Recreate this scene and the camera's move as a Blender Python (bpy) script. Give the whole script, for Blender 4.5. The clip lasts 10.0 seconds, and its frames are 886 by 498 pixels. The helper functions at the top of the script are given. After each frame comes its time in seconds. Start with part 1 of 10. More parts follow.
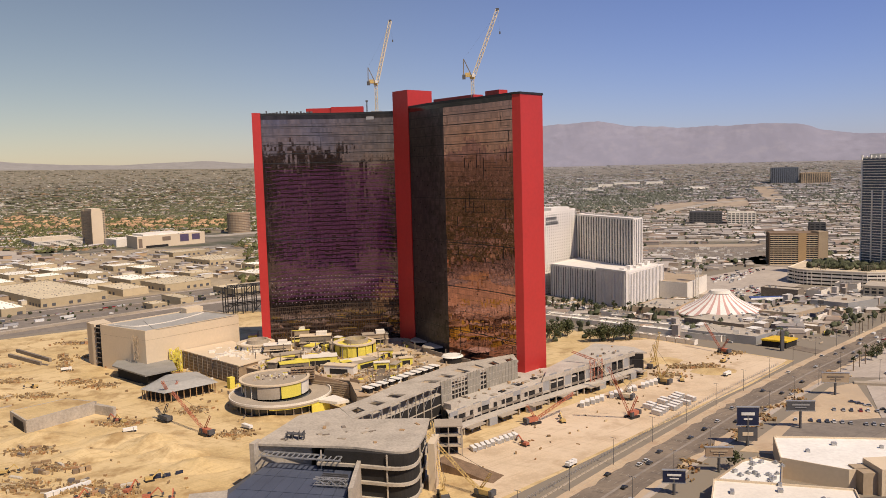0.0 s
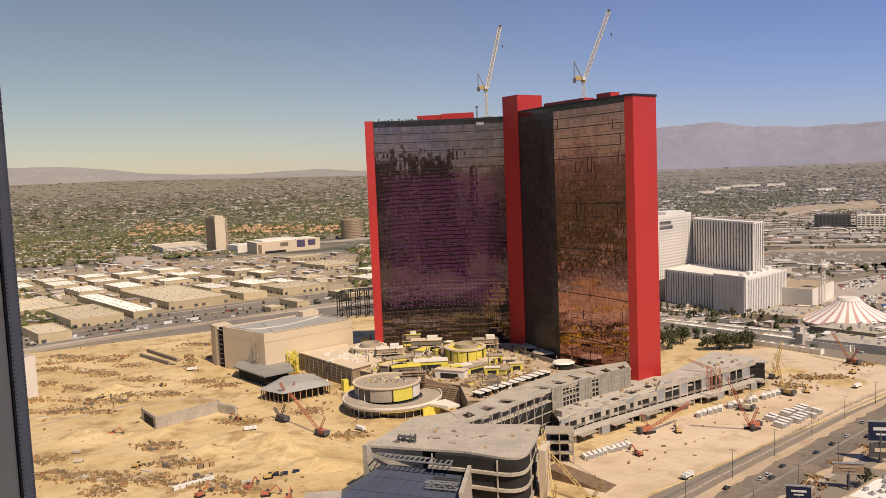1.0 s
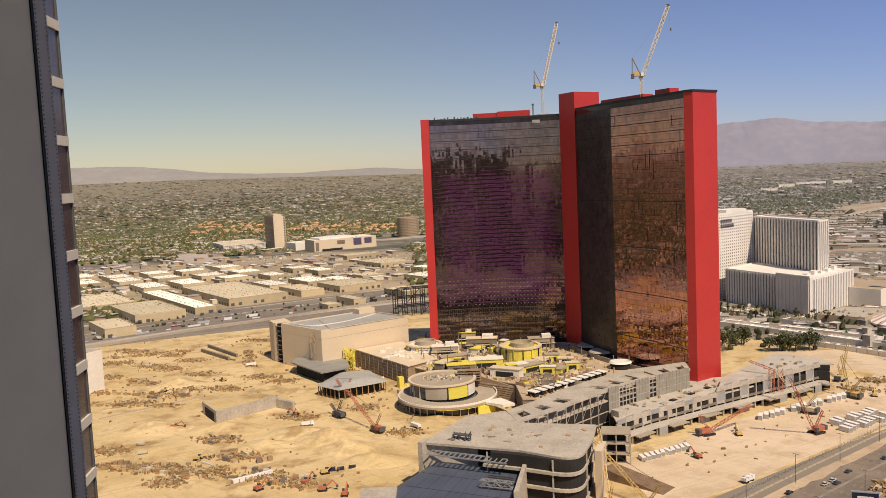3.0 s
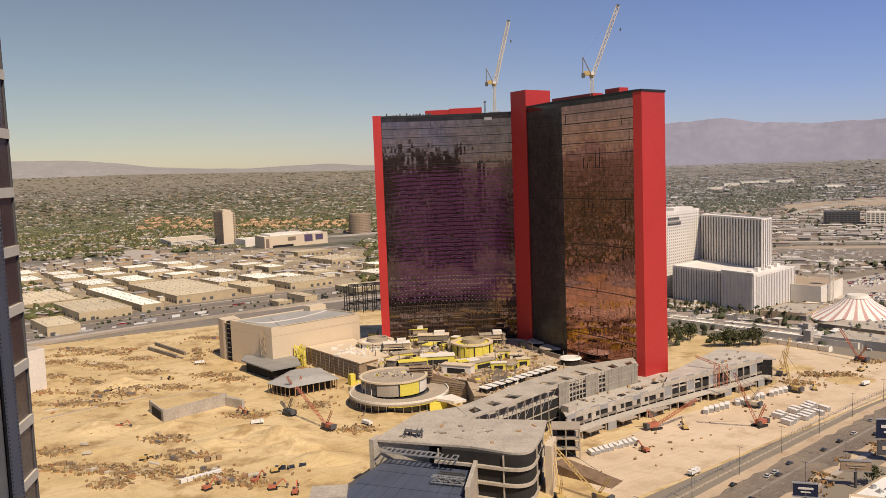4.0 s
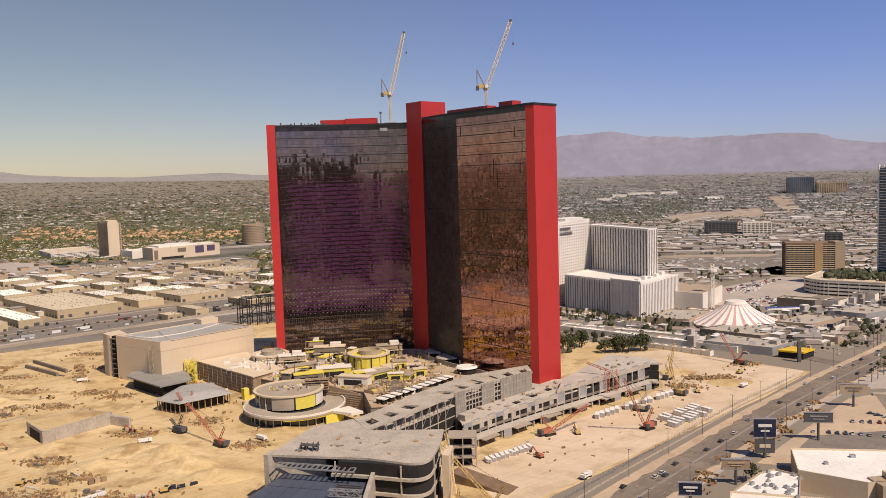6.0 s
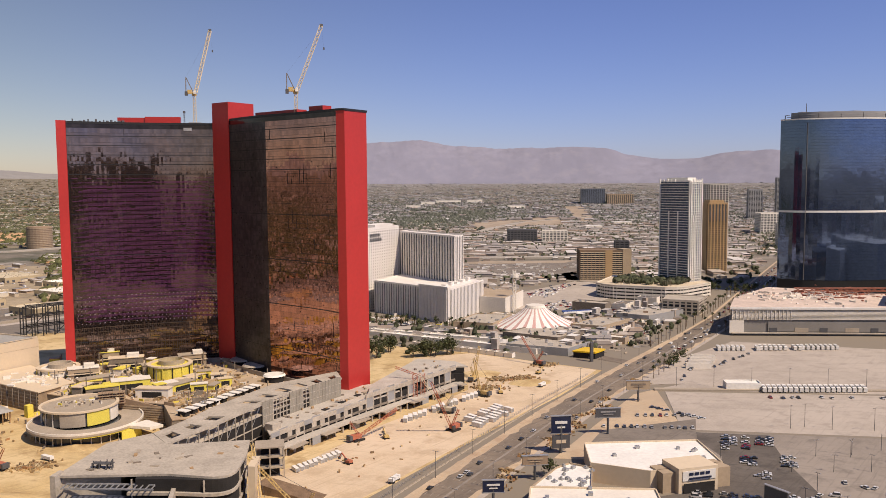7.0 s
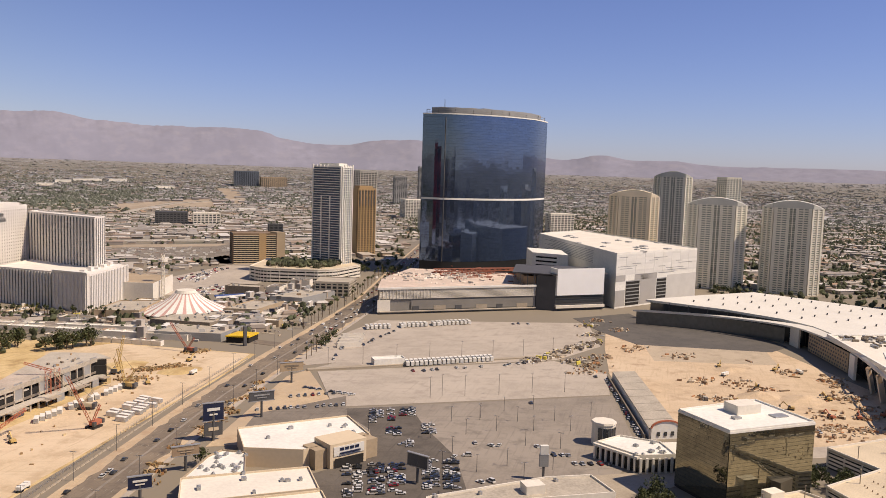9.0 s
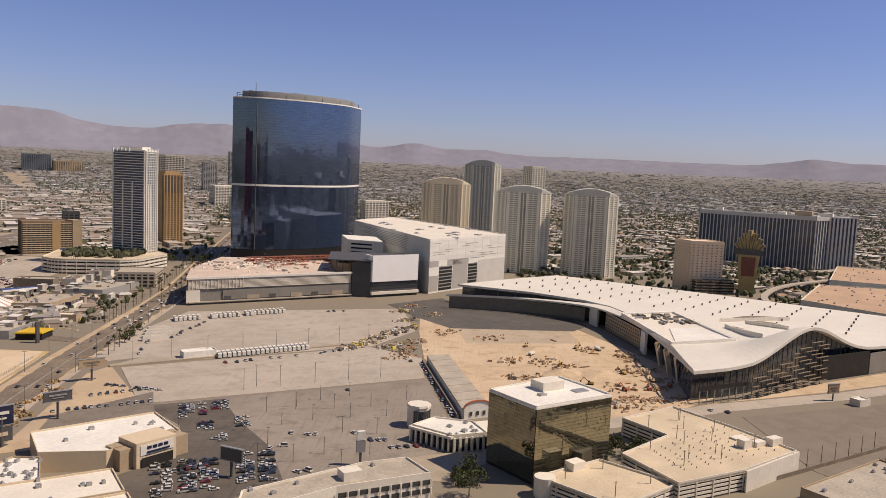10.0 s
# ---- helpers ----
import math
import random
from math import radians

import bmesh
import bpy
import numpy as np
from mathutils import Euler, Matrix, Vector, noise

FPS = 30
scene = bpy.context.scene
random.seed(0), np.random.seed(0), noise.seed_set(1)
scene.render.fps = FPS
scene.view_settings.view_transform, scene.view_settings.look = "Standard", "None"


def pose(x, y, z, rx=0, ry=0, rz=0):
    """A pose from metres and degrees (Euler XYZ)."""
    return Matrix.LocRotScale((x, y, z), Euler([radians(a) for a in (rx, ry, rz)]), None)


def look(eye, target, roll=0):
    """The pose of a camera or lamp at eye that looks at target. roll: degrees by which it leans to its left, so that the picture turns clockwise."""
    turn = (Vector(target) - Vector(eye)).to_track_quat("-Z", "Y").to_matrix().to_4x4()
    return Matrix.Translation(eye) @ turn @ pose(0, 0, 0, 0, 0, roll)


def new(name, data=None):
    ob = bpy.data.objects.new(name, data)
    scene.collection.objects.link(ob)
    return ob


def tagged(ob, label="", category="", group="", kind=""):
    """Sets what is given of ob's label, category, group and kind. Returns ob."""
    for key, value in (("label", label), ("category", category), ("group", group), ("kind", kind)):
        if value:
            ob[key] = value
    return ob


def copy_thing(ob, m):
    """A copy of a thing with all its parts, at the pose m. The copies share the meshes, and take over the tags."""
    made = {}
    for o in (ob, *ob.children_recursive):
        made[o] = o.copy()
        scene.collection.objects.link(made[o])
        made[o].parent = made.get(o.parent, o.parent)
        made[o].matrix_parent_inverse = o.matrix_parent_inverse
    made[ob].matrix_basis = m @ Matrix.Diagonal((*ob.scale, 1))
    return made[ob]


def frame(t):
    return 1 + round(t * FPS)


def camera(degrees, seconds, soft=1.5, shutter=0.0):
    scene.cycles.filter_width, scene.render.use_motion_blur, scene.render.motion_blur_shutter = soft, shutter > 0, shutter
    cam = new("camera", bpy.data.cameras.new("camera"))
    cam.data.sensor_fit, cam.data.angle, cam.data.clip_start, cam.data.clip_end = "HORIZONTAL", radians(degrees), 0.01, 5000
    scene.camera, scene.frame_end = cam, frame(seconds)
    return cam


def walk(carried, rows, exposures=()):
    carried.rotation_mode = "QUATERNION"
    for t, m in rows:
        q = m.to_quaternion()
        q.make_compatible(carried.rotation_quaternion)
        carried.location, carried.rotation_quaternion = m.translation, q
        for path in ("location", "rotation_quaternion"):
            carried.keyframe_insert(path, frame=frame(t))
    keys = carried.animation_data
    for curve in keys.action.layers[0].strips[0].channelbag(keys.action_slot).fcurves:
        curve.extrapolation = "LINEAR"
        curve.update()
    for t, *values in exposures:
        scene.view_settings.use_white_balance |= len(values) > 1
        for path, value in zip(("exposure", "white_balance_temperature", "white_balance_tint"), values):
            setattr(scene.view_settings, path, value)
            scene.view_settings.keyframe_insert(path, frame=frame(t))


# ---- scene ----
EYE = (0.0, 0.0, 152.0)
cam = camera(56.04, 10.0, soft=0.75)
# seconds, yaw, pitch, roll, and the small drift of the hand in x and y
PATH = [
    (0.0, 0.0, -5.72, 1.58, -0.02, -0.02), (0.5, 0.54, -5.36, 1.61, -0.02, -0.02), (1.0, 7.53, -5.1, 2.38, -0.016, -0.012),
    (1.5, 12.79, -4.86, 2.87, -0.004, -0.002), (2.0, 12.79, -4.9, 2.85, 0.0, 0.0), (2.5, 12.34, -4.95, 2.76, 0.0, 0.0),
    (4.0, 8.06, -5.42, 2.15, 0.004, 0.004), (4.5, 6.19, -5.54, 1.97, 0.004, 0.004), (5.0, 5.51, -5.36, 2.01, 0.005, 0.004),
    (5.2, 5.25, -5.2, 2.08, 0.006, 0.004), (6.3, -2.58, -4.92, 1.41, 0.015, 0.0), (6.5, -5.49, -4.89, 1.1, 0.02, 0.0),
    (7.0, -12.02, -4.79, 0.39, 0.03, -0.004), (7.5, -18.19, -4.73, -0.25, 0.04, -0.01), (8.0, -23.57, -4.85, -0.77, 0.05, -0.015),
    (8.5, -28.99, -5.26, -1.31, 0.06, -0.02), (9.0, -35.41, -5.65, -1.81, 0.07, -0.025), (9.5, -41.38, -5.78, -2.37, 0.08, -0.03),
    (10.0, -48.08, -6.06, -2.58, 0.09, -0.035)]
walk(cam, [(t, pose(EYE[0] + dx, EYE[1] + dy, EYE[2], 90 + p, r, y)) for t, y, p, r, dx, dy in PATH],
     exposures=((0.0, 0.16, 7200, 22), (2.5, 0.20, 7500, 19), (5.0, 0.15, 7050, 22), (7.0, 0.20, 7050, 24), (8.0, 0.27, 7200, 23), (9.0, 0.25, 7250, 22), (10.0, 0.06, 7250, 22)))

# ---- light ----
SUN_EL, SUN_AZ = radians(52), radians(138)  # azimuth from +y towards +x
world = bpy.data.worlds.new("sky")
scene.world = world
world.use_nodes = True
wt = world.node_tree
sky = wt.nodes.new("ShaderNodeTexSky")
sky.sky_type, sky.sun_disc = "NISHITA", False
sky.sun_elevation, sky.sun_rotation = SUN_EL, SUN_AZ
sky.altitude, sky.air_density, sky.dust_density, sky.ozone_density = 900, 1.0, 0.6, 4.0
bg = wt.nodes["Background"]
bg.inputs["Strength"].default_value = 0.070
# dust in the west, clear blue towards the east
place = wt.nodes.new("ShaderNodeTexCoord")
grad = wt.nodes.new("ShaderNodeSeparateXYZ")
wt.links.new(place.outputs["Generated"], grad.inputs[0])
span = wt.nodes.new("ShaderNodeMapRange")
span.interpolation_type = "SMOOTHSTEP"
span.inputs["From Min"].default_value, span.inputs["From Max"].default_value = -0.5, 0.42
air = wt.nodes.new("ShaderNodeMix")
air.data_type = "RGBA"
air.inputs["A"].default_value, air.inputs["B"].default_value = (1.10, 1.0, 0.86, 1), (0.90, 0.97, 1.34, 1)
tint = wt.nodes.new("ShaderNodeMix")
tint.data_type, tint.blend_type = "RGBA", "MULTIPLY"
tint.inputs["Factor"].default_value = 1.0
wt.links.new(grad.outputs["X"], span.inputs["Value"])
wt.links.new(span.outputs[0], air.inputs["Factor"])
wt.links.new(sky.outputs["Color"], tint.inputs["A"])
wt.links.new(air.outputs["Result"], tint.inputs["B"])
wt.links.new(tint.outputs["Result"], bg.inputs["Color"])
sd = bpy.data.lights.new("sun", "SUN")
sd.energy, sd.angle, sd.color = 3.9, radians(0.53), (1.0, 0.93, 0.73)
sun = new("sun", sd)
sun.matrix_world = look((0, 0, 900), (-math.sin(SUN_AZ) * math.cos(SUN_EL), -math.cos(SUN_AZ) * math.cos(SUN_EL), 900 - math.sin(SUN_EL)))


# ---- materials ----
def mat(name, color, rough=0.8, metal=0.0, var=0.12, scale=0.15, fine=2.0, bump=0.0, island=0.0, objrand=0.0, spec=0.4, colors=None):
    """A procedural surface: base colour with coarse stains and fine grain, optional bump and variation by piece."""
    m = bpy.data.materials.new(name)
    m.use_nodes = True
    nt = m.node_tree
    b = nt.nodes["Principled BSDF"]
    b.inputs["Roughness"].default_value, b.inputs["Metallic"].default_value = rough, metal
    b.inputs["Specular IOR Level"].default_value = spec
    tc = nt.nodes.new("ShaderNodeTexCoord")
    n1, n2 = nt.nodes.new("ShaderNodeTexNoise"), nt.nodes.new("ShaderNodeTexNoise")
    for n, s in ((n1, scale), (n2, fine)):
        n.inputs["Scale"].default_value, n.inputs["Detail"].default_value = s, 5
        nt.links.new(tc.outputs["Object"], n.inputs["Vector"])
    add = nt.nodes.new("ShaderNodeMath")
    add.operation = "ADD"
    nt.links.new(n1.outputs["Fac"], add.inputs[0])
    nt.links.new(n2.outputs["Fac"], add.inputs[1])
    rng = nt.nodes.new("ShaderNodeMapRange")
    rng.inputs["From Min"].default_value, rng.inputs["From Max"].default_value = 0.6, 1.4
    rng.inputs["To Min"].default_value, rng.inputs["To Max"].default_value = 1 - 2 * var, 1 + 2 * var
    nt.links.new(add.outputs[0], rng.inputs["Value"])
    mul = nt.nodes.new("ShaderNodeVectorMath")
    mul.operation = "SCALE"
    mul.inputs[0].default_value = color
    src = None
    if colors:
        ramp = nt.nodes.new("ShaderNodeValToRGB")
        ramp.color_ramp.interpolation = "CONSTANT"
        while len(ramp.color_ramp.elements) < len(colors):
            ramp.color_ramp.elements.new(0.5)
        for i, c in enumerate(colors):
            ramp.color_ramp.elements[i].position, ramp.color_ramp.elements[i].color = i / len(colors), (*c, 1)
        if island:
            src = nt.nodes.new("ShaderNodeNewGeometry").outputs["Random Per Island"]
        else:
            src = nt.nodes.new("ShaderNodeObjectInfo").outputs["Random"]
        nt.links.new(src, ramp.inputs["Fac"])
        nt.links.new(ramp.outputs["Color"], mul.inputs[0])
    fac = rng.outputs[0]
    if (island or objrand) and not colors:
        src = nt.nodes.new("ShaderNodeNewGeometry").outputs["Random Per Island"] if island else nt.nodes.new("ShaderNodeObjectInfo").outputs["Random"]
        r2 = nt.nodes.new("ShaderNodeMapRange")
        a = island or objrand
        r2.inputs["To Min"].default_value, r2.inputs["To Max"].default_value = 1 - a, 1 + a
        nt.links.new(src, r2.inputs["Value"])
        m2 = nt.nodes.new("ShaderNodeMath")
        m2.operation = "MULTIPLY"
        nt.links.new(fac, m2.inputs[0])
        nt.links.new(r2.outputs[0], m2.inputs[1])
        fac = m2.outputs[0]
    nt.links.new(fac, mul.inputs["Scale"])
    nt.links.new(mul.outputs[0], b.inputs["Base Color"])
    if bump:
        bp = nt.nodes.new("ShaderNodeBump")
        bp.inputs["Strength"].default_value, bp.inputs["Distance"].default_value = bump, 0.3
        nt.links.new(n2.outputs["Fac"], bp.inputs["Height"])
        nt.links.new(bp.outputs[0], b.inputs["Normal"])
    return m


def mix_ground(name, c1, c2, c3, s1, s2, rough=0.95, coord="Object", bounds=(0.45, 0.6, 0.52, 0.66), tracks=None):
    """Ground of three tones, blended by two noises."""
    m = mat(name, c1, rough, var=0.1, scale=s1 * 6, fine=0.9, bump=0.2 if coord == "Object" else 0.0)
    nt = m.node_tree
    b = nt.nodes["Principled BSDF"]
    tc = nt.nodes.new("ShaderNodeTexCoord")
    prev = None
    layers = [(c2, s1, bounds[0], bounds[1], None), (c3, s2, bounds[2], bounds[3], None)]
    if tracks:
        # wheel tracks: noise drawn out along two headings
        layers += [(tracks, 0.5, 0.54, 0.72, (0.06, 1.0, 0.7)), (tracks, 0.45, 0.56, 0.74, (0.07, 1.0, -0.5))]
    for c, s, lo, hi, drawn in layers:
        n = nt.nodes.new("ShaderNodeTexNoise")
        n.inputs["Scale"].default_value, n.inputs["Detail"].default_value, n.inputs["Roughness"].default_value = s, 7, 0.65
        if drawn:
            mp = nt.nodes.new("ShaderNodeMapping")
            mp.vector_type = "TEXTURE"
            mp.inputs["Rotation"].default_value = (0, 0, drawn[2])
            mp.inputs["Scale"].default_value = (1 / drawn[0], drawn[1], 1)
            nt.links.new(tc.outputs[coord], mp.inputs["Vector"])
            nt.links.new(mp.outputs[0], n.inputs["Vector"])
        else:
            nt.links.new(tc.outputs[coord], n.inputs["Vector"])
        r = nt.nodes.new("ShaderNodeMapRange")
        r.inputs["From Min"].default_value, r.inputs["From Max"].default_value = lo, hi
        nt.links.new(n.outputs["Fac"], r.inputs["Value"])
        mx = nt.nodes.new("ShaderNodeMix")
        mx.data_type = "RGBA"
        nt.links.new(r.outputs[0], mx.inputs["Factor"])
        if prev:
            nt.links.new(prev, mx.inputs["A"])
        else:
            old = b.inputs["Base Color"].links[0].from_socket
            nt.links.new(old, mx.inputs["A"])
        mx.inputs["B"].default_value = (*c, 1)
        prev = mx.outputs["Result"]
    nt.links.new(prev, b.inputs["Base Color"])
    return m


def glass(name, color, rough=0.04, spec=1.0, metal=0.6, var=0.1, scale=0.02, island=0.0):
    """Coated mirror glass of a curtain wall."""
    return mat(name, color, rough, metal, var=var, scale=scale, fine=0.3, spec=spec, island=island)


M_GROUND = mix_ground("valley_ground", (0.215, 0.185, 0.15), (0.08, 0.085, 0.055), (0.35, 0.32, 0.28), 5.0, 16.0, coord="UV", bounds=(0.45, 0.59, 0.56, 0.68))


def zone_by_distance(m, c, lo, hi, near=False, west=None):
    """Lets another colour take over from one distance on the plan to another (km): the soil of the built-up plain, or
    haze painted into the far ground.
    """
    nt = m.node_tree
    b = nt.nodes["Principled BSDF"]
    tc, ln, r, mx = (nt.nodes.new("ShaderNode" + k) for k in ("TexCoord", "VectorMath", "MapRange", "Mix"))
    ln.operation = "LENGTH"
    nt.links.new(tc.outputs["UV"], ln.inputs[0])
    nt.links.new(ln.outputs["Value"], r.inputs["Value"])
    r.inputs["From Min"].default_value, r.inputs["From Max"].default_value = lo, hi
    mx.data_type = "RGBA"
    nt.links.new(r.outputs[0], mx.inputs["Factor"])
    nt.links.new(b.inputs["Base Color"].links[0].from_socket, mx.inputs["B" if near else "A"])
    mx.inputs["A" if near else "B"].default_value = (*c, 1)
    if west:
        # the painted haze turns from tan in the west to grey in the east
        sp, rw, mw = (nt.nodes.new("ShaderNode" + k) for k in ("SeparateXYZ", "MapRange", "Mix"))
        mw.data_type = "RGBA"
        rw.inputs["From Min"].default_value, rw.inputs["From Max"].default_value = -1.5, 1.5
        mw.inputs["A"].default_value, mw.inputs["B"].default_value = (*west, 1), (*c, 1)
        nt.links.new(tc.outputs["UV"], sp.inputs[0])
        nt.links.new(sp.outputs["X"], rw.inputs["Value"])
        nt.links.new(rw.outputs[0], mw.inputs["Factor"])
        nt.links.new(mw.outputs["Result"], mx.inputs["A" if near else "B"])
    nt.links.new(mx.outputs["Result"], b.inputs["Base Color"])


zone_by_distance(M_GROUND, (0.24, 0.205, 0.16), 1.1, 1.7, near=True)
# haze put into the ground's colour, evening it out from 5 to 26 km
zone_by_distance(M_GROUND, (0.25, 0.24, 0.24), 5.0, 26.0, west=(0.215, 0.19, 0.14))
M_SAND = mix_ground("site_sand", (0.565, 0.415, 0.208), (0.655, 0.50, 0.278), (0.37, 0.245, 0.112), 0.014, 0.045, bounds=(0.44, 0.58, 0.50, 0.64), tracks=(0.43, 0.305, 0.15))
M_SANDE = mix_ground("red_sand", (0.56, 0.425, 0.29), (0.62, 0.485, 0.345), (0.43, 0.31, 0.205), 0.015, 0.06, tracks=(0.47, 0.35, 0.235))
M_SANDP = mix_ground("pink_sand", (0.60, 0.465, 0.315), (0.67, 0.535, 0.385), (0.50, 0.375, 0.25), 0.012, 0.05, tracks=(0.50, 0.38, 0.255))
M_SAND2 = mix_ground("pale_sand", (0.52, 0.40, 0.27), (0.45, 0.35, 0.25), (0.42, 0.30, 0.2), 0.012, 0.06)
M_ASPH = mix_ground("asphalt", (0.185, 0.15, 0.118), (0.25, 0.2, 0.15), (0.125, 0.104, 0.086), 0.03, 0.12, tracks=(0.14, 0.115, 0.095))
M_LOT = mix_ground("worn_lot_asphalt", (0.42, 0.365, 0.31), (0.47, 0.41, 0.35), (0.36, 0.31, 0.265), 0.012, 0.08, tracks=(0.37, 0.32, 0.275))
M_LOT2 = mix_ground("grey_lot_asphalt", (0.27, 0.233, 0.197), (0.315, 0.272, 0.232), (0.215, 0.187, 0.16), 0.012, 0.08, tracks=(0.21, 0.18, 0.155))
M_LOT3 = mix_ground("dark_lot_asphalt", (0.20, 0.172, 0.145), (0.24, 0.207, 0.175), (0.165, 0.142, 0.12), 0.02, 0.1, tracks=(0.145, 0.125, 0.105))
M_LOT5 = mix_ground("sealed_lot_asphalt", (0.115, 0.099, 0.085), (0.15, 0.13, 0.112), (0.09, 0.078, 0.068), 0.02, 0.1, tracks=(0.085, 0.074, 0.064))
M_LOT4 = mix_ground("brown_lot_asphalt", (0.215, 0.18, 0.145), (0.235, 0.2, 0.162), (0.19, 0.16, 0.13), 0.012, 0.06)
M_PAD = mix_ground("levelled_pad", (0.44, 0.36, 0.27), (0.49, 0.40, 0.30), (0.37, 0.30, 0.22), 0.02, 0.08)
M_FRESH = mix_ground("fresh_asphalt", (0.105, 0.096, 0.088), (0.125, 0.113, 0.102), (0.09, 0.083, 0.077), 0.02, 0.1)
M_CONC = mat("raw_concrete", (0.43, 0.38, 0.315), 0.9, var=0.14, scale=0.1, fine=0.8, bump=0.15)
M_PALEC = mat("pale_new_concrete", (0.470, 0.424, 0.361), 0.9, var=0.12, scale=0.08, fine=0.8)
M_DECK = mat("stained_garage_deck", (0.60, 0.50, 0.365), 0.9, var=0.12, scale=0.06, fine=1.2)
M_CONCD = mat("dark_concrete", (0.21, 0.175, 0.14), 0.9, var=0.16, scale=0.1, fine=0.8)
M_WALK = mat("pavement_concrete", (0.38, 0.32, 0.25), 0.9, var=0.1, scale=0.1, fine=1.0)
M_WHITE = mat("white_roof_membrane", (0.78, 0.76, 0.71), 0.75, var=0.07, scale=0.06, fine=0.5)
M_CREAM = mat("cream_stucco", (0.74, 0.69, 0.61), 0.85, var=0.06, scale=0.05, fine=0.6)
M_BEIGE = mat("beige_stucco", (0.64, 0.525, 0.38), 0.85, var=0.035, scale=0.05, fine=0.6)
M_TAN = mat("tan_stucco", (0.40, 0.31, 0.215), 0.85, var=0.08, scale=0.06, fine=0.6)
M_GREY = mat("grey_panel", (0.30, 0.30, 0.30), 0.6, var=0.08, scale=0.1)
M_DGREY = mat("charcoal_panel", (0.09, 0.09, 0.095), 0.6, var=0.12, scale=0.1)
M_BLACK = mat("black_metal", (0.02, 0.02, 0.021), 0.5, var=0.1)
# near-black colour stands in for the shade of open floors and bays
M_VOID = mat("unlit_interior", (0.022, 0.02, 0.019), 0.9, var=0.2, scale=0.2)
M_RED = mat("red_metal_cladding", (0.47, 0.036, 0.031), 0.42, var=0.05, scale=0.03, fine=0.4)
M_YEL = mat("yellow_sheathing", (0.71, 0.60, 0.10), 0.8, var=0.12, scale=0.1)
M_BLUE = mat("blue_grey_roofing", (0.075, 0.09, 0.13), 0.5, var=0.15, scale=0.06)
M_STEEL = mat("galvanised_steel", (0.42, 0.42, 0.42), 0.5, 0.5, var=0.12)
M_CRANEY = mat("yellow_crane_steel", (0.58, 0.41, 0.16), 0.5, var=0.1)
M_CRANER = mat("red_crane_steel", (0.46, 0.15, 0.085), 0.6, var=0.16)
M_CRANEW = mat("white_crane_steel", (0.64, 0.55, 0.40), 0.5, var=0.1)
M_WOOD = mat("bare_timber", (0.36, 0.23, 0.12), 0.85, var=0.2, island=0.35)
M_TRUNK = mat("tree_bark", (0.16, 0.11, 0.07), 0.95, var=0.2, scale=1.0)
M_LEAF = mat("dusty_foliage", (0.065, 0.075, 0.03), 0.9, var=0.2, scale=0.4, island=0.45)
M_PALM = mat("palm_fronds", (0.07, 0.08, 0.028), 0.85, var=0.2, scale=0.6, island=0.4)
M_LINE = mat("white_road_paint", (0.3, 0.27, 0.23), 0.8, var=0.15, scale=0.5)
M_STORE = mat("brown_store_stucco", (0.34, 0.24, 0.16), 0.85, var=0.07, scale=0.1)
M_DGLASS = glass("dark_window_glass", (0.045, 0.05, 0.056), 0.08, 0.8, 0.0)
# blue-grey tones carry the distance haze in the rock's colour
M_MOUNT = mix_ground("hazed_mountain_rock", (0.25, 0.25, 0.315), (0.232, 0.234, 0.30), (0.265, 0.262, 0.32), 0.003, 0.01)


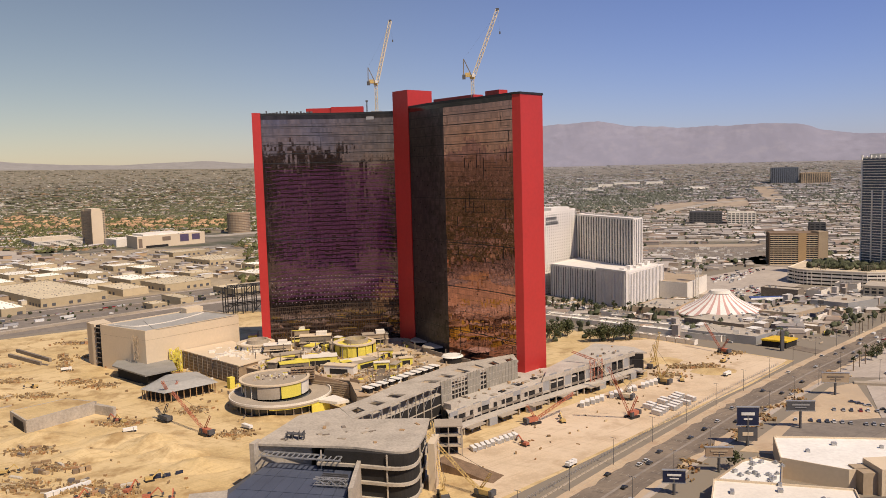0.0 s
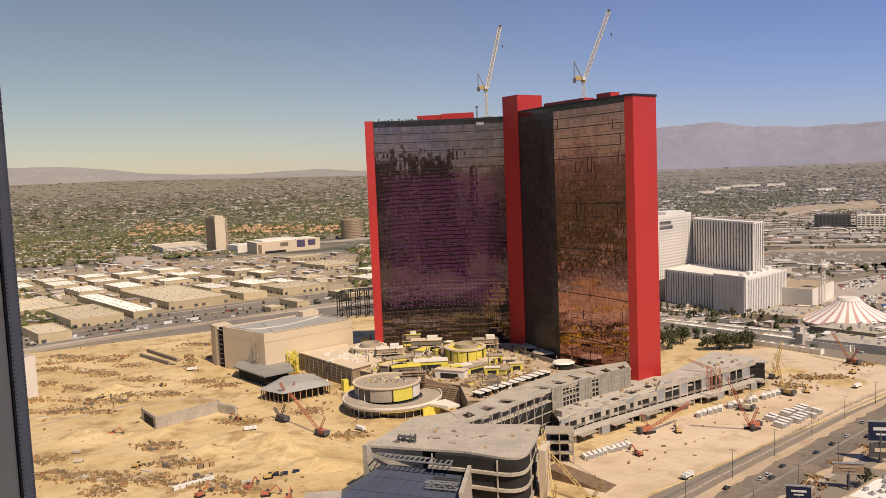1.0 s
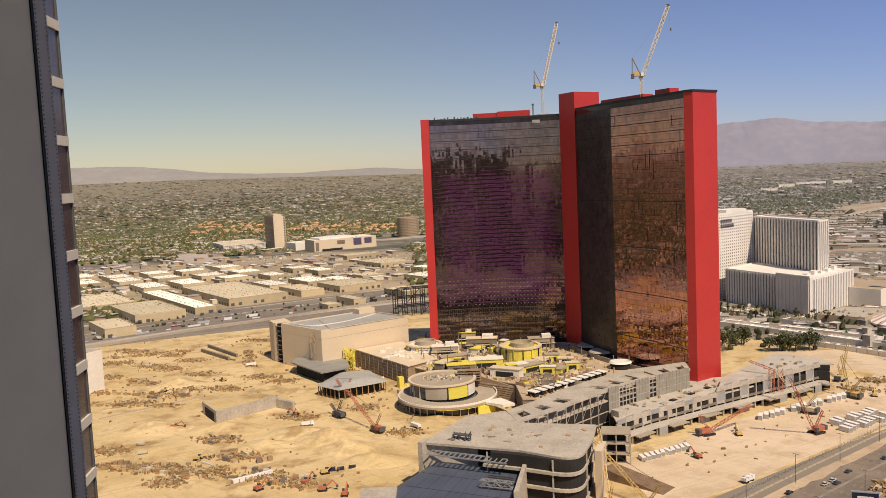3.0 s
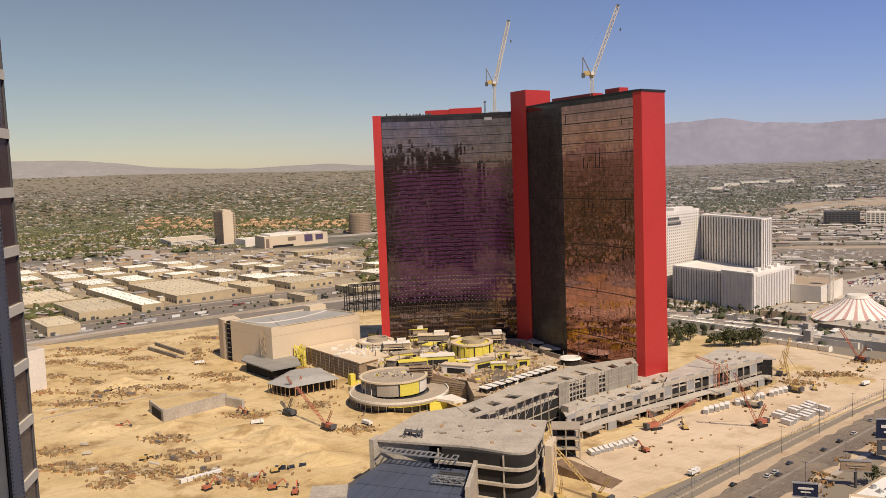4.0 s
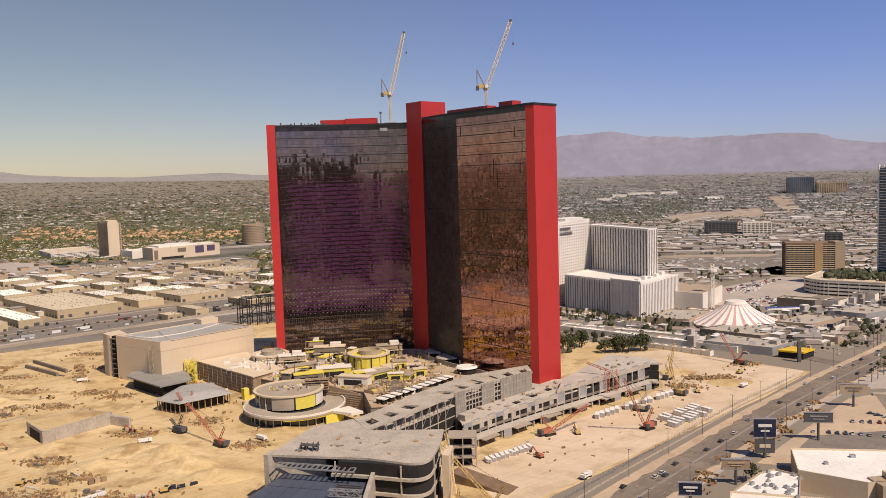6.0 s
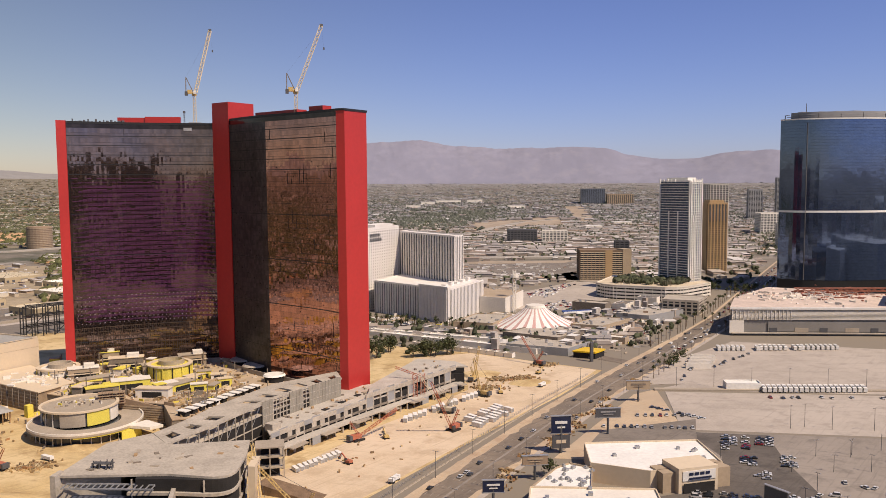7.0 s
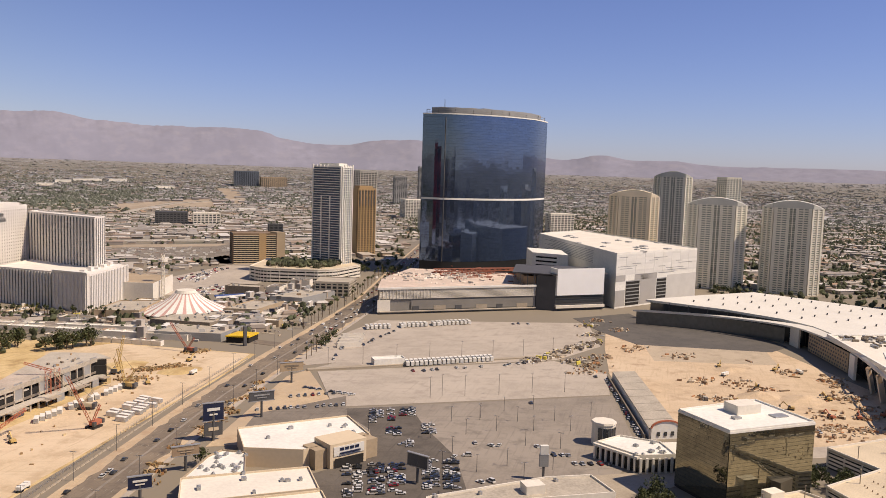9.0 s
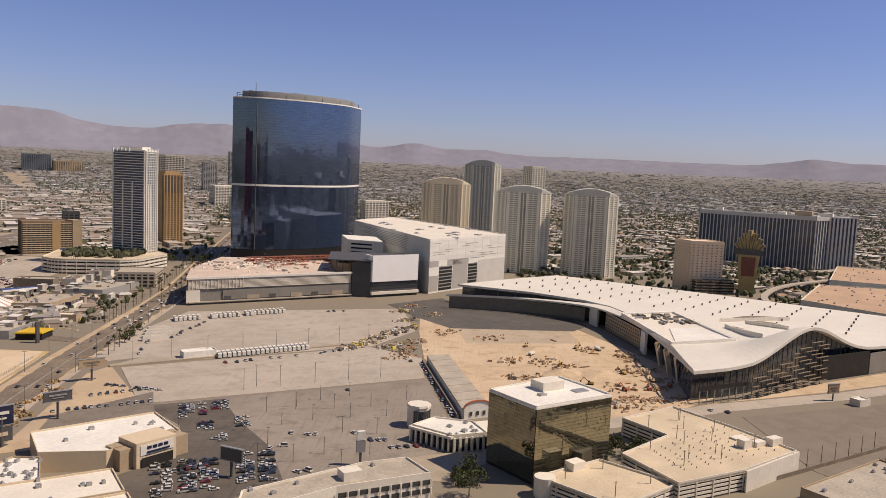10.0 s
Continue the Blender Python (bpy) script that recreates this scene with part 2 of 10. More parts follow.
# ---- mesh helpers ----
class MB:
    """Collects vertices and faces for one mesh."""

    def __init__(self):
        self.v, self.f = [], []

    def add(self, vs, fs):
        n = len(self.v)
        self.v += [tuple(p) for p in vs]
        self.f += [tuple(i + n for i in q) for q in fs]
        return self

    def box(self, x, y, z, sx, sy, sz, yaw=0.0):
        """Box centred at x, y with its foot at z."""
        c, s = math.cos(yaw), math.sin(yaw)
        pts = []
        for dz in (0, sz):
            for dx, dy in ((-1, -1), (1, -1), (1, 1), (-1, 1)):
                px, py = dx * sx / 2, dy * sy / 2
                pts.append((x + c * px - s * py, y + s * px + c * py, z + dz))
        return self.add(pts, [(3, 2, 1, 0), (4, 5, 6, 7), (0, 1, 5, 4), (1, 2, 6, 5), (2, 3, 7, 6), (3, 0, 4, 7)])

    def prism(self, poly, z0, z1):
        a = sum(poly[i - 1][0] * poly[i][1] - poly[i][0] * poly[i - 1][1] for i in range(len(poly)))
        if a < 0:
            poly = poly[::-1]
        n = len(poly)
        return self.add([(x, y, z0) for x, y in poly] + [(x, y, z1) for x, y in poly],
                        [tuple(range(n - 1, -1, -1)), tuple(range(n, 2 * n))] + [(i, (i + 1) % n, n + (i + 1) % n, n + i) for i in range(n)])

    def beam(self, a, b, w, h=None):
        """Square bar from a to b."""
        a, b, h = Vector(a), Vector(b), h or w
        d = (b - a).normalized()
        s = d.cross(Vector((0, 0, 1)))
        s = s.normalized() if s.length > 1e-3 else Vector((1, 0, 0))
        t = s.cross(d)
        pts = [p + s * i * w / 2 + t * j * h / 2 for p in (a, b) for i, j in ((-1, -1), (1, -1), (1, 1), (-1, 1))]
        return self.add(pts, [(0, 1, 2, 3), (7, 6, 5, 4), (4, 5, 1, 0), (5, 6, 2, 1), (6, 7, 3, 2), (7, 4, 0, 3)])

    def cone(self, x, y, z0, z1, r0, r1, n=16):
        p = [(x + math.cos(i * math.tau / n) * r, y + math.sin(i * math.tau / n) * r, z) for r, z in ((r0, z0), (r1, z1)) for i in range(n)]
        return self.add(p, [tuple(range(n - 1, -1, -1)), tuple(range(n, 2 * n))] + [(i, (i + 1) % n, n + (i + 1) % n, n + i) for i in range(n)])

    def ring(self, x, y, z0, z1, r0, r1, n=40, a0=0.0, a1=math.tau):
        """Flat ring or arc of a ring with inner radius r0 and outer r1."""
        m = len(self.v)
        for i in range(n + 1):
            a = a0 + (a1 - a0) * i / n
            for r, z in ((r0, z0), (r1, z0), (r1, z1), (r0, z1)):
                self.v.append((x + math.cos(a) * r, y + math.sin(a) * r, z))
        for i in range(n):
            for k in range(4):
                b = m + i * 4
                self.f.append((b + k, b + (k + 1) % 4, b + 4 + (k + 1) % 4, b + 4 + k)[::-1])
        if a1 - a0 < math.tau - 0.01:
            self.f += [(m, m + 1, m + 2, m + 3), tuple(m + n * 4 + k for k in (3, 2, 1, 0))]
        return self

    def band(self, p0, p1, z0, z1, out, depth=0.4):
        """Upright slab along an edge, proud of it on the side of its outward normal."""
        n = normal(p0, p1) if out is None else out
        return self.prism([p0, p1, (p1[0] + n[0] * depth, p1[1] + n[1] * depth), (p0[0] + n[0] * depth, p0[1] + n[1] * depth)], z0, z1)


ORIGIN = {}


def link(name, mb, material, org=(0, 0, 0)):
    me = bpy.data.meshes.new(name)
    v = np.array(mb.v, dtype=float) - np.array(org)
    me.from_pydata(v.tolist(), [], mb.f)
    me.materials.append(material)
    return new(name, me)


def thing(name, label, category, at=(0, 0, 0), group="", kind=""):
    e = tagged(new(name), label, category, group, kind)
    e.location = at
    ORIGIN[e] = Vector(at)
    return e


def part(name, mb, material, parent, label="", kind=""):
    org = ORIGIN.get(parent, Vector((0, 0, 0)))
    ob = link(name, mb, material, org)
    ob.parent = parent
    ORIGIN[ob] = org
    return tagged(ob, label, kind=kind)


def solo(name, mb, material, label, category, kind="", group=""):
    ob = link(name, mb, material)
    return tagged(ob, label, category, group, kind)


def normal(p0, p1):
    d = math.hypot(p1[0] - p0[0], p1[1] - p0[1])
    return ((p1[1] - p0[1]) / d, -(p1[0] - p0[0]) / d)


def lerp(a, b, k):
    return tuple(i + (j - i) * k for i, j in zip(a, b))


def ccw(poly):
    a = sum(poly[i - 1][0] * poly[i][1] - poly[i][0] * poly[i - 1][1] for i in range(len(poly)))
    return poly if a > 0 else poly[::-1]


def inside(p, poly):
    c = False
    for i in range(len(poly)):
        (x1, y1), (x2, y2) = poly[i - 1], poly[i]
        if (y1 > p[1]) != (y2 > p[1]) and p[0] < (x2 - x1) * (p[1] - y1) / (y2 - y1) + x1:
            c = not c
    return c


def rect(c, a, w, d):
    """Corners of a rectangle with one corner c, first side along the angle a (radians) w long, second d deep to its left."""
    u, v = (math.cos(a), math.sin(a)), (-math.sin(a), math.cos(a))
    return [c, (c[0] + u[0] * w, c[1] + u[1] * w), (c[0] + u[0] * w + v[0] * d, c[1] + u[1] * w + v[1] * d), (c[0] + v[0] * d, c[1] + v[1] * d)]


def quad3(p, q, r):
    """The parallelogram with corner q between p and r."""
    return ccw([p, q, r, (p[0] + r[0] - q[0], p[1] + r[1] - q[1])])


def sheet(name, poly, z, material, label, category="ground", kind="structure", thick=0.4):
    return solo(name, MB().prism(poly, z - thick, z), material, label, category, kind)


def facade(t, poly, z0, z1, floors, wall, pane, bay=4.0, band=0.45, pier=0.3, proud=0.5, skip=(), piers=True, bands=True, split=False):
    """Window wall round a block: a core of glass, floor bands and piers proud of it."""
    poly = ccw(poly)
    part("window_glass", MB().prism(poly, z0, z1 - 0.5), pane, t, "dark window glass")
    fh = (z1 - z0) / floors
    for i in range(len(poly)):
        p0, p1 = poly[i], poly[(i + 1) % len(poly)]
        if i in skip:
            continue
        n = normal(p0, p1)
        fine = split and n[0] * p0[0] + n[1] * p0[1] < 0
        ln = math.hypot(p1[0] - p0[0], p1[1] - p0[1])
        if bands:
            mb = MB()
            for k in range(floors):
                mb.band(p0, p1, z0 + k * fh, z0 + (k + band) * fh, n, proud)
            mb.band(p0, p1, z1 - 1.2, z1, n, proud)
            if fine:
                for k in range(floors):
                    part("floor_band", MB().band(p0, p1, z0 + k * fh, z0 + (k + band) * fh, n, proud), wall, t)
                part("cornice", MB().band(p0, p1, z1 - 1.2, z1, n, proud), wall, t)
            else:
                part("floor_band", mb, wall, t, kind="stuff")
        if piers:
            mb = MB()
            nb = max(1, round(ln / bay))
            for k in range(nb + 1):
                c = k / nb
                a, b = max(0, c - pier / 2 / nb), min(1, c + pier / 2 / nb)
                if fine:
                    part("pier", MB().band(lerp(p0, p1, a), lerp(p0, p1, b), z0, z1, n, proud + 0.06), wall, t)
                mb.band(lerp(p0, p1, a), lerp(p0, p1, b), z0, z1, n, proud + 0.06)
            if not fine:
                part("pier", mb, wall, t, kind="stuff")
    roof = part("roof", MB().prism(poly, z1 - 0.5, z1 + 0.3), wall, t)
    mb = MB()
    for i in range(len(poly)):
        p0, p1 = poly[i], poly[(i + 1) % len(poly)]
        mb.band(p1, p0, z1 + 0.3, z1 + 1.3, None, 0.4)
    part("parapet", mb, wall, roof)


def roof_units(t, poly, z, count, seed, material=None, size=(1.3, 2.6), h=(0.8, 1.5)):
    """Air handlers scattered on a roof."""
    r = random.Random(seed)
    xs, ys = [p[0] for p in poly], [p[1] for p in poly]
    a = math.atan2(poly[1][1] - poly[0][1], poly[1][0] - poly[0][0])
    for _ in range(count):
        for _ in range(20):
            p = (r.uniform(min(xs), max(xs)), r.uniform(min(ys), max(ys)))
            if inside(p, poly):
                break
        mb = MB().box(p[0], p[1], z, r.uniform(*size), r.uniform(*size), r.uniform(*h), a)
        mb.box(p[0], p[1], z + h[0] * 0.5, size[0] * 0.6, size[0] * 0.6, h[1] * 0.8, a)
        part("air_handler", mb, material or M_STEEL, t, "grey rooftop air handler")

# ---- ground, mountains ----
EDGE = [(-180, 0.3), (-60, 0.5), (-36, 0.5), (-28, 0.45), (-20, 0.3), (-12, 0.15), (8, -0.2), (30, -0.3), (60, -0.25), (76, -0.1), (180, 0.2)]
RIDGE = [(-180, 1.0), (-60, 1.3), (-36, 1.54), (-31.8, 1.48), (-29, 1.2), (-27.4, 0.92), (-24, 0.7), (-21, 0.62), (-16, 0.77), (-13, 0.5), (-8, 0.6),
         (2, 1.9), (7, 2.52), (10, 2.72), (12.5, 2.28), (14.8, 2.18), (16.2, 2.0), (17.0, 2.14), (19.0, 2.06), (19.7, 2.17), (22.6, 2.07), (23.5, 1.93), (24.7, 1.5), (26.2, 1.32), (28.7, 1.26), (31, 1.67), (33.7, 1.81),
         (37, 1.2), (42.5, 0.81), (44, 0.71), (46, 1.18), (47.8, 0.82), (51, 0.87), (53.2, 0.6), (62, 0.62), (68.6, 0.61), (70.6, 0.91), (72.2, 1.19),
         (74, 0.94), (76, 0.95), (84, 1.1), (110, 0.9), (180, 1.0)]


def profile(rows, a):
    return float(np.interp((a - 0.5, a, a + 0.5), [r[0] for r in rows], [r[1] for r in rows]).mean())


mb = MB()
RAD = [0, 150, 300, 500, 800, 1200, 1700, 2200, 2600] + [2600 + i * 25 for i in range(1, 83)]
AZ = [i * 2.0 for i in range(-90, 90)]
UVS = []
for r in RAD:
    for a in AZ:
        k = max(0.0, (r - 2600) / 2050) ** 1.6
        z = k * (152 + 4650 * math.tan(radians(profile(EDGE, a))))
        mb.v.append((r * math.sin(radians(a)), r * math.cos(radians(a)), z))
        # the plan of the valley in kilometres, far beyond the rim of the sheet
        el = math.degrees(math.atan2(z - 152, max(r, 1.0)))
        far = max(r, 152 / math.tan(radians(max(-el, 0.35)))) * (1 + max(0.0, el + 0.35) * 1.5) / 1000
        UVS.append((far * math.sin(radians(a)), far * math.cos(radians(a))))
n = len(AZ)
for j in range(len(RAD) - 1):
    for i in range(n):
        mb.f.append((j * n + i, j * n + (i + 1) % n, (j + 1) * n + (i + 1) % n, (j + 1) * n + i)[::-1])
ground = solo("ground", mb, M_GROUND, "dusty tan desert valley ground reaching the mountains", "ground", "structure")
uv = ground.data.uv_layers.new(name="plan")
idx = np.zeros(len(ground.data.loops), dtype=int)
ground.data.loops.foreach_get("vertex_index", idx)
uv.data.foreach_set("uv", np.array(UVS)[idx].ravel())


def valley(r):
    return max(0.0, (r - 2600) / 2050) ** 1.6


def ground_z(x, y):
    r = math.hypot(x, y)
    if r < 2600:
        return 0.0
    return valley(r) * (152 + 4650 * math.tan(radians(profile(EDGE, math.degrees(math.atan2(x, y))))))


# grey tones of the western haze, put into the hills' colour
M_HILL = mix_ground("hazed_desert_hills", (0.275, 0.265, 0.25), (0.26, 0.25, 0.24), (0.29, 0.275, 0.26), 0.004, 0.016)


def mountains(name, r0, r1, lo_az, hi_az, material, label, seed):
    mb = MB()
    az = [a * 0.1 for a in range(lo_az * 10, hi_az * 10 + 1)]
    rows = 16
    for j in range(rows):
        k = j / (rows - 1)
        r = r0 + (r1 - r0) * k
        for a in az:
            lo = 152 + r * math.tan(radians(profile(EDGE, a) - 0.4))
            hi = 152 + r * math.tan(radians(max(profile(RIDGE, a), profile(EDGE, a) - 0.3)))
            nz = noise.fractal(Vector((a * 0.5, seed + k * 3.0, 0)), 0.8, 2.1, 6)
            shape = k ** 0.8
            z = lo + (hi - lo) * (shape + 0.010 * nz * (1 - abs(2 * k - 1)) + 0.035 * nz * k) - 2.0
            mb.v.append((r * math.sin(radians(a)), r * math.cos(radians(a)), z))
    m = len(az)
    for j in range(rows - 1):
        for i in range(m - 1):
            mb.f.append((j * m + i, j * m + i + 1, (j + 1) * m + i + 1, (j + 1) * m + i)[::-1])
    ob = solo(name, mb, material, label, "mountains", "structure")
    ob.data.polygons.foreach_set("use_smooth", [True] * len(ob.data.polygons))


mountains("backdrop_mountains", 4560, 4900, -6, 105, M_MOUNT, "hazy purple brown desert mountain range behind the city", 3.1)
mountains("backdrop_hills", 4560, 4900, -80, -6, M_HILL, "pale hazy desert hills far behind the city", 3.1)

# ---- areas on the ground ----
sheet("site_ground", [(-900, 200), (-700, 560), (-425, 770), (-228, 900), (40, 800), (172, 700), (258, 610), (200, 545), (130, 476), (60, 403), (-10, 330), (-40, 200)],
      0.10, M_SAND, "graded yellow sand of the building site")
sheet("site_ground_east", [(-4, 426), (20, 448), (64, 500), (112, 545), (140, 575), (146, 600), (105, 630), (120, 690), (172, 698), (254, 612), (200, 548), (130, 479), (60, 406), (20, 365)],
      0.135, M_SANDP, "pale pinkish graded sand beside the boulevard")
STRIP = [(-60, 215), (40, 330), (88, 388), (126, 432), (192, 508), (262, 582), (335, 655), (405, 726), (480, 806), (640, 1000), (860, 1265), (1300, 1790)]


def offset(line, d):
    out = []
    for i, p in enumerate(line):
        a, b = line[max(0, i - 1)], line[min(len(line) - 1, i + 1)]
        nx, ny = normal(a, b)
        out.append((p[0] + nx * d, p[1] + ny * d))
    return out


def ribbon(name, line, d0, d1, z, material, label, category="road", kind="structure", thick=0.4):
    a, b = offset(line, d0), offset(line, d1)
    mb = MB()
    for i in range(len(line) - 1):
        mb.prism([a[i], b[i], b[i + 1], a[i + 1]], z - thick, z)
    return solo(name, mb, material, label, category, kind)


def walk_line(line, step, start=0.0):
    """Points along a line at even steps, with the heading."""
    out, s = [], start
    for a, b in zip(line, line[1:]):
        d = math.hypot(b[0] - a[0], b[1] - a[1])
        while s < d:
            out.append((lerp(a, b, s / d), math.atan2(b[1] - a[1], b[0] - a[0])))
            s += step
        s -= d
    return out


ribbon("road", STRIP, -14, 14, 0.25, M_ASPH, "wide dark asphalt boulevard with traffic lanes")
ribbon("pavement_west", STRIP, -17, -14, 0.42, M_SAND2, "pale concrete pavement along the boulevard", "pavement")
ribbon("pavement_east", STRIP, 14, 17, 0.42, M_LOT, "pale concrete pavement along the boulevard", "pavement")
ribbon("median", STRIP, -0.7, 0.7, 0.4, M_LOT2, "raised concrete median of the boulevard", "kerb")
mb = MB()
for d in (-10.6, -7.2, -3.9, 3.9, 7.2, 10.6):
    for (p, a) in walk_line(offset(STRIP[:10], d), 12.0):
        mb.box(p[0], p[1], 0.2, 3.2, 0.25, 0.07, a)
solo("lane_markings", mb, M_LINE, "white dashed lane markings on the asphalt", "road marking", "stuff")

# the second road and the lots
CROSS = [(-30, 945), (100, 840), (215, 745), (275, 655), (300, 615)]
ribbon("side_road", CROSS, -7, 7, 0.2, M_ASPH, "grey side street beyond the building site")
sheet("west_road", [(-900, 560), (-700, 640), (-430, 785), (-228, 910), (-150, 965), (-60, 1080), (-80, 1150), (-271, 1110), (-360, 990), (-504, 915), (-900, 700)], 0.15, M_LOT3,
      "grey asphalt frontage road beside the site", "road")
ribbon("frontage_road", [(-900, 640), (-500, 850), (-300, 1000), (-150, 1120), (0, 1300)], -9, 9, 0.24, M_ASPH, "grey asphalt road with light lanes")
sheet("car_park_north", [(300, 555), (262, 560), (345, 640), (420, 690), (600, 585), (530, 500), (458, 480), (271, 545)], 0.20, M_LOT, "wide empty sun bleached asphalt car park", "car park")
sheet("car_park_middle", [(275, 537), (455, 478), (462, 428), (420, 385), (243, 452)], 0.21, M_LOT, "wide empty sun bleached asphalt car park", "car park")
sheet("car_park_south", [(243, 448), (420, 382), (352, 300), (300, 270), (190, 300), (110, 330), (130, 365), (215, 352), (225, 400)], 0.20, M_LOT2, "dark grey asphalt car park with parked cars", "car park")
sheet("car_park_apron", [(243, 447), (286, 430), (270, 390), (256, 340), (232, 298), (200, 300), (172, 318), (176, 356), (216, 362), (240, 402)], 0.208, M_LOT5, "dark asphalt bays of the car park in front of the store", "car park")
sheet("car_park_wall_strip", [(271, 546), (477, 490), (476, 486), (269, 541)], 1.2, M_WALK, "low pale concrete wall between car parks", "wall", "structure", 1.4)
sheet("corner_sand", [(150, 420), (250, 535), (272, 545), (245, 455), (225, 405), (165, 415)], 0.22, M_SAND2, "sandy corner plot with rubble beside the boulevard")
sheet("east_site_ground", [(530, 495), (600, 560), (690, 470), (560, 225), (450, 230), (400, 330), (462, 425)], 0.16, M_SANDE, "orange sand of the exhibition hall building site")
sheet("hall_access_road", [(606, 612), (684, 606), (655, 545), (688, 500), (698, 448), (684, 418), (650, 412), (566, 490), (580, 549)], 0.24, M_FRESH, "fresh black asphalt access road", "road")
sheet("hall_pad", [(575, 492), (650, 418), (610, 380), (530, 440)], 0.2, M_PAD, "dusty grey levelled pad beside the hall")
sheet("hall_verge", [(505, 226), (566, 206), (640, 190), (706, 170), (760, 152), (895, 190), (900, 112), (822, 100), (628, 174), (526, 220)], 0.17, M_SANDE, "strip of loose orange sand in front of the hall")
sheet("south_car_park", [(510, 195), (640, 130), (640, 20), (430, 80), (445, 130)], 0.2, M_LOT4, "brown grey empty asphalt car park", "car park")
sheet("service_street", [(278, 258), (298, 284), (322, 274.5), (343, 264), (350, 250), (318, 252), (300, 246)], 0.22, M_WALK, "pale concrete street between the low buildings", "road")
ribbon("hall_road", [(330, 285), (430, 245), (520, 212), (620, 165), (820, 90)], -8, 8, 0.23, M_LOT, "dusty street beside the exhibition hall")
sheet("theme_park_lot", [(250, 940), (330, 1060), (450, 1160), (520, 1040), (440, 1000), (350, 900)], 0.2, M_LOT, "empty grey asphalt car park", "car park")
sheet("far_lot", [(380, 1200), (560, 1330), (640, 1270), (480, 1130)], 0.2, M_LOT2, "grey asphalt lot", "car park")

# ---- the red hotel tower under construction ----
DECK, TOP = 8.0, 196.0
M_BRONZE = mat("bronze_mirror_glass", (0.36, 0.187, 0.155), 0.03, 0.92, var=0.10, scale=0.012, fine=0.09, bump=0.05, island=0.2, spec=0.6)
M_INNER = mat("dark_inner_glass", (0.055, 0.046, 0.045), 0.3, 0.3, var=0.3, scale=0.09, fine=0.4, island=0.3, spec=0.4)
# same bronze glass, its colour darkened for the dim reflection in the west wing
M_BRONZEDIM = mat("bronze_glass_dimmed_reflection", (0.215, 0.152, 0.14), 0.04, 0.9, var=0.12, scale=0.012, fine=0.11, bump=0.12, island=0.2, spec=0.6)
M_BRONZED = glass("dark_bronze_glass", (0.05, 0.038, 0.034), 0.1, 0.5, 0.7, var=0.15, scale=0.02, island=0.25)


def curve_through(pts, n):
    """Smooth line through the plan points."""
    out = []
    p = [pts[0]] + list(pts) + [pts[-1]]
    for i in range(1, len(p) - 2):
        for k in range(n):
            t = k / n
            a, b, c, d = (np.array(q) for q in p[i - 1:i + 3])
            out.append(tuple(0.5 * (2 * b + (c - a) * t + (2 * a - 5 * b + 4 * c - d) * t * t + (3 * b - a - 3 * c + d) * t ** 3)))
    out.append(pts[-1])
    return out


def curtain(name, line, z0, z1, rows, t, material, seed, tilt=0.006):
    """A skin of separate glass panels, each a hair out of true."""
    r = random.Random(seed)
    mb = MB()
    fh = (z1 - z0) / rows
    for i in range(len(line) - 1):
        p0, p1 = line[i], line[i + 1]
        n = normal(p0, p1)
        for k in range(rows):
            q = Vector((p0[0] * 0.045 + seed * 7, p0[1] * 0.045, (z0 + k * fh) * 0.05))
            e = [r.gauss(0, tilt * 0.35) + tilt * 2.0 * noise.noise(q), r.gauss(0, tilt * 0.35) + tilt * 2.0 * noise.noise(q + Vector((9, 3, 5)))]
            g = 0.05
            z = (z0 + k * fh + g, z0 + (k + 1) * fh - g)
            pts = []
            for (q, s), zz, sz in (((p0, -1), z[0], -1), ((p1, 1), z[0], -1), ((p1, 1), z[1], 1), ((p0, -1), z[1], 1)):
                d = 0.25 + e[0] * s + e[1] * sz
                pts.append((q[0] + n[0] * d, q[1] + n[1] * d, zz))
            mb.add(pts, [(0, 1, 2, 3)])
    return part(name, mb, material, t, "bronze mirror glass panels", "stuff")


def solid_wing(line, depth, z0, z1, t, material, label):
    back = offset(line, -depth)
    mb = MB().prism(line + back[::-1], z0, z1)
    part("wing_body", mb, material, t, label)


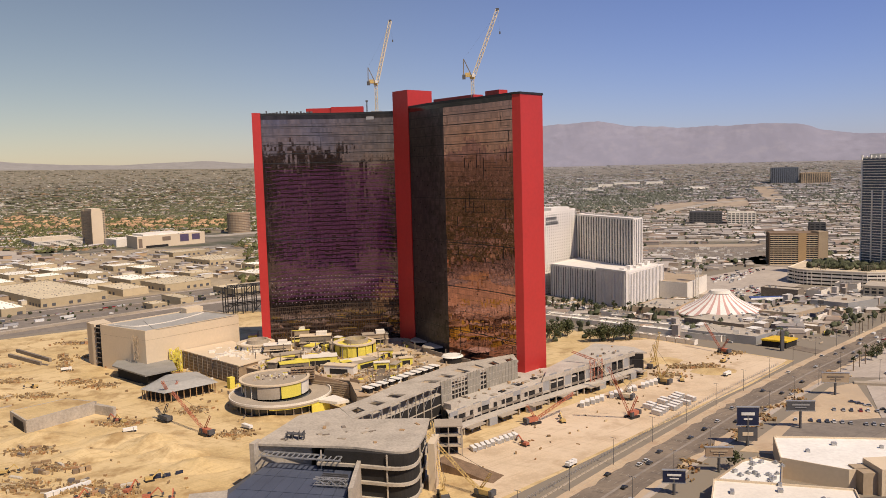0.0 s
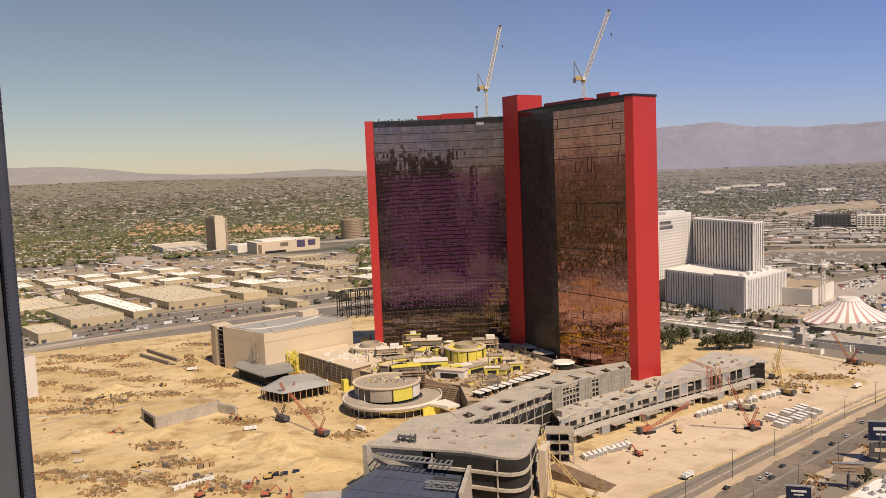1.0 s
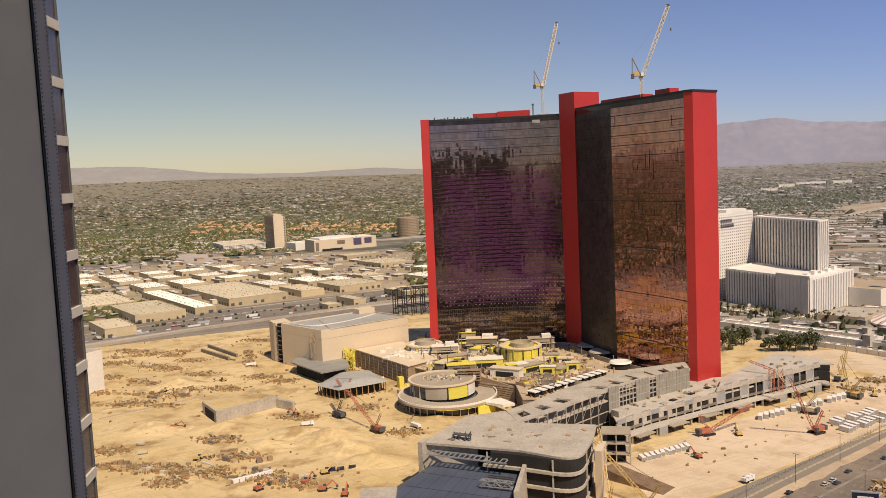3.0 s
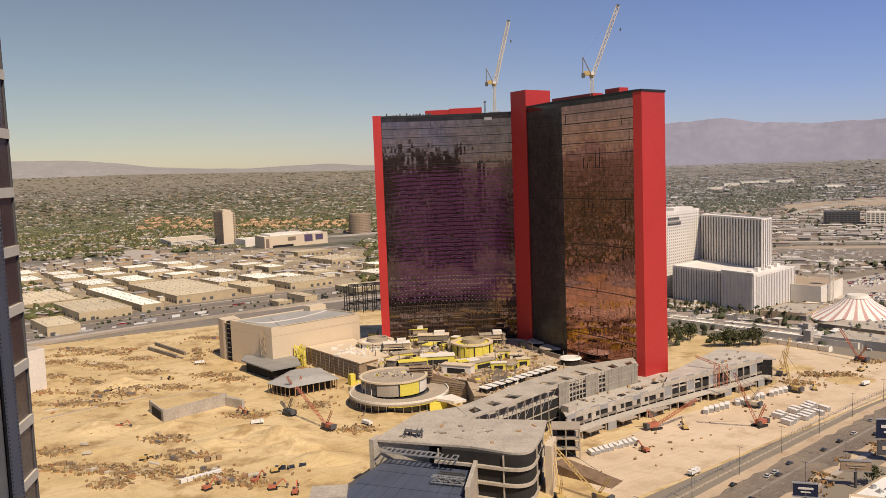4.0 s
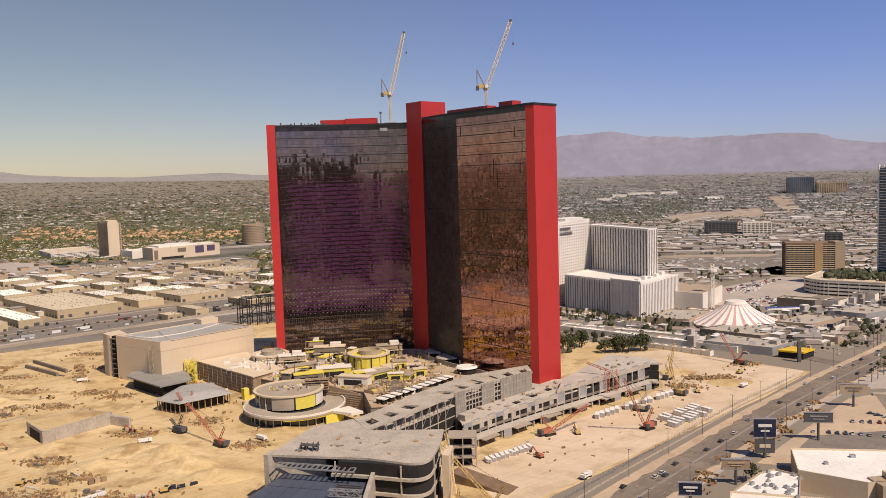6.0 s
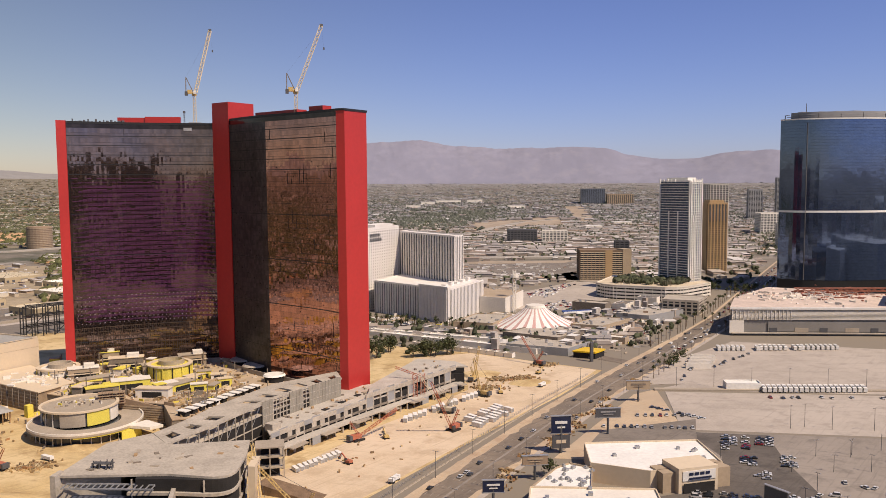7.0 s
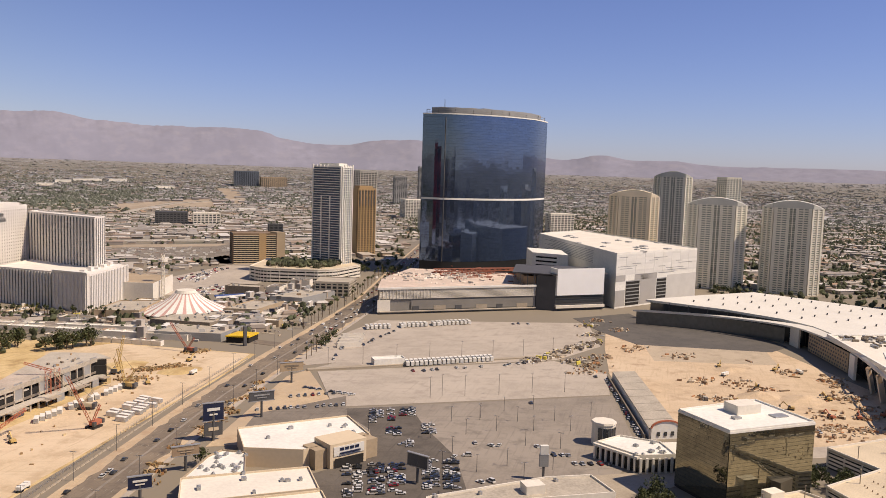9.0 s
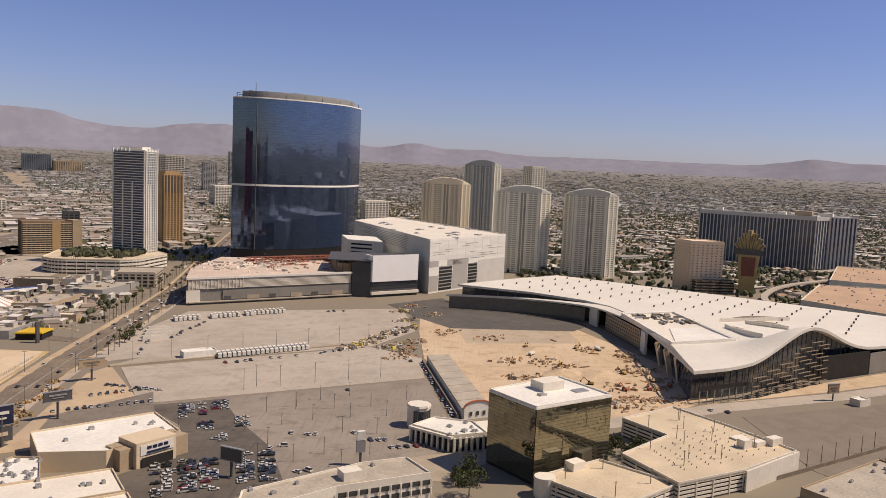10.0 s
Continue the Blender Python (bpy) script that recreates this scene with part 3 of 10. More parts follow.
tower = thing("hotel_tower", "unfinished hotel tower of bronze mirror glass and red fins", "skyscraper", (-20, 640, 0))
west_line = curve_through([(-141, 655), (-106, 665), (-70, 670), (-37, 669)], 12)
east_line = curve_through([(-26, 653), (-3.7, 615), (28, 576), (47.0, 549.5)], 12)
for nm, line, seed, tilt, gl in (("west_glass", west_line, 4, 0.013, M_BRONZEDIM), ("east_glass", east_line, 5, 0.014, M_BRONZE)):
    top = TOP + (2.2 if seed == 5 else 0.0)
    solid_wing(line, 22, 0, top, tower, M_BLACK, "dark wing body behind the glass")
    fine = []
    for a, b in zip(line, line[1:]):
        fine += [a, lerp(a, b, 0.5)]
    fine.append(line[-1])
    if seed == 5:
        # the bay beside the core is dark in colour and hardly mirrors
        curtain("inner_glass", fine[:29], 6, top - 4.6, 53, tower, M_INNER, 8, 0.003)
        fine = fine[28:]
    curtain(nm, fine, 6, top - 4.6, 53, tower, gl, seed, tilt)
    for z, h, d, m in ((top - 1.5, 1.7, 0.5, M_BLACK), (top - 4.6, 3.1, 0.3, M_BRONZED)):
        mb = MB()
        for a, b in zip(line, line[1:]):
            mb.band(a, b, z, z + h, None, d)
        part("crown_band", mb, m, tower, "dark crown band under the roof")
    for z in (top - 10.5, top - 17.5, top - 24.5, top - 31.5, top - 39, 128, 96, 64, 32):
        mb = MB()
        for a, b in zip(line, line[1:]):
            mb.band(a, b, z, z + 0.5, None, 0.45)
        part("mechanical_louvre", mb, M_BLACK, tower, "thin dark louvre line")
# small dark vents in rows over the glass, and a pale kerb wall round the foot
for line, seed in ((west_line, 1), (east_line, 2)):
    mb = MB()
    for i, (a, b) in enumerate(zip(line[1:-1], line[2:-1])):
        for k in range(44):
            if seed == 2 and (i * 7 + k * 3) % 11:
                continue
            c, d = lerp(a, b, 0.4), lerp(a, b, 0.6)
            mb.band(c, d, 20 + k * 3.35, 20.9 + k * 3.35, None, 0.45)
    part("vent_grid", mb, M_BRONZED, tower, "rows of small dark vents", "stuff")
    mb = MB()
    foot = offset(line, 9)
    for a, b in zip(foot, foot[1:]):
        mb.band(a, b, 12, 15.2, None, 0.6)
    part("kerb_wall", mb, M_WALK, tower, "curved pale wall at the tower's foot")
r = random.Random(71)
for line, count in ((east_line[13:], 70), (west_line, 30)):
    mb = MB()
    for i in range(count):
        k = r.randrange(0, len(line) - 3)
        z = 12 + 3.44 * r.randrange(2, 50)
        for a, b in zip(line[k:k + r.randint(2, 6)], line[k + 1:]):
            mb.band(a, b, z, z + 0.2, None, 0.46)
        if i % 2:
            mb.band(lerp(line[k], line[k + 1], 0.0), lerp(line[k], line[k + 1], 0.06), z, z + r.choice((3.4, 6.9, 10.3)), None, 0.46)
    part("panel_joint", mb, M_BLACK, tower, "dark open joints between glass panels", "stuff")
# open floors behind the glass at the foot of the west wing
mb = MB()
for a, b in zip(west_line, west_line[1:]):
    for k in (0.0, 0.5):
        mb.band(lerp(a, b, k), lerp(a, b, k + 0.1), 8, 43, None, 0.42)
M_FRAMEB = mat("dark_brown_frame", (0.075, 0.05, 0.034), 0.7, var=0.15)
part("floor_frame", mb, M_FRAMEB, tower, "brown uprights of the unfinished floors", "stuff")
mb = MB()
for z in (8, 11.4, 14.9, 18.3, 21.8, 25.2, 28.6, 32.1, 35.5, 39, 42.4):
    for a, b in zip(west_line, west_line[1:]):
        mb.band(a, b, z, z + 0.35, None, 0.44)
part("floor_edge", mb, M_FRAMEB, tower, "brown edges of the unfinished floors", "stuff")
# display mesh of the west wing, lit magenta in a wide frame
M_LED = mat("magenta_display_diodes", (0.05, 0.02, 0.045), 0.5, var=0.1)
led = M_LED.node_tree.nodes["Principled BSDF"]
led.inputs["Emission Color"].default_value, led.inputs["Emission Strength"].default_value = (1.0, 0.07, 0.62, 1), 0.055
M_LEDW = mat("white_display_diodes", (0.3, 0.25, 0.3), 0.5, var=0.1)
led = M_LEDW.node_tree.nodes["Principled BSDF"]
led.inputs["Emission Color"].default_value, led.inputs["Emission Strength"].default_value = (1.0, 0.78, 0.85, 1), 0.09
display = part("display_mesh", MB().band(west_line[2], west_line[3], 157.2, 157.5, None, 0.4), M_BLACK, tower, "wide display mesh over the glass")
SPAN = west_line[1:-1]
r = random.Random(36)
for k in range(33):
    z = 47 + k * 3.35
    mb = MB()
    for i, (a, b) in enumerate(zip(SPAN, SPAN[1:])):
        u = i / (len(SPAN) - 2)
        # fewer lit rows towards the rim of the picture
        rim = min(u / 0.1, (1 - u) / 0.1, (32 - k) / 3, (k + 1) / 3)
        for dz in (0.0, 0.62, 1.24, 1.86)[:max(1, min(4, int(1 + 3.2 * rim)))]:
            if r.random() < 0.93:
                mb.band(lerp(a, b, 0.04), lerp(a, b, 0.96), z + dz, z + dz + 0.26, None, 0.47)
    part("diode_strip", mb, M_LED, display, "magenta lit diode strips", "stuff")
mb = MB()
for k in range(7):
    for i, (a, b) in enumerate(zip(SPAN, SPAN[1:])):
        if (i * 5 + k * 3) % 4 or i > 12:
            mb.band(lerp(a, b, 0.42), lerp(a, b, 0.6), 45.6 + k * 3.35, 46.1 + k * 3.35, None, 0.5)
part("diode_dots", mb, M_LEDW, display, "rows of pale lit dots", "stuff")
# red end fins and core
part("west_fin", MB().prism([(-147, 651), (-141, 654), (-142, 680), (-149, 678)], 0, TOP + 0.5), M_RED, tower, "red metal end fin")
part("east_fin", MB().prism([(46.0, 549.5), (51.2, 546.5), (67.6, 564.0), (61, 570)], 4, TOP + 1), M_RED, tower, "red metal end fin")
part("fin_cap", MB().prism([(45.8, 549.0), (51.2, 546.0), (68.2, 564.0), (61, 571)], TOP + 1, TOP + 2.4), M_BLACK, tower, "black cap on the fin")
part("core", MB().prism([(-38.5, 666), (-26, 651), (-7.5, 669), (-20, 686)], 0, 211), M_RED, tower, "red metal stair core")
for cx, cy, sx, sy, z1, a in ((-92, 682, 34, 10, 200.5, 0.05), (-76, 681, 26, 9, 201.2, 0.02), (12, 616, 46, 9, 201.4, -0.9), (38, 581, 14, 8, 202.4, -0.9)):
    part("penthouse", MB().box(cx, cy, TOP, sx, sy, z1 - TOP, a), M_RED, tower, "red metal rooftop plant room")
mb = MB()
r = random.Random(8)
for i in range(14):
    k = 0.02 + i * 0.03
    p = lerp((-140, 664), (-60, 678), k * 1.1)
    part("roof_unit", MB().box(p[0], p[1], TOP, r.uniform(0.6, 2.4), 0.8, r.uniform(0.8, 2.6), r.uniform(0, 1)), M_DGREY, tower, "dark unit along the parapet")
part("hoist", MB().box(-57, 668.2, TOP - 6, 6, 1.2, 2.4, 0.02), M_STEEL, tower, "window hoist platform")


def lattice(mb, a, b, w, n, bar=0.25):
    """Four chords with zigzag lacing from a to b."""
    a, b = Vector(a), Vector(b)
    d = (b - a).normalized()
    s = d.cross(Vector((0, 1, 0)))
    s = s.normalized() if s.length > 0.2 else Vector((1, 0, 0))
    t = s.cross(d)
    cs = [s * i * w / 2 + t * j * w / 2 for i, j in ((-1, -1), (1, -1), (1, 1), (-1, 1))]
    for c in cs:
        mb.beam(a + c, b + c, bar * 1.3)
    for k in range(n):
        p, q = a.lerp(b, k / n), a.lerp(b, (k + 1) / n)
        for i in range(4):
            c0, c1 = cs[i], cs[(i + 1) % 4]
            if k % 2:
                c0, c1 = c1, c0
            mb.beam(p + c0, q + c1, bar)
    return mb


def tower_crane(x, y, z, pivot, tip, jib_w=2.2):
    t = thing("tower_crane", "yellow and white luffing tower crane on the roof", "crane", (x, y, z), "roof cranes")
    part("mast", lattice(MB(), (x, y, z), (x, y, pivot), 2.0, 9, 0.3), M_CRANEW, t)
    part("slewing_ring", MB().cone(x, y, pivot - 0.6, pivot + 0.8, 1.9, 1.9, 12), M_CRANEY, t)
    ux = 1 if tip[0] > x else -1
    part("machinery_deck", MB().box(x - 2.6 * ux, y, pivot + 0.8, 7.5, 2.6, 1.4).box(x - 3.5 * ux, y, pivot + 2.2, 3.4, 2.4, 1.6), M_CRANEY, t)
    part("counterweight", MB().box(x - 6.0 * ux, y, pivot - 0.6, 2.2, 3.2, 3.0), M_DGREY, t)
    part("operator_cab", MB().box(x + 0.5 * ux, y - 2.2, pivot + 0.6, 2.0, 1.6, 2.2), M_WHITE, t)
    ap = (x - 6.0 * ux, y, pivot + 13.5)
    mb = MB()
    for dy in (-1, 1):
        mb.beam((x - 0.5 * ux, y + dy, pivot + 1.6), ap, 0.5).beam((x - 6.2 * ux, y + dy, pivot + 1.6), ap, 0.5)
    part("a_frame", mb, M_CONCD, t)
    part("jib", lattice(MB(), (x + 1.0 * ux, y, pivot + 1.6), tip, jib_w, 24, 0.36), M_CRANEW, t)
    part("jib_head", MB().box(tip[0], tip[1], tip[2] - 0.5, 2.2, 1.4, 1.8), M_DGREY, t)
    mb = MB().beam(ap, lerp((x, y, pivot), tip, 0.92), 0.05)
    mb.beam(tip, (tip[0] + 1.5, tip[1], tip[2] - 15), 0.05)
    part("pendant_rope", mb, M_DGREY, t)
    part("hook_block", MB().box(tip[0] + 1.5, tip[1], tip[2] - 16.5, 1.0, 0.8, 1.8), M_DGREY, t)
    part("mast_collar", MB().box(x, y, z + 1.0, 9, 5, 0.6), M_STEEL, t)


tower_crane(-52.5, 684, TOP, 219, (-39.7, 690, 269.5))
tower_crane(22.5, 598, TOP, 213, (41.0, 598, 259.5))
t = thing("roof_mast", "slim dark roof mast", "mast", (-60, 684, TOP))
part("mast_pole", lattice(MB(), (-60.5, 684, TOP), (-60.5, 684, TOP + 9), 0.8, 6, 0.16), M_DGREY, t)
part("mast_head", MB().box(-60.5, 684, TOP + 9, 1.8, 1.2, 1.4), M_DGREY, t)


def shrink(poly, k):
    c = (sum(p[0] for p in poly) / len(poly), sum(p[1] for p in poly) / len(poly))
    return [lerp(p, c, k) for p in poly]


# ---- the big towers ----
def edges(poly):
    return list(zip(poly, poly[1:] + poly[:1]))


M_NAVY = glass("blue_mirror_glass", (0.105, 0.15, 0.25), 0.06, 0.7, 0.8, var=0.14, scale=0.01, island=0.05)
fb = thing("blue_glass_tower", "tall curved blue mirror glass hotel tower, unfinished", "skyscraper", (760, 950, 0))
fb_line = curve_through([(652, 968), (672, 942), (712, 925), (760, 918), (820, 928), (878, 962)], 8)
back = [(876, 1010), (790, 1000), (715, 1005), (690, 1016)]
part("tower_body", MB().prism(fb_line + back, 0, 225), M_BLACK, fb, "dark tower body")
curtain("blue_glass", fb_line, 20, 224, 56, fb, M_NAVY, 6, 0.008)
mb = MB()
for a, b in zip(fb_line, fb_line[1:]):
    mb.band(a, b, 106.4, 109, None, 0.7)
part("white_belt", mb, M_WHITE, fb, "pale belt line round the tower")
mb = MB()
for a, b in zip(fb_line, fb_line[1:]):
    mb.band(a, b, 224, 225.6, None, 1.0)
part("roof_edge", mb, M_WHITE, fb, "pale roof edge")
crown = [lerp(p, (770, 965), 0.12) for p in fb_line] + [lerp(p, (770, 965), 0.12) for p in back]
part("crown", MB().prism(crown, 225, 234), M_GREY, fb, "grey unfinished roof crown")
for i in (8,):
    p = fb_line[i]
    part("shadow_joint", MB().box(p[0], p[1] - 0.4, 20, 0.9, 1.2, 200, 0.1), M_DGREY, fb, "recessed vertical joint")
cr = [lerp(p, (770, 965), 0.05) for p in fb_line]
for i in range(0, len(cr), 5):
    part("crown_post", MB().box(cr[i][0], cr[i][1], 225.6, 0.7, 0.7, 5.2 + (i % 3) * 0.6), M_DGREY, fb)
for i in range(0, len(cr) - 1):
    for z in (228.0, 230.6):
        if (i + int(z)) % 4:
            part("crown_rail", MB().beam((*cr[i], z), (*cr[i + 1], z), 0.7), M_GREY, fb)
for i in range(7):
    p = lerp((690, 975), (850, 985), i / 6)
    part("roof_plant", MB().box(p[0], p[1], 234, 12, 9, 2.0 + (i * 5 % 4), 0.1), M_GREY if i % 2 else M_CONC, fb)
part("antenna", MB().cone(684, 962, 226, 246, 0.7, 0.3, 8), M_DGREY, fb)


def slab_tower(name, label, poly, h, floors, wall, pane, group="", bay=4.0, band=0.45, pier=0.3, base=0.0, **kw):
    c = (sum(p[0] for p in poly) / len(poly), sum(p[1] for p in poly) / len(poly), base)
    t = thing(name, label, "tower block", c, group)
    facade(t, poly, base, h, floors, wall, pane, bay, band, pier, **kw)
    return t


M_BLUED = glass("deep_blue_window_glass", (0.085, 0.115, 0.17), 0.1, 0.8, 0.15)
cL, cC, cR = (513.5, 1025), (535, 984), (556.5, 993)
cq = quad3(cL, cC, cR)
t = slab_tower("condominium_tower", "slender white condominium tower with balconies on every floor", cq, 147, 45, M_WHITE, M_BLUED, bay=4.0, band=0.27, pier=0.15, proud=0.9, skip=(cq.index(cL),), split=True)
for k in range(45):
    z = k * 147 / 45
    deep = 1.5 if k < 41 else 0.8
    part("balcony_slab", MB().band(cL, cC, z, z + 0.75, None, deep), M_WHITE, t, "white balcony slab and rail")
for k, w_, z in ((0.0, 0.02, 147), (0.3, 0.025, 108), (0.6, 0.025, 108), (0.97, 0.03, 147)):
    part("balcony_fin", MB().band(lerp(cL, cC, k), lerp(cL, cC, k + w_), 0, z, None, 1.6), M_WHITE, t, "white upright fin")
for k, z in ((0.0, 147), (0.16, 104), (0.32, 104), (0.92, 147)):
    part("corner_bay", MB().band(lerp(cC, cR, k), lerp(cC, cR, k + 0.05), 0, z, None, 1.8), M_WHITE, t, "white stack of bays")
part("penthouse", MB().prism(shrink(cq, 0.3), 147.3, 152), M_WHITE, t)
for i in range(9):
    p = lerp(cL, cC, i / 8) if i < 5 else lerp(cC, cR, (i - 4) / 4)
    part("crown_fin", MB().box(p[0], p[1], 146, 1.6, 1.6, 4.5 - (i % 2), 0.4), M_WHITE, t, "white crown fin")
M_GOLDW = mat("gold_stucco", (0.46, 0.31, 0.165), 0.75, var=0.08, scale=0.05, fine=0.6)
gq = quad3((685, 1225), (683.4, 1199), (714.7, 1195.5))
t = slab_tower("gold_tower", "tan and gold timeshare tower", gq, 111, 37, M_GOLDW, M_DGLASS, bay=5.2, band=0.36, pier=0.34)
part("plain_strip", MB().band((685, 1225), (683.7, 1203), 0, 112, None, 0.9), M_GOLDW, t, "plain gold end wall")
for k in range(6):
    part("crown_strip", MB().band(lerp((683.4, 1199), (714.7, 1195.5), 0.06 + k * 0.16), lerp((683.4, 1199), (714.7, 1195.5), 0.12 + k * 0.16), 84, 109, None, 1.1), M_DGREY, t, "dark vertical window strip")
part("crown_block", MB().prism(shrink(gq, 0.25), 111.3, 116), M_GOLDW, t)
part("cornice", MB().prism(shrink(gq, -0.06), 100, 101.5), M_GOLDW, t)
slab_tower("grey_apartment_tower", "pale high-rise apartment tower", quad3((788, 1402), (790, 1380), (817, 1364)), 139, 42, M_CREAM, M_DGLASS, bay=5, band=0.4)
t = slab_tower("brown_apartments", "brown apartment slab with balcony rows", quad3((466, 1203), (456, 1166), (517, 1148)), 44, 15, mat("brown_stucco", (0.23, 0.16, 0.105), 0.85, var=0.08), M_DGLASS, bay=6.0, band=0.45, pier=0.15, split=True)
for k in range(15):
    part("balcony_slab", MB().band((457, 1165.7), (516, 1148.3), k * 2.95 + 0.2, k * 2.95 + 1.1, None, 1.0), M_BEIGE, t, "pale balcony edge")
part("stair_tower", MB().prism(quad3((514, 1165), (516.5, 1147), (529, 1145)), 0, 47), M_TAN, t, "plain brown stair tower")
part("gold_strip", MB().band((492, 1155.4), (502, 1152.5), 0, 45, None, 1.4), M_GOLDW, t, "plain gold wall strip")
# casino hotel with white towers
M_HOTELW = mat("hotel_white_paint", (0.74, 0.70, 0.655), 0.8, var=0.06, scale=0.05, fine=0.6)
t = slab_tower("casino_hotel_tower", "white casino hotel tower with rows of small windows", quad3((78, 992), (112, 955), (159, 1013)), 95, 28, M_HOTELW, M_DGLASS, "casino hotel blocks", bay=4.2, band=0.55, pier=0.5, split=True)
part("plant_room", MB().prism(quad3((110, 985), (125, 972), (150, 1000)), 95.4, 99), M_HOTELW, t)
for row, n in ((85, 6), (79.5, 7)):
    for k in range(n):
        a_ = 0.1 + k * 0.052
        part("sign_bar", MB().band(lerp((112, 955), (159, 1013), a_), lerp((112, 955), (159, 1013), a_ + 0.036), row, row + 4.0, None, 0.9), M_DGREY, t, "dark lettering bar on the wall")
slab_tower("casino_hotel_tower", "cream casino hotel tower with dark vertical window strips", quad3((160, 1014), (206, 906.5), (220, 925.5)), 87.5, 24, M_HOTELW, M_DGLASS, "casino hotel blocks", bay=5.2, band=0.2, pier=0.5, bands=False, split=True)
slab_tower("casino_hotel_block", "white lower casino hotel block with vertical ribs", quad3((120.5, 948), (188, 849.5), (243, 922.5)), 35.5, 11, M_HOTELW, M_DGLASS, "casino hotel blocks", bay=3.8, band=0.2, pier=0.64, bands=False, split=True)
M_TOWERW = mat("tower_cream_paint", (0.76, 0.72, 0.62), 0.8, var=0.06, scale=0.05)
M_TOWERC = mat("tower_grey_crown", (0.55, 0.545, 0.50), 0.7, var=0.06, scale=0.05)
# pale for window glass: the haze in front is put into its colour
M_TOWERG = glass("tower_green_glass", (0.27, 0.29, 0.26), 0.25, 0.5, 0.1)
M_TOWERT = mat("tower_golden_stucco", (0.72, 0.62, 0.47), 0.8, var=0.06, scale=0.05)
cC_, cL_, cR_ = (188, 849.5), (120.5, 948), (243, 922.5)
t = thing("casino_hotel_wing", "projecting white ribbed corner wing of the casino hotel", "tower block", (180, 865, 0), "casino hotel blocks")
e0, e1 = cC_, lerp(cC_, cL_, 0.36)
part("wall_block", MB().band(e1, e0, 0, 38, None, 4.0), M_HOTELW, t)
for k in range(9):
    part("rib", MB().band(lerp(e1, e0, k / 9 + 0.03), lerp(e1, e0, k / 9 + 0.075), 2, 36.6, (-0.826, -0.564), 4.7), M_HOTELW, t)
part("coping", MB().band(e1, e0, 38, 39.3, (-0.826, -0.564), 4.6), M_WHITE, t)
for k in range(6):
    p = lerp(cC_, cR_, (k + 0.5) / 6)
    part("roof_box", MB().box(p[0] - 14, p[1] + 8, 35.8, 7, 5, 2 + k % 3, 0.92), M_HOTELW, t)
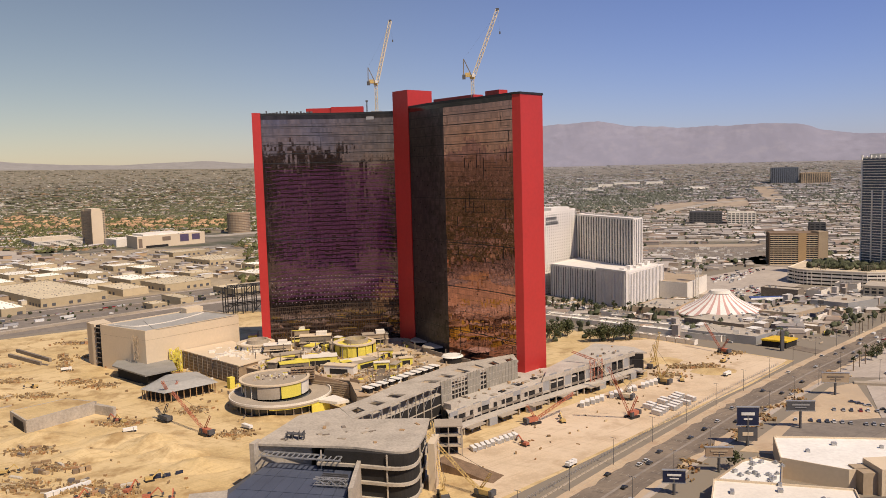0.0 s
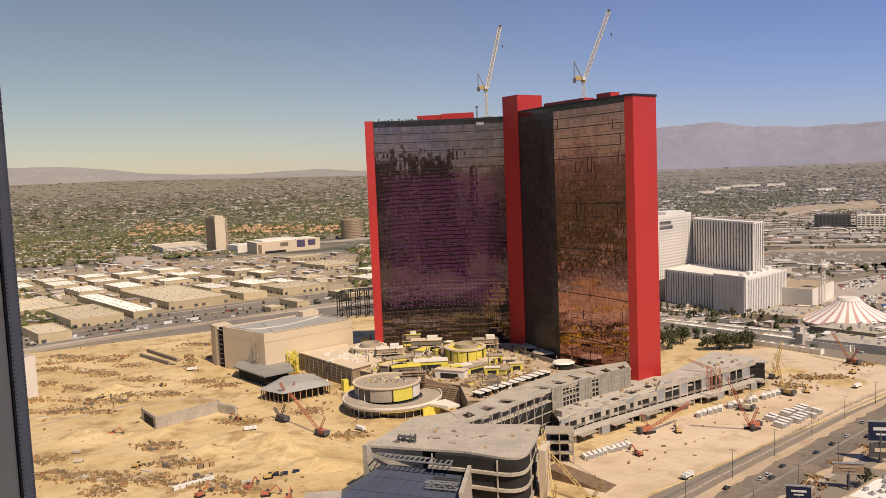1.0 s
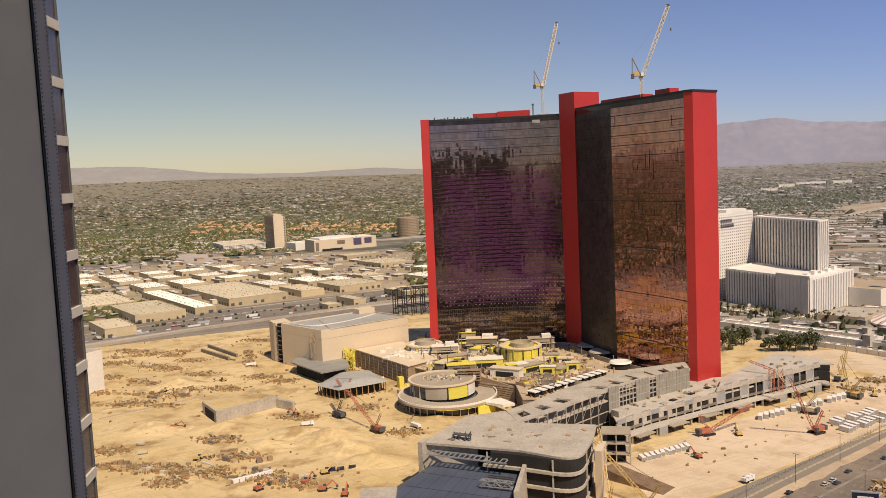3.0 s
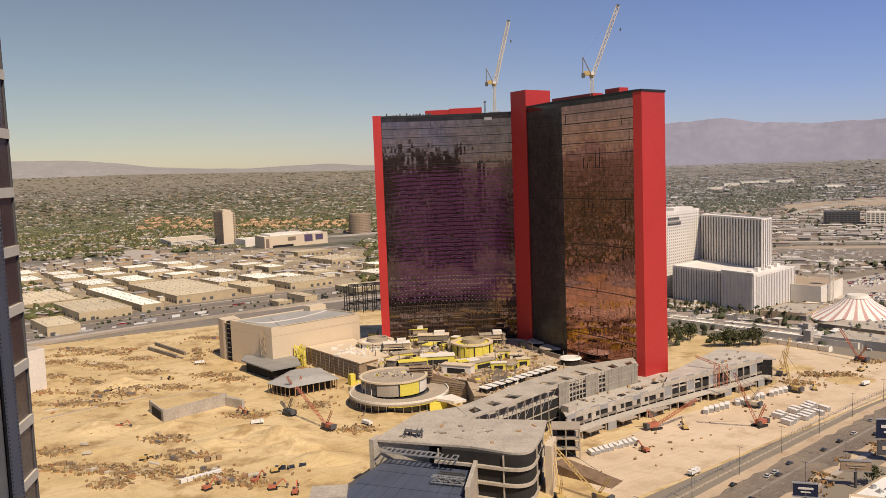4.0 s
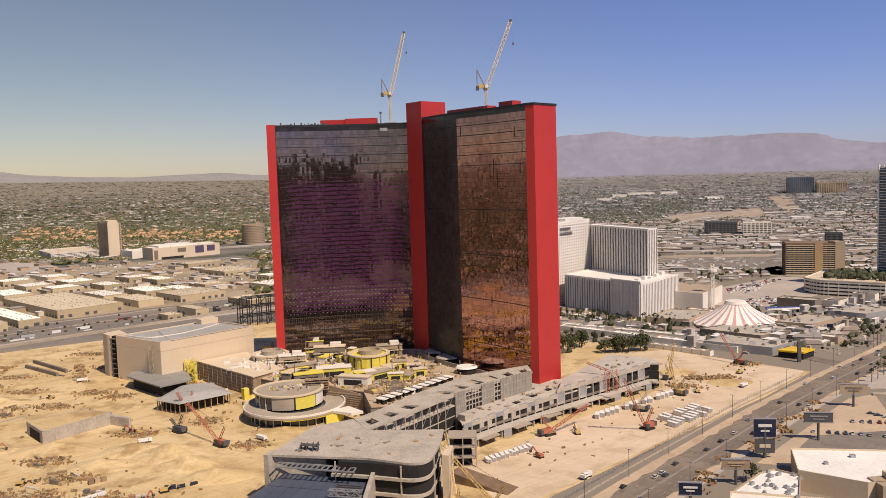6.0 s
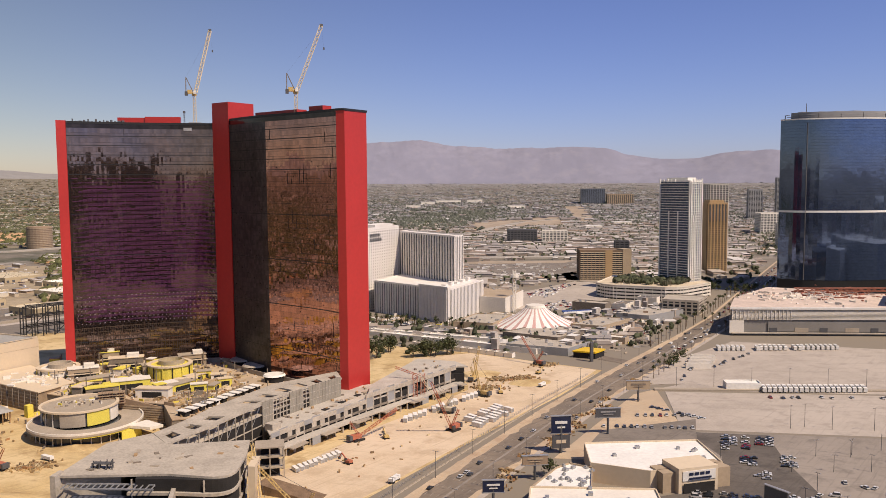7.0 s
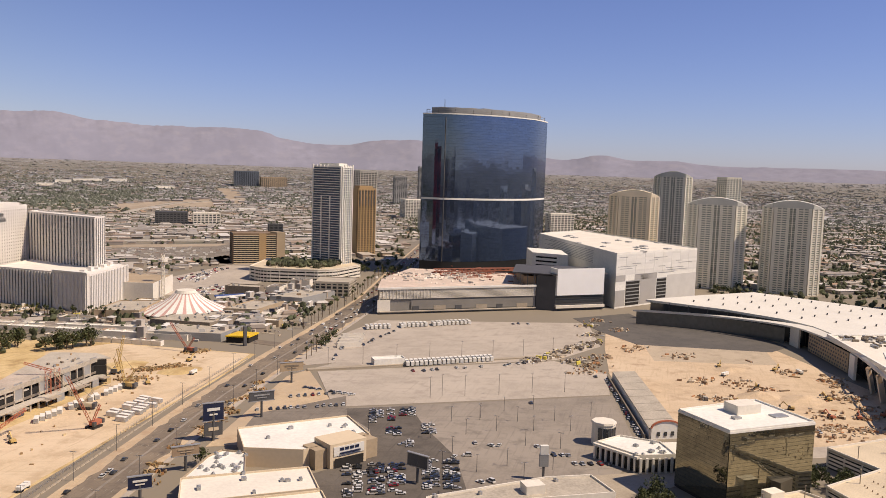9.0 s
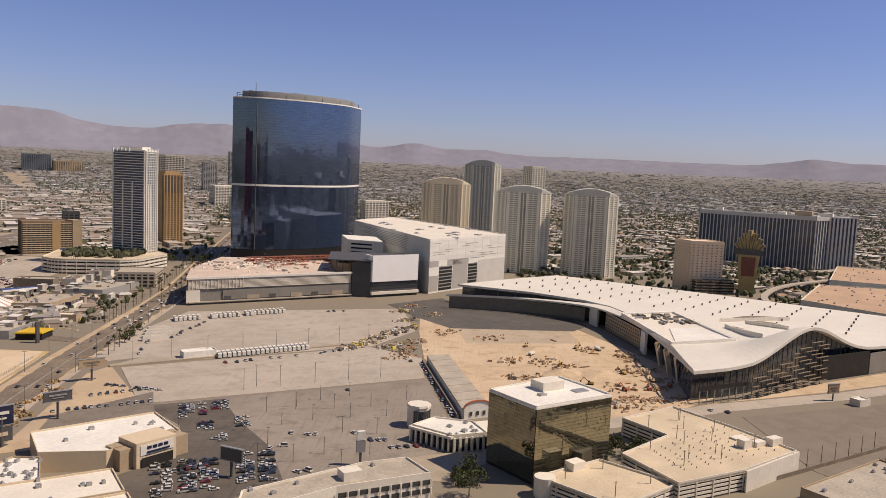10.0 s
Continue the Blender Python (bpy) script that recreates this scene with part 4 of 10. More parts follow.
# residential group of four, beyond the white garage
for x, y, rad, h, lab in ((972, 863, 35, 116, "golden tan residential tower with balconies and arched top"), (959, 704, 36, 112, "cream residential tower with balconies and arched top"),
                          (1012, 625, 35, 112, "grey cream residential tower with balconies and arched top"), (1163, 947, 30, 146, "tall slim residential tower behind the others")):
    face = math.atan2(-y, -x)
    ux, uy = -math.sin(face), math.cos(face)
    vx, vy = -math.cos(face), -math.sin(face)
    at = lambda u, v: (x + ux * u + vx * v, y + uy * u + vy * v)
    w_ = rad * 1.04
    wallm = M_TOWERT if x == 972 else M_TOWERW
    t = thing("residential_tower", lab, "tower block", (x, y, 0), "residential towers")
    q = ccw([at(-w_, -8), at(-w_ * 0.62, -20), at(w_ * 0.62, -20), at(w_, -8), at(w_, 16), at(-w_, 16)])
    part("window_glass", MB().prism(q, 0, h), M_TOWERG, t, "dark window glass")
    # the faces towards the boulevard: balcony slabs on every floor, uprights between the bays
    faces = [(at(-w_ * 0.62, -20), at(-w_, -8)), (at(w_ * 0.62, -20), at(-w_ * 0.62, -20)), (at(w_, -8), at(w_ * 0.62, -20))]
    for f, (p0, p1) in enumerate(faces):
        n_ = normal(p0, p1)
        if n_[0] * p0[0] + n_[1] * p0[1] > 0:
            p0, p1 = p1, p0
        mb = MB()
        for k in range(38):
            z = k * h / 38
            if f != 1:
                mb.band(p0, p1, z, z + 1.65, None, 1.3)
            else:
                mb.band(p0, lerp(p0, p1, 0.36), z, z + 1.65, None, 1.0)
                mb.band(lerp(p0, p1, 0.64), p1, z, z + 1.65, None, 1.0)
                mb.band(lerp(p0, p1, 0.36), lerp(p0, p1, 0.64), z, z + 0.6, None, 0.3)
        part("balcony_slab", mb, wallm, t, "cream balcony slabs on every floor", "stuff")
        for k, ww in (((0.0, 0.14), (0.44, 0.12), (0.86, 0.14)) if f != 1 else ((0.0, 0.09), (0.19, 0.04), (0.34, 0.08), (0.485, 0.03), (0.58, 0.08), (0.77, 0.04), (0.91, 0.09))):
            part("upright", MB().band(lerp(p0, p1, k), lerp(p0, p1, k + ww), 0, h + 1, None, 1.7), wallm, t, "cream upright")
    part("side_wall", MB().prism([at(-w_ - 0.2, -7), at(-w_ - 1.2, -7), at(-w_ - 1.2, 16), at(-w_ - 0.2, 16)], 0, h), wallm, t)
    part("side_wall", MB().prism([at(w_ + 0.2, -7), at(w_ + 1.2, -7), at(w_ + 1.2, 16), at(w_ + 0.2, 16)], 0, h), wallm, t)
    # barrel crown
    mb = MB()
    prof = [(-w_ * 1.02, 0)] + [(-w_ * 1.02 + w_ * 2.04 * k / 12, 0.8 + 9.5 * math.sin(math.pi * k / 12) ** 0.8) for k in range(13)] + [(w_ * 1.02, 0)]
    m_ = len(prof)
    for v_ in (-21.5, 17):
        for u_, zz in prof:
            depth = v_ if v_ > 0 or abs(u_) < w_ * 0.66 else v_ + 12 * (abs(u_) - w_ * 0.66) / (w_ * 0.36)
            mb.v.append((*at(u_, depth), h + zz))
    base_ = len(mb.v)
    mb.v += [(p_[0], p_[1], h) for p_ in mb.v[:m_]]
    mb.f += [(i, i + 1, base_ + i + 1, base_ + i) for i in range(1, m_ - 2)]
    mb.f += [tuple(range(2 * m_ - 1, m_ - 1, -1))] + [(i, m_ + i, m_ + (i + 1) % m_, (i + 1) % m_) for i in range(m_)]
    part("crown", mb, M_TOWERC if x != 972 else wallm, t, "curved grey barrel crown")
    part("roof_house", MB().box(*at(0, -17), h + 1, 8, 16, 9.5, face), wallm, t)
# long blue-grey hotel far right
M_TOWERH = mat("hotel_white_strip", (0.62, 0.61, 0.6), 0.7, var=0.05, scale=0.05)
M_BLUEG = glass("grey_blue_glass", (0.075, 0.095, 0.14), 0.15, 0.6, 0.2)
for poly in ([(1372, 628), (1404, 445), (1432, 450), (1400, 634)], [(1404, 445), (1438, 431), (1450, 455), (1420, 470)]):
    t = slab_tower("convention_hotel_wing", "long blue glass hotel wing with thin white uprights", poly, 88, 26, M_TOWERH, M_BLUEG, "convention hotel wings", bay=6.0, band=0.2, pier=0.24, bands=False)
    part("roof_band", MB().band(*((poly[0], poly[1]) if normal(poly[0], poly[1])[0] < 0 else (poly[1], poly[0])), 82.5, 89, None, 1.0), M_TOWERH, t, "white band under the roof")
slab_tower("convention_hotel_wing", "white hotel end block with dark glass", [(1432, 432), (1458, 398), (1490, 418), (1464, 452)], 88, 26, M_TOWERH, M_BLUEG, "convention hotel wings", bay=6, band=0.2, pier=0.5, bands=False)
t = thing("hotel_plant_rooms", "brown plant rooms on the convention hotel roof", "plant room", (1410, 480, 88.3))
for x_, y_, w2, h2 in ((1420, 470, 26, 8), (1416, 505, 14, 5), (1440, 440, 18, 6), (1390, 600, 10, 6)):
    part("plant_room", MB().box(x_, y_, 88.3, w2 * 0.6, w2, h2, 0.15), M_TAN if w2 > 20 else M_CREAM, t)
t = slab_tower("beige_apartments", "beige mid-rise apartment tower", quad3((1012, 494), (996, 464), (1025, 434)), 64, 19, mat("pink_beige_stucco", (0.80, 0.63, 0.47), 0.85, var=0.05, scale=0.05), M_DGLASS, bay=6, band=0.7, pier=0.62)
apq = quad3((1012, 476), (990, 452), (1028, 418))
part("podium", MB().prism(apq, 0, 17), M_VOID, t, "lower garage podium")
for k in range(5):
    for a, b in edges(apq):
        part("podium_band", MB().band(b, a, 0.6 + k * 3.6, 2.5 + k * 3.6, None, 0.6), M_BEIGE, t, "beige garage parapet")
# far left tower and the round brown one
oq = quad3((-806, 1846), (-757, 1783), (-734, 1797))
t = slab_tower("office_tower", "tan office tower with a plain bright end wall", oq, 74, 19, M_TAN, M_DGLASS, bay=5, band=0.55, pier=0.5)
# lighter stucco on this end wall puts the sunlit side into colour
part("end_wall", MB().band((-757, 1783), (-738, 1794.6), 0, 76, None, 1.2), M_BEIGE, t, "plain bright end wall")
part("plant_room", MB().prism(shrink(oq, 0.3), 75, 80), M_BEIGE, t)
t = thing("drum_tower", "dark brown round office tower with ringed floors", "tower block", (-520, 2060, 0))
part("drum", MB().cone(-510, 2060, 0, 50, 27, 27, 24), M_STORE, t)
for k in range(12):
    part("floor_ring", MB().cone(-510, 2060, 2 + k * 4, 4 + k * 4, 28, 28, 24), M_TAN, t)

# ---- building site: podium buildings ----
def slab_stack(t, poly, levels, thick=0.8, material=None, edge_label=""):
    for z in levels:
        part("floor_slab", MB().prism(poly, z - thick, z), material or M_CONC, t, edge_label)


def columns(t, line, step, z0, z1, w=0.8, material=None, name="column"):
    for (p, a) in walk_line(line, step, 0.5):
        part(name, MB().box(p[0], p[1], z0, w, w, z1 - z0, a), material or M_CONC, t)


def rounded(poly, radii, n=6):
    """Polygon with some corners rounded; radii by corner index."""
    out = []
    m = len(poly)
    for i, p in enumerate(poly):
        r = radii.get(i, 0)
        if not r:
            out.append(p)
            continue
        a, b = poly[i - 1], poly[(i + 1) % m]
        da, db = math.dist(a, p), math.dist(b, p)
        s, e = lerp(p, a, r / da), lerp(p, b, r / db)
        for k in range(n + 1):
            q = k / n
            out.append(lerp(lerp(s, p, q), lerp(p, e, q), q))
    return out


# front building with the rounded corner
t = thing("concrete_shell_building", "raw concrete shell of a low curved building under construction", "building", (-50, 395, 0))
roofp = rounded([(-92.7, 381.9), (-79, 425.4), (-59.4, 437), (-49.6, 416), (-10.4, 414.4), (-11.5, 391.8), (-17.0, 361.5), (-45, 373.5)], {5: 6, 6: 12}, 8)
slab_stack(t, roofp, (24,), 1.1, M_CONC, "stained concrete roof slab")
lower = rounded([(-62, 372), (-60, 415), (-12, 412), (-12, 390), (-16.5, 359), (-45, 368)], {3: 6, 4: 13}, 8)
slab_stack(t, lower, (17.5, 10.0, 2.5), 1.3)
# solid near-black block: the shade between the slabs is its colour
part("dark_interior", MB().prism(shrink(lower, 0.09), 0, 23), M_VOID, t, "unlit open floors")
columns(t, shrink(lower, 0.05), 24.0, 0, 23, 0.6)
part("back_wall", MB().prism([(-91, 383), (-78.6, 424), (-60, 435), (-60, 420), (-66, 383)], 0, 22.9), M_CONC, t)
part("end_wall", MB().prism([(-10.8, 378), (-9.0, 392), (-5.5, 391.5), (-7.6, 377)], 0, 23), M_BEIGE, t, "plain plastered stair wall")
part("end_wall", MB().prism([(-94.4, 379), (-92, 386), (-90, 385), (-92, 378)], 0, 25), M_CONC, t)
for i in range(16):
    p = lerp((-88, 378), (-50, 368), i / 15)
    part("trellis_rafter", MB().beam((p[0], p[1] + 3, 20.2), (p[0] - 1.2, p[1] - 3, 20.2), 0.45), M_STEEL, t)
for dy in (3, -3):
    part("trellis_beam", MB().beam((-88, 378 + dy, 20.4), (-50, 368 + dy, 20.4), 0.6), M_STEEL, t)
r = random.Random(12)
for i in range(16):
    p = lerp(lerp((-88, 385), (-15, 372), r.random()), lerp((-75, 420), (-14, 405), r.random()), r.random())
    part("roof_patch", MB().box(p[0], p[1], 24.0, r.uniform(1, 5), r.uniform(0.6, 2.5), r.uniform(0.1, 0.7), r.uniform(0, 3)), r.choice([M_CONCD, M_WALK, M_WOOD]), t)
t = thing("roof_stair_frame", "dark steel stair frame on the concrete roof", "scaffold", (-76, 395, 24))
part("frame", lattice(MB(), (-77, 388, 14), (-77, 388, 27), 3, 4, 0.3), M_DGREY, t)
part("frame", lattice(MB(), (-71, 386, 12), (-71, 386, 28), 2.4, 5, 0.3), M_DGREY, t)
part("landing", MB().box(-74, 388, 26, 9, 3, 0.4, -0.3), M_DGREY, t)

t = thing("blue_roof_hall", "low hall with a blue-grey metal roof in wide sheets", "building", (-70, 350, 0))
hallp = [(-108, 300), (-99, 350), (-86, 386), (-43.5, 373), (-43, 338), (-46, 290)]
part("wall_block", MB().prism(hallp, 0, 13.4), M_DGREY, t)
for i in range(9):
    for j in range(5):
        a, b = lerp((-107, 301), (-46.5, 291), i / 9), lerp((-86, 385.5), (-43.8, 372.5), i / 9)
        a2, b2 = lerp((-107, 301), (-46.5, 291), (i + 0.97) / 9), lerp((-86, 385.5), (-43.8, 372.5), (i + 0.97) / 9)
        k0, k1 = j / 5, (j + 0.97) / 5
        part("roof_sheet", MB().prism([lerp(a, b, k0), lerp(a2, b2, k0), lerp(a2, b2, k1), lerp(a, b, k1)], 13.4, 14.0), M_BLUE, t)
part("parapet_wall", MB().prism([(-43.4, 336), (-43, 373), (-41.2, 373), (-41.4, 336)], 0, 19), M_CONC, t, "pale concrete side wall")
for i in range(5):
    part("roof_duct", MB().box(-52, 352 + i * 2.2, 14, 12, 0.5, 2.2, -0.25), M_DGREY, t)
part("duct_frame", lattice(MB(), (-60, 352, 16.5), (-45, 349, 16.5), 2.5, 6, 0.3), M_STEEL, t)
part("low_box", MB().box(-103, 338, 0, 16, 14, 15.5, 0.2), M_CONC, t)

# garage spine that runs up to the tower
t = thing("garage_block", "raw concrete parking block with roof openings and louvred side", "garage", (-5, 510, 0))
SP_L = [(-59, 437), (-46, 456), (-31.5, 482), (2, 528), (44, 553)]
SP_R = [(-50, 417), (-28, 446), (-5, 480), (20, 508), (45.5, 533)]
roof_z = 24.0
for i in range(4):
    a0, a1, b0, b1 = SP_L[i], SP_L[i + 1], SP_R[i], SP_R[i + 1]
    if i == 1:
        a1 = (-31.5, 482)
    n = 3 if i >= 2 else 2
    for k in range(n):
        q = [lerp(a0, a1, k / n), lerp(b0, b1, k / n), lerp(b0, b1, (k + 1) / n), lerp(a0, a1, (k + 1) / n)]
        if k == n - 1 and i == 1:
            part("roof_slab", MB().prism(q, roof_z - 0.9, roof_z), M_CONC, t)
            continue
        w = lambda u, v: lerp(lerp(q[0], q[1], u), lerp(q[3], q[2], u), v)
        hole = (0.35, 0.78, 0.3, 0.72)
        mb = MB()
        for u0, u1, v0, v1 in ((0, hole[0], 0, 1), (hole[1], 1, 0, 1), (hole[0], hole[1], 0, hole[2]), (hole[0], hole[1], hole[3], 1)):
            mb.prism([w(u0, v0), w(u1, v0), w(u1, v1), w(u0, v1)], roof_z - 0.9, roof_z)
        part("roof_slab", mb, M_CONC, t, "concrete roof bay with a square opening")
body = SP_L + SP_R[::-1]
# near-black block fills the parking floors with painted shade
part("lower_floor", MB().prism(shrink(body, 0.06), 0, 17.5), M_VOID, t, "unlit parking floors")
for z in (18.0, 12.0, 6.0):
    part("floor_slab", MB().prism(shrink(body, 0.01), z - 0.6, z), M_CONC, t)
M_SCREEN = mat("perforated_grey_screen", (0.28, 0.255, 0.21), 0.7, var=0.12, scale=0.2, fine=1.5)
wl = walk_line([SP_R[2], SP_R[3], SP_R[4]], 3.0)
for i, ((p, a), (p2, _)) in enumerate(zip(wl, wl[1:])):
    u = i / (len(wl) - 1)
    if u < 0.12 or 0.3 < u < 0.5 or u > 0.56:
        panel = part("screen_panel", MB().band(p, lerp(p, p2, 0.97), 3, 25.2, None, 0.5), M_SCREEN, t, "grey perforated screen panel")
        part("screen_edge", MB().band(p, lerp(p, p2, 0.07), 3, 25.6, None, 0.62), M_CONC, panel)
        for z in (7.5, 12, 16.5, 21):
            part("screen_rail", MB().band(p, p2, z, z + 0.22, None, 0.6), M_CONC, panel)
    else:
        part("mullion", MB().band(p, lerp(p, p2, 0.2), 3, 25.2, None, 0.4), M_CONC, t)
        for z in (6, 9, 12, 15, 18, 21, 24.4):
            part("rail", MB().band(p, p2, z, z + 0.6, None, 0.3), M_CONC, t)
wl = walk_line([SP_R[0], SP_R[1], SP_R[2]], 7.5)
for (p, a), (p2, _) in zip(wl, wl[1:]):
    part("column", MB().box(p[0], p[1], 0, 0.45, 0.45, 23.2, a), M_CONC, t)
    part("brace", MB().beam((p[0], p[1], 13), (p2[0], p2[1], 23), 0.22), M_STEEL, t)

# stepped podium along the boulevard side: arcade, terrace tier and a taller end
t = thing("retail_podium", "stepped concrete retail podium with dark open bays, unfinished", "building", (70, 540, 0))
front = [(4, 452), (24, 474), (44, 493), (64, 512), (88, 533), (112, 554), (137, 577)]
mid = offset(front, -6)
rear = [(141, 580), (136, 598), (110, 614), (95, 590), (66, 543), (28, 530), (-6, 492), (-3, 474)]
# bays filled by a black block, their shade put into the colour
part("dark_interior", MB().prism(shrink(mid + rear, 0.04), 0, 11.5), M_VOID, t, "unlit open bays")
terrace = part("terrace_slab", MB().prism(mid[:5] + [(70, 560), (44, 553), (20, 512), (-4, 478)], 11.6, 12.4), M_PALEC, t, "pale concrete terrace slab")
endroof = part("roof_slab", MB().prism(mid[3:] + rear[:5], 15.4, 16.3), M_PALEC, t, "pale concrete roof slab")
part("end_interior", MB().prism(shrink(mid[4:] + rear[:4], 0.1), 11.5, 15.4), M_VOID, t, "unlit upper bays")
r = random.Random(23)
fl, ml = walk_line(front, 7.0), walk_line(mid, 7.0)
arcade = part("arcade_roof", MB().prism(front + mid[::-1], 4.6, 5.5), M_PALEC, t, "long concrete arcade roof")
for i, ((p, a), (p2, _)) in enumerate(zip(fl, fl[1:])):
    part("column", MB().box(p[0] - 1, p[1] + 1, 0, 1.0, 1.0, 4.6, a), M_CONC, t)
    if i % 4 in (1, 2):
        part("canopy", MB().prism([p, p2, (p2[0] + 2.6, p2[1] - 2.6), (p[0] + 2.6, p[1] - 2.6)], 4.2, 4.9), M_WALK, t, "pale projecting canopy")
    if i % 5 == 4:
        part("wall_panel", MB().band(p, p2, 0, 4.6, None, 0.3), M_GREY, t, "grey boarded bay")
for i, ((p, a), (p2, _)) in enumerate(zip(ml, ml[1:])):
    tall = i > 11
    part("pier", MB().box(p[0], p[1], 5.5, 0.9, 0.9, 9.9 if tall else 6.1, a), M_CONC, t)
    part("spandrel", MB().band(p, p2, 6.6, 8.0, None, 0.5), M_CONCD if i % 3 else M_CONC, t)
    if not tall:
        part("parapet", MB().band(p, p2, 11.0, 13.6, None, 0.5), M_CONC if i % 4 else M_GREY, t)
        if i % 3 != 1:
            part("upstand", MB().band(p, lerp(p, p2, 0.5), 8.0, 11.0, None, 0.35), M_CONC, t)
    else:
        part("fascia", MB().band(p, p2, 14.2, 16.9, None, 0.6), M_CONC, t)
        if i % 3 == 0:
            part("mesh_panel", MB().band(p, p2, 8.0, 14.2, None, 0.3), M_GREY, t, "grey scaffold mesh panel")
    if i % 2:
        part("guard_rail", MB().band(p, p2, 13.6 if not tall else 16.9, 14.4 if not tall else 17.9, None, 0.1), M_STEEL, t)
part("end_box", MB().box(1, 470, 11.6, 7, 6, 4.2, 0.8), M_CONC, t, "concrete stair box")
# black pads carry painted shade for the roof openings
for i in range(7):
    p = lerp((26, 492), (60, 535), i / 6)
    part("roof_opening", MB().box(p[0] + 1, p[1] + 3, 12.4, 4.5, 3.2, 0.5, 0.85), M_VOID if i % 2 else M_WALK, terrace)
for i in range(26):
    k = r.random()
    p = lerp(lerp((8, 476), (76, 548), k), lerp((0, 486), (66, 556), k), r.random())
    part("terrace_pallet", MB().box(p[0], p[1], 12.4, r.uniform(0.8, 3), r.uniform(0.6, 1.6), r.uniform(0.3, 1.3), r.uniform(0, 3)), r.choice([M_CONCD, M_WALK, M_WOOD, M_STEEL]), terrace)
for i in range(14):
    k = r.random()
    p = lerp(lerp((84, 552), (132, 588), k), lerp((82, 562), (120, 602), k), r.random())
    part("roof_pallet", MB().box(p[0], p[1], 16.3, r.uniform(0.8, 3), r.uniform(0.6, 1.6), r.uniform(0.3, 1.3), r.uniform(0, 3)), r.choice([M_CONCD, M_WALK, M_WOOD, M_STEEL]), endroof)
t = thing("red_tower_scaffold", "red lattice hoist scaffold against the podium", "scaffold", (100, 548, 0))
part("frame", lattice(MB(), (96, 546, 0), (96, 546, 20), 3, 8, 0.16), M_CRANER, t)
part("frame", lattice(MB(), (102, 551, 0), (102, 551, 20), 3, 8, 0.16), M_CRANER, t)
part("arm", lattice(MB(), (99, 549, 19), (84, 556, 24), 1.2, 9, 0.12), M_CRANER, t)

# podium deck with its pool-side buildings
deck = [(-172, 690), (-150, 712), (-40, 705), (-28, 650), (0, 608), (40, 560), (0, 550), (-33, 506), (-57, 503), (-66, 541), (-94, 556), (-118, 565), (-150, 590)]
t = thing("podium_deck", "raised podium deck crowded with unfinished pool buildings", "building", (-80, 600, 0))
part("deck_body", MB().prism(deck, 0, 11.4), M_CONCD, t)
part("deck_floor", MB().prism(shrink(deck, -0.005), 11.4, 12.0), M_SAND2, t, "pale concrete deck floor")


def ring_house(x, y, z, rad, h, label, wallm, seed):
    t = thing("round_pavilion", label, "pavilion", (x, y, z), "round pavilions")
    part("drum_wall", MB().cone(x, y, z, z + h, rad, rad, 32), wallm, t)
    part("roof_rim", MB().ring(x, y, z + h, z + h + 1.0, rad * 0.86, rad * 1.06, 32), M_BEIGE, t, "pale round roof rim")
    part("roof_top", MB().ring(x + 1, y + 2, z + h, z + h + 3.0, rad * 0.5, rad * 0.6, 24), M_WALK, t)
    for i in range(14):
        a = i * math.tau / 14
        part("column", MB().box(x + math.cos(a) * rad * 1.03, y + math.sin(a) * rad * 1.03, z, 0.6, 0.6, h, a), M_VOID if i % 2 else M_YEL, t)


ring_house(-70, 616, 12, 15, 9.5, "round yellow sheathed pool pavilion with pale roof", M_YEL, 1)
ring_house(-150, 640, 12, 14, 6, "round pale roofed pavilion on the deck", M_CREAM, 2)
r = random.Random(21)


def deck_block(x, y, w, d, h, a, material, label):
    t = thing("deck_block", label, "shed", (x, y, 12), "unfinished deck blocks")
    part("wall_block", MB().box(x, y, 12, w, d, h, a), material, t)
    part("roof", MB().box(x, y, 12 + h, w + 1, d + 1, 0.5, a), r.choice([M_BEIGE, M_CREAM, M_YEL, M_YEL, M_WALK]), t)
    if h > 7.5:
        part("floor_band", MB().box(x, y, 12 + h * 0.5, w + 1.6, d + 1.6, 0.6, a), M_BEIGE, t, "pale floor slab edge")
        part("roof_box", MB().box(x + w * 0.2, y, 12.5 + h, w * 0.35, d * 0.7, 2.6, a), M_CREAM, t)
    part("opening", MB().box(x + math.sin(a) * (d / 2), y - math.cos(a) * (d / 2), 12.5, w * 0.6, 0.3, h * 0.6, a), M_VOID, t)


for x, y, w, d, h, a in ((-108, 572, 20, 8, 6, 0.3), (-92, 585, 24, 10, 7, 0.2), (-118, 600, 22, 8, 6, 0.5), (-74, 560, 22, 7, 6, -0.3), (-60, 575, 20, 8, 5, 0.8),
                         (-130, 625, 20, 9, 8, 0.2), (-104, 645, 24, 9, 10, 0.1), (-58, 655, 20, 9, 8, 0.2), (-125, 664, 26, 8, 11, 0.1), (-82, 682, 26, 7, 11, 0.1), (-144, 692, 22, 8, 13, 0.2),
                         (-52, 600, 14, 7, 4, 0.8), (-84, 630, 14, 8, 7, 0.3), (-112, 690, 26, 7, 12, 0)):
    deck_block(x, y, w, d, h, a, r.choice([M_YEL, M_CONCD, M_YEL, M_TAN, M_CREAM]), r.choice(["yellow sheathed unfinished block on the deck", "grey framed unfinished block on the deck"]))
r7 = random.Random(77)
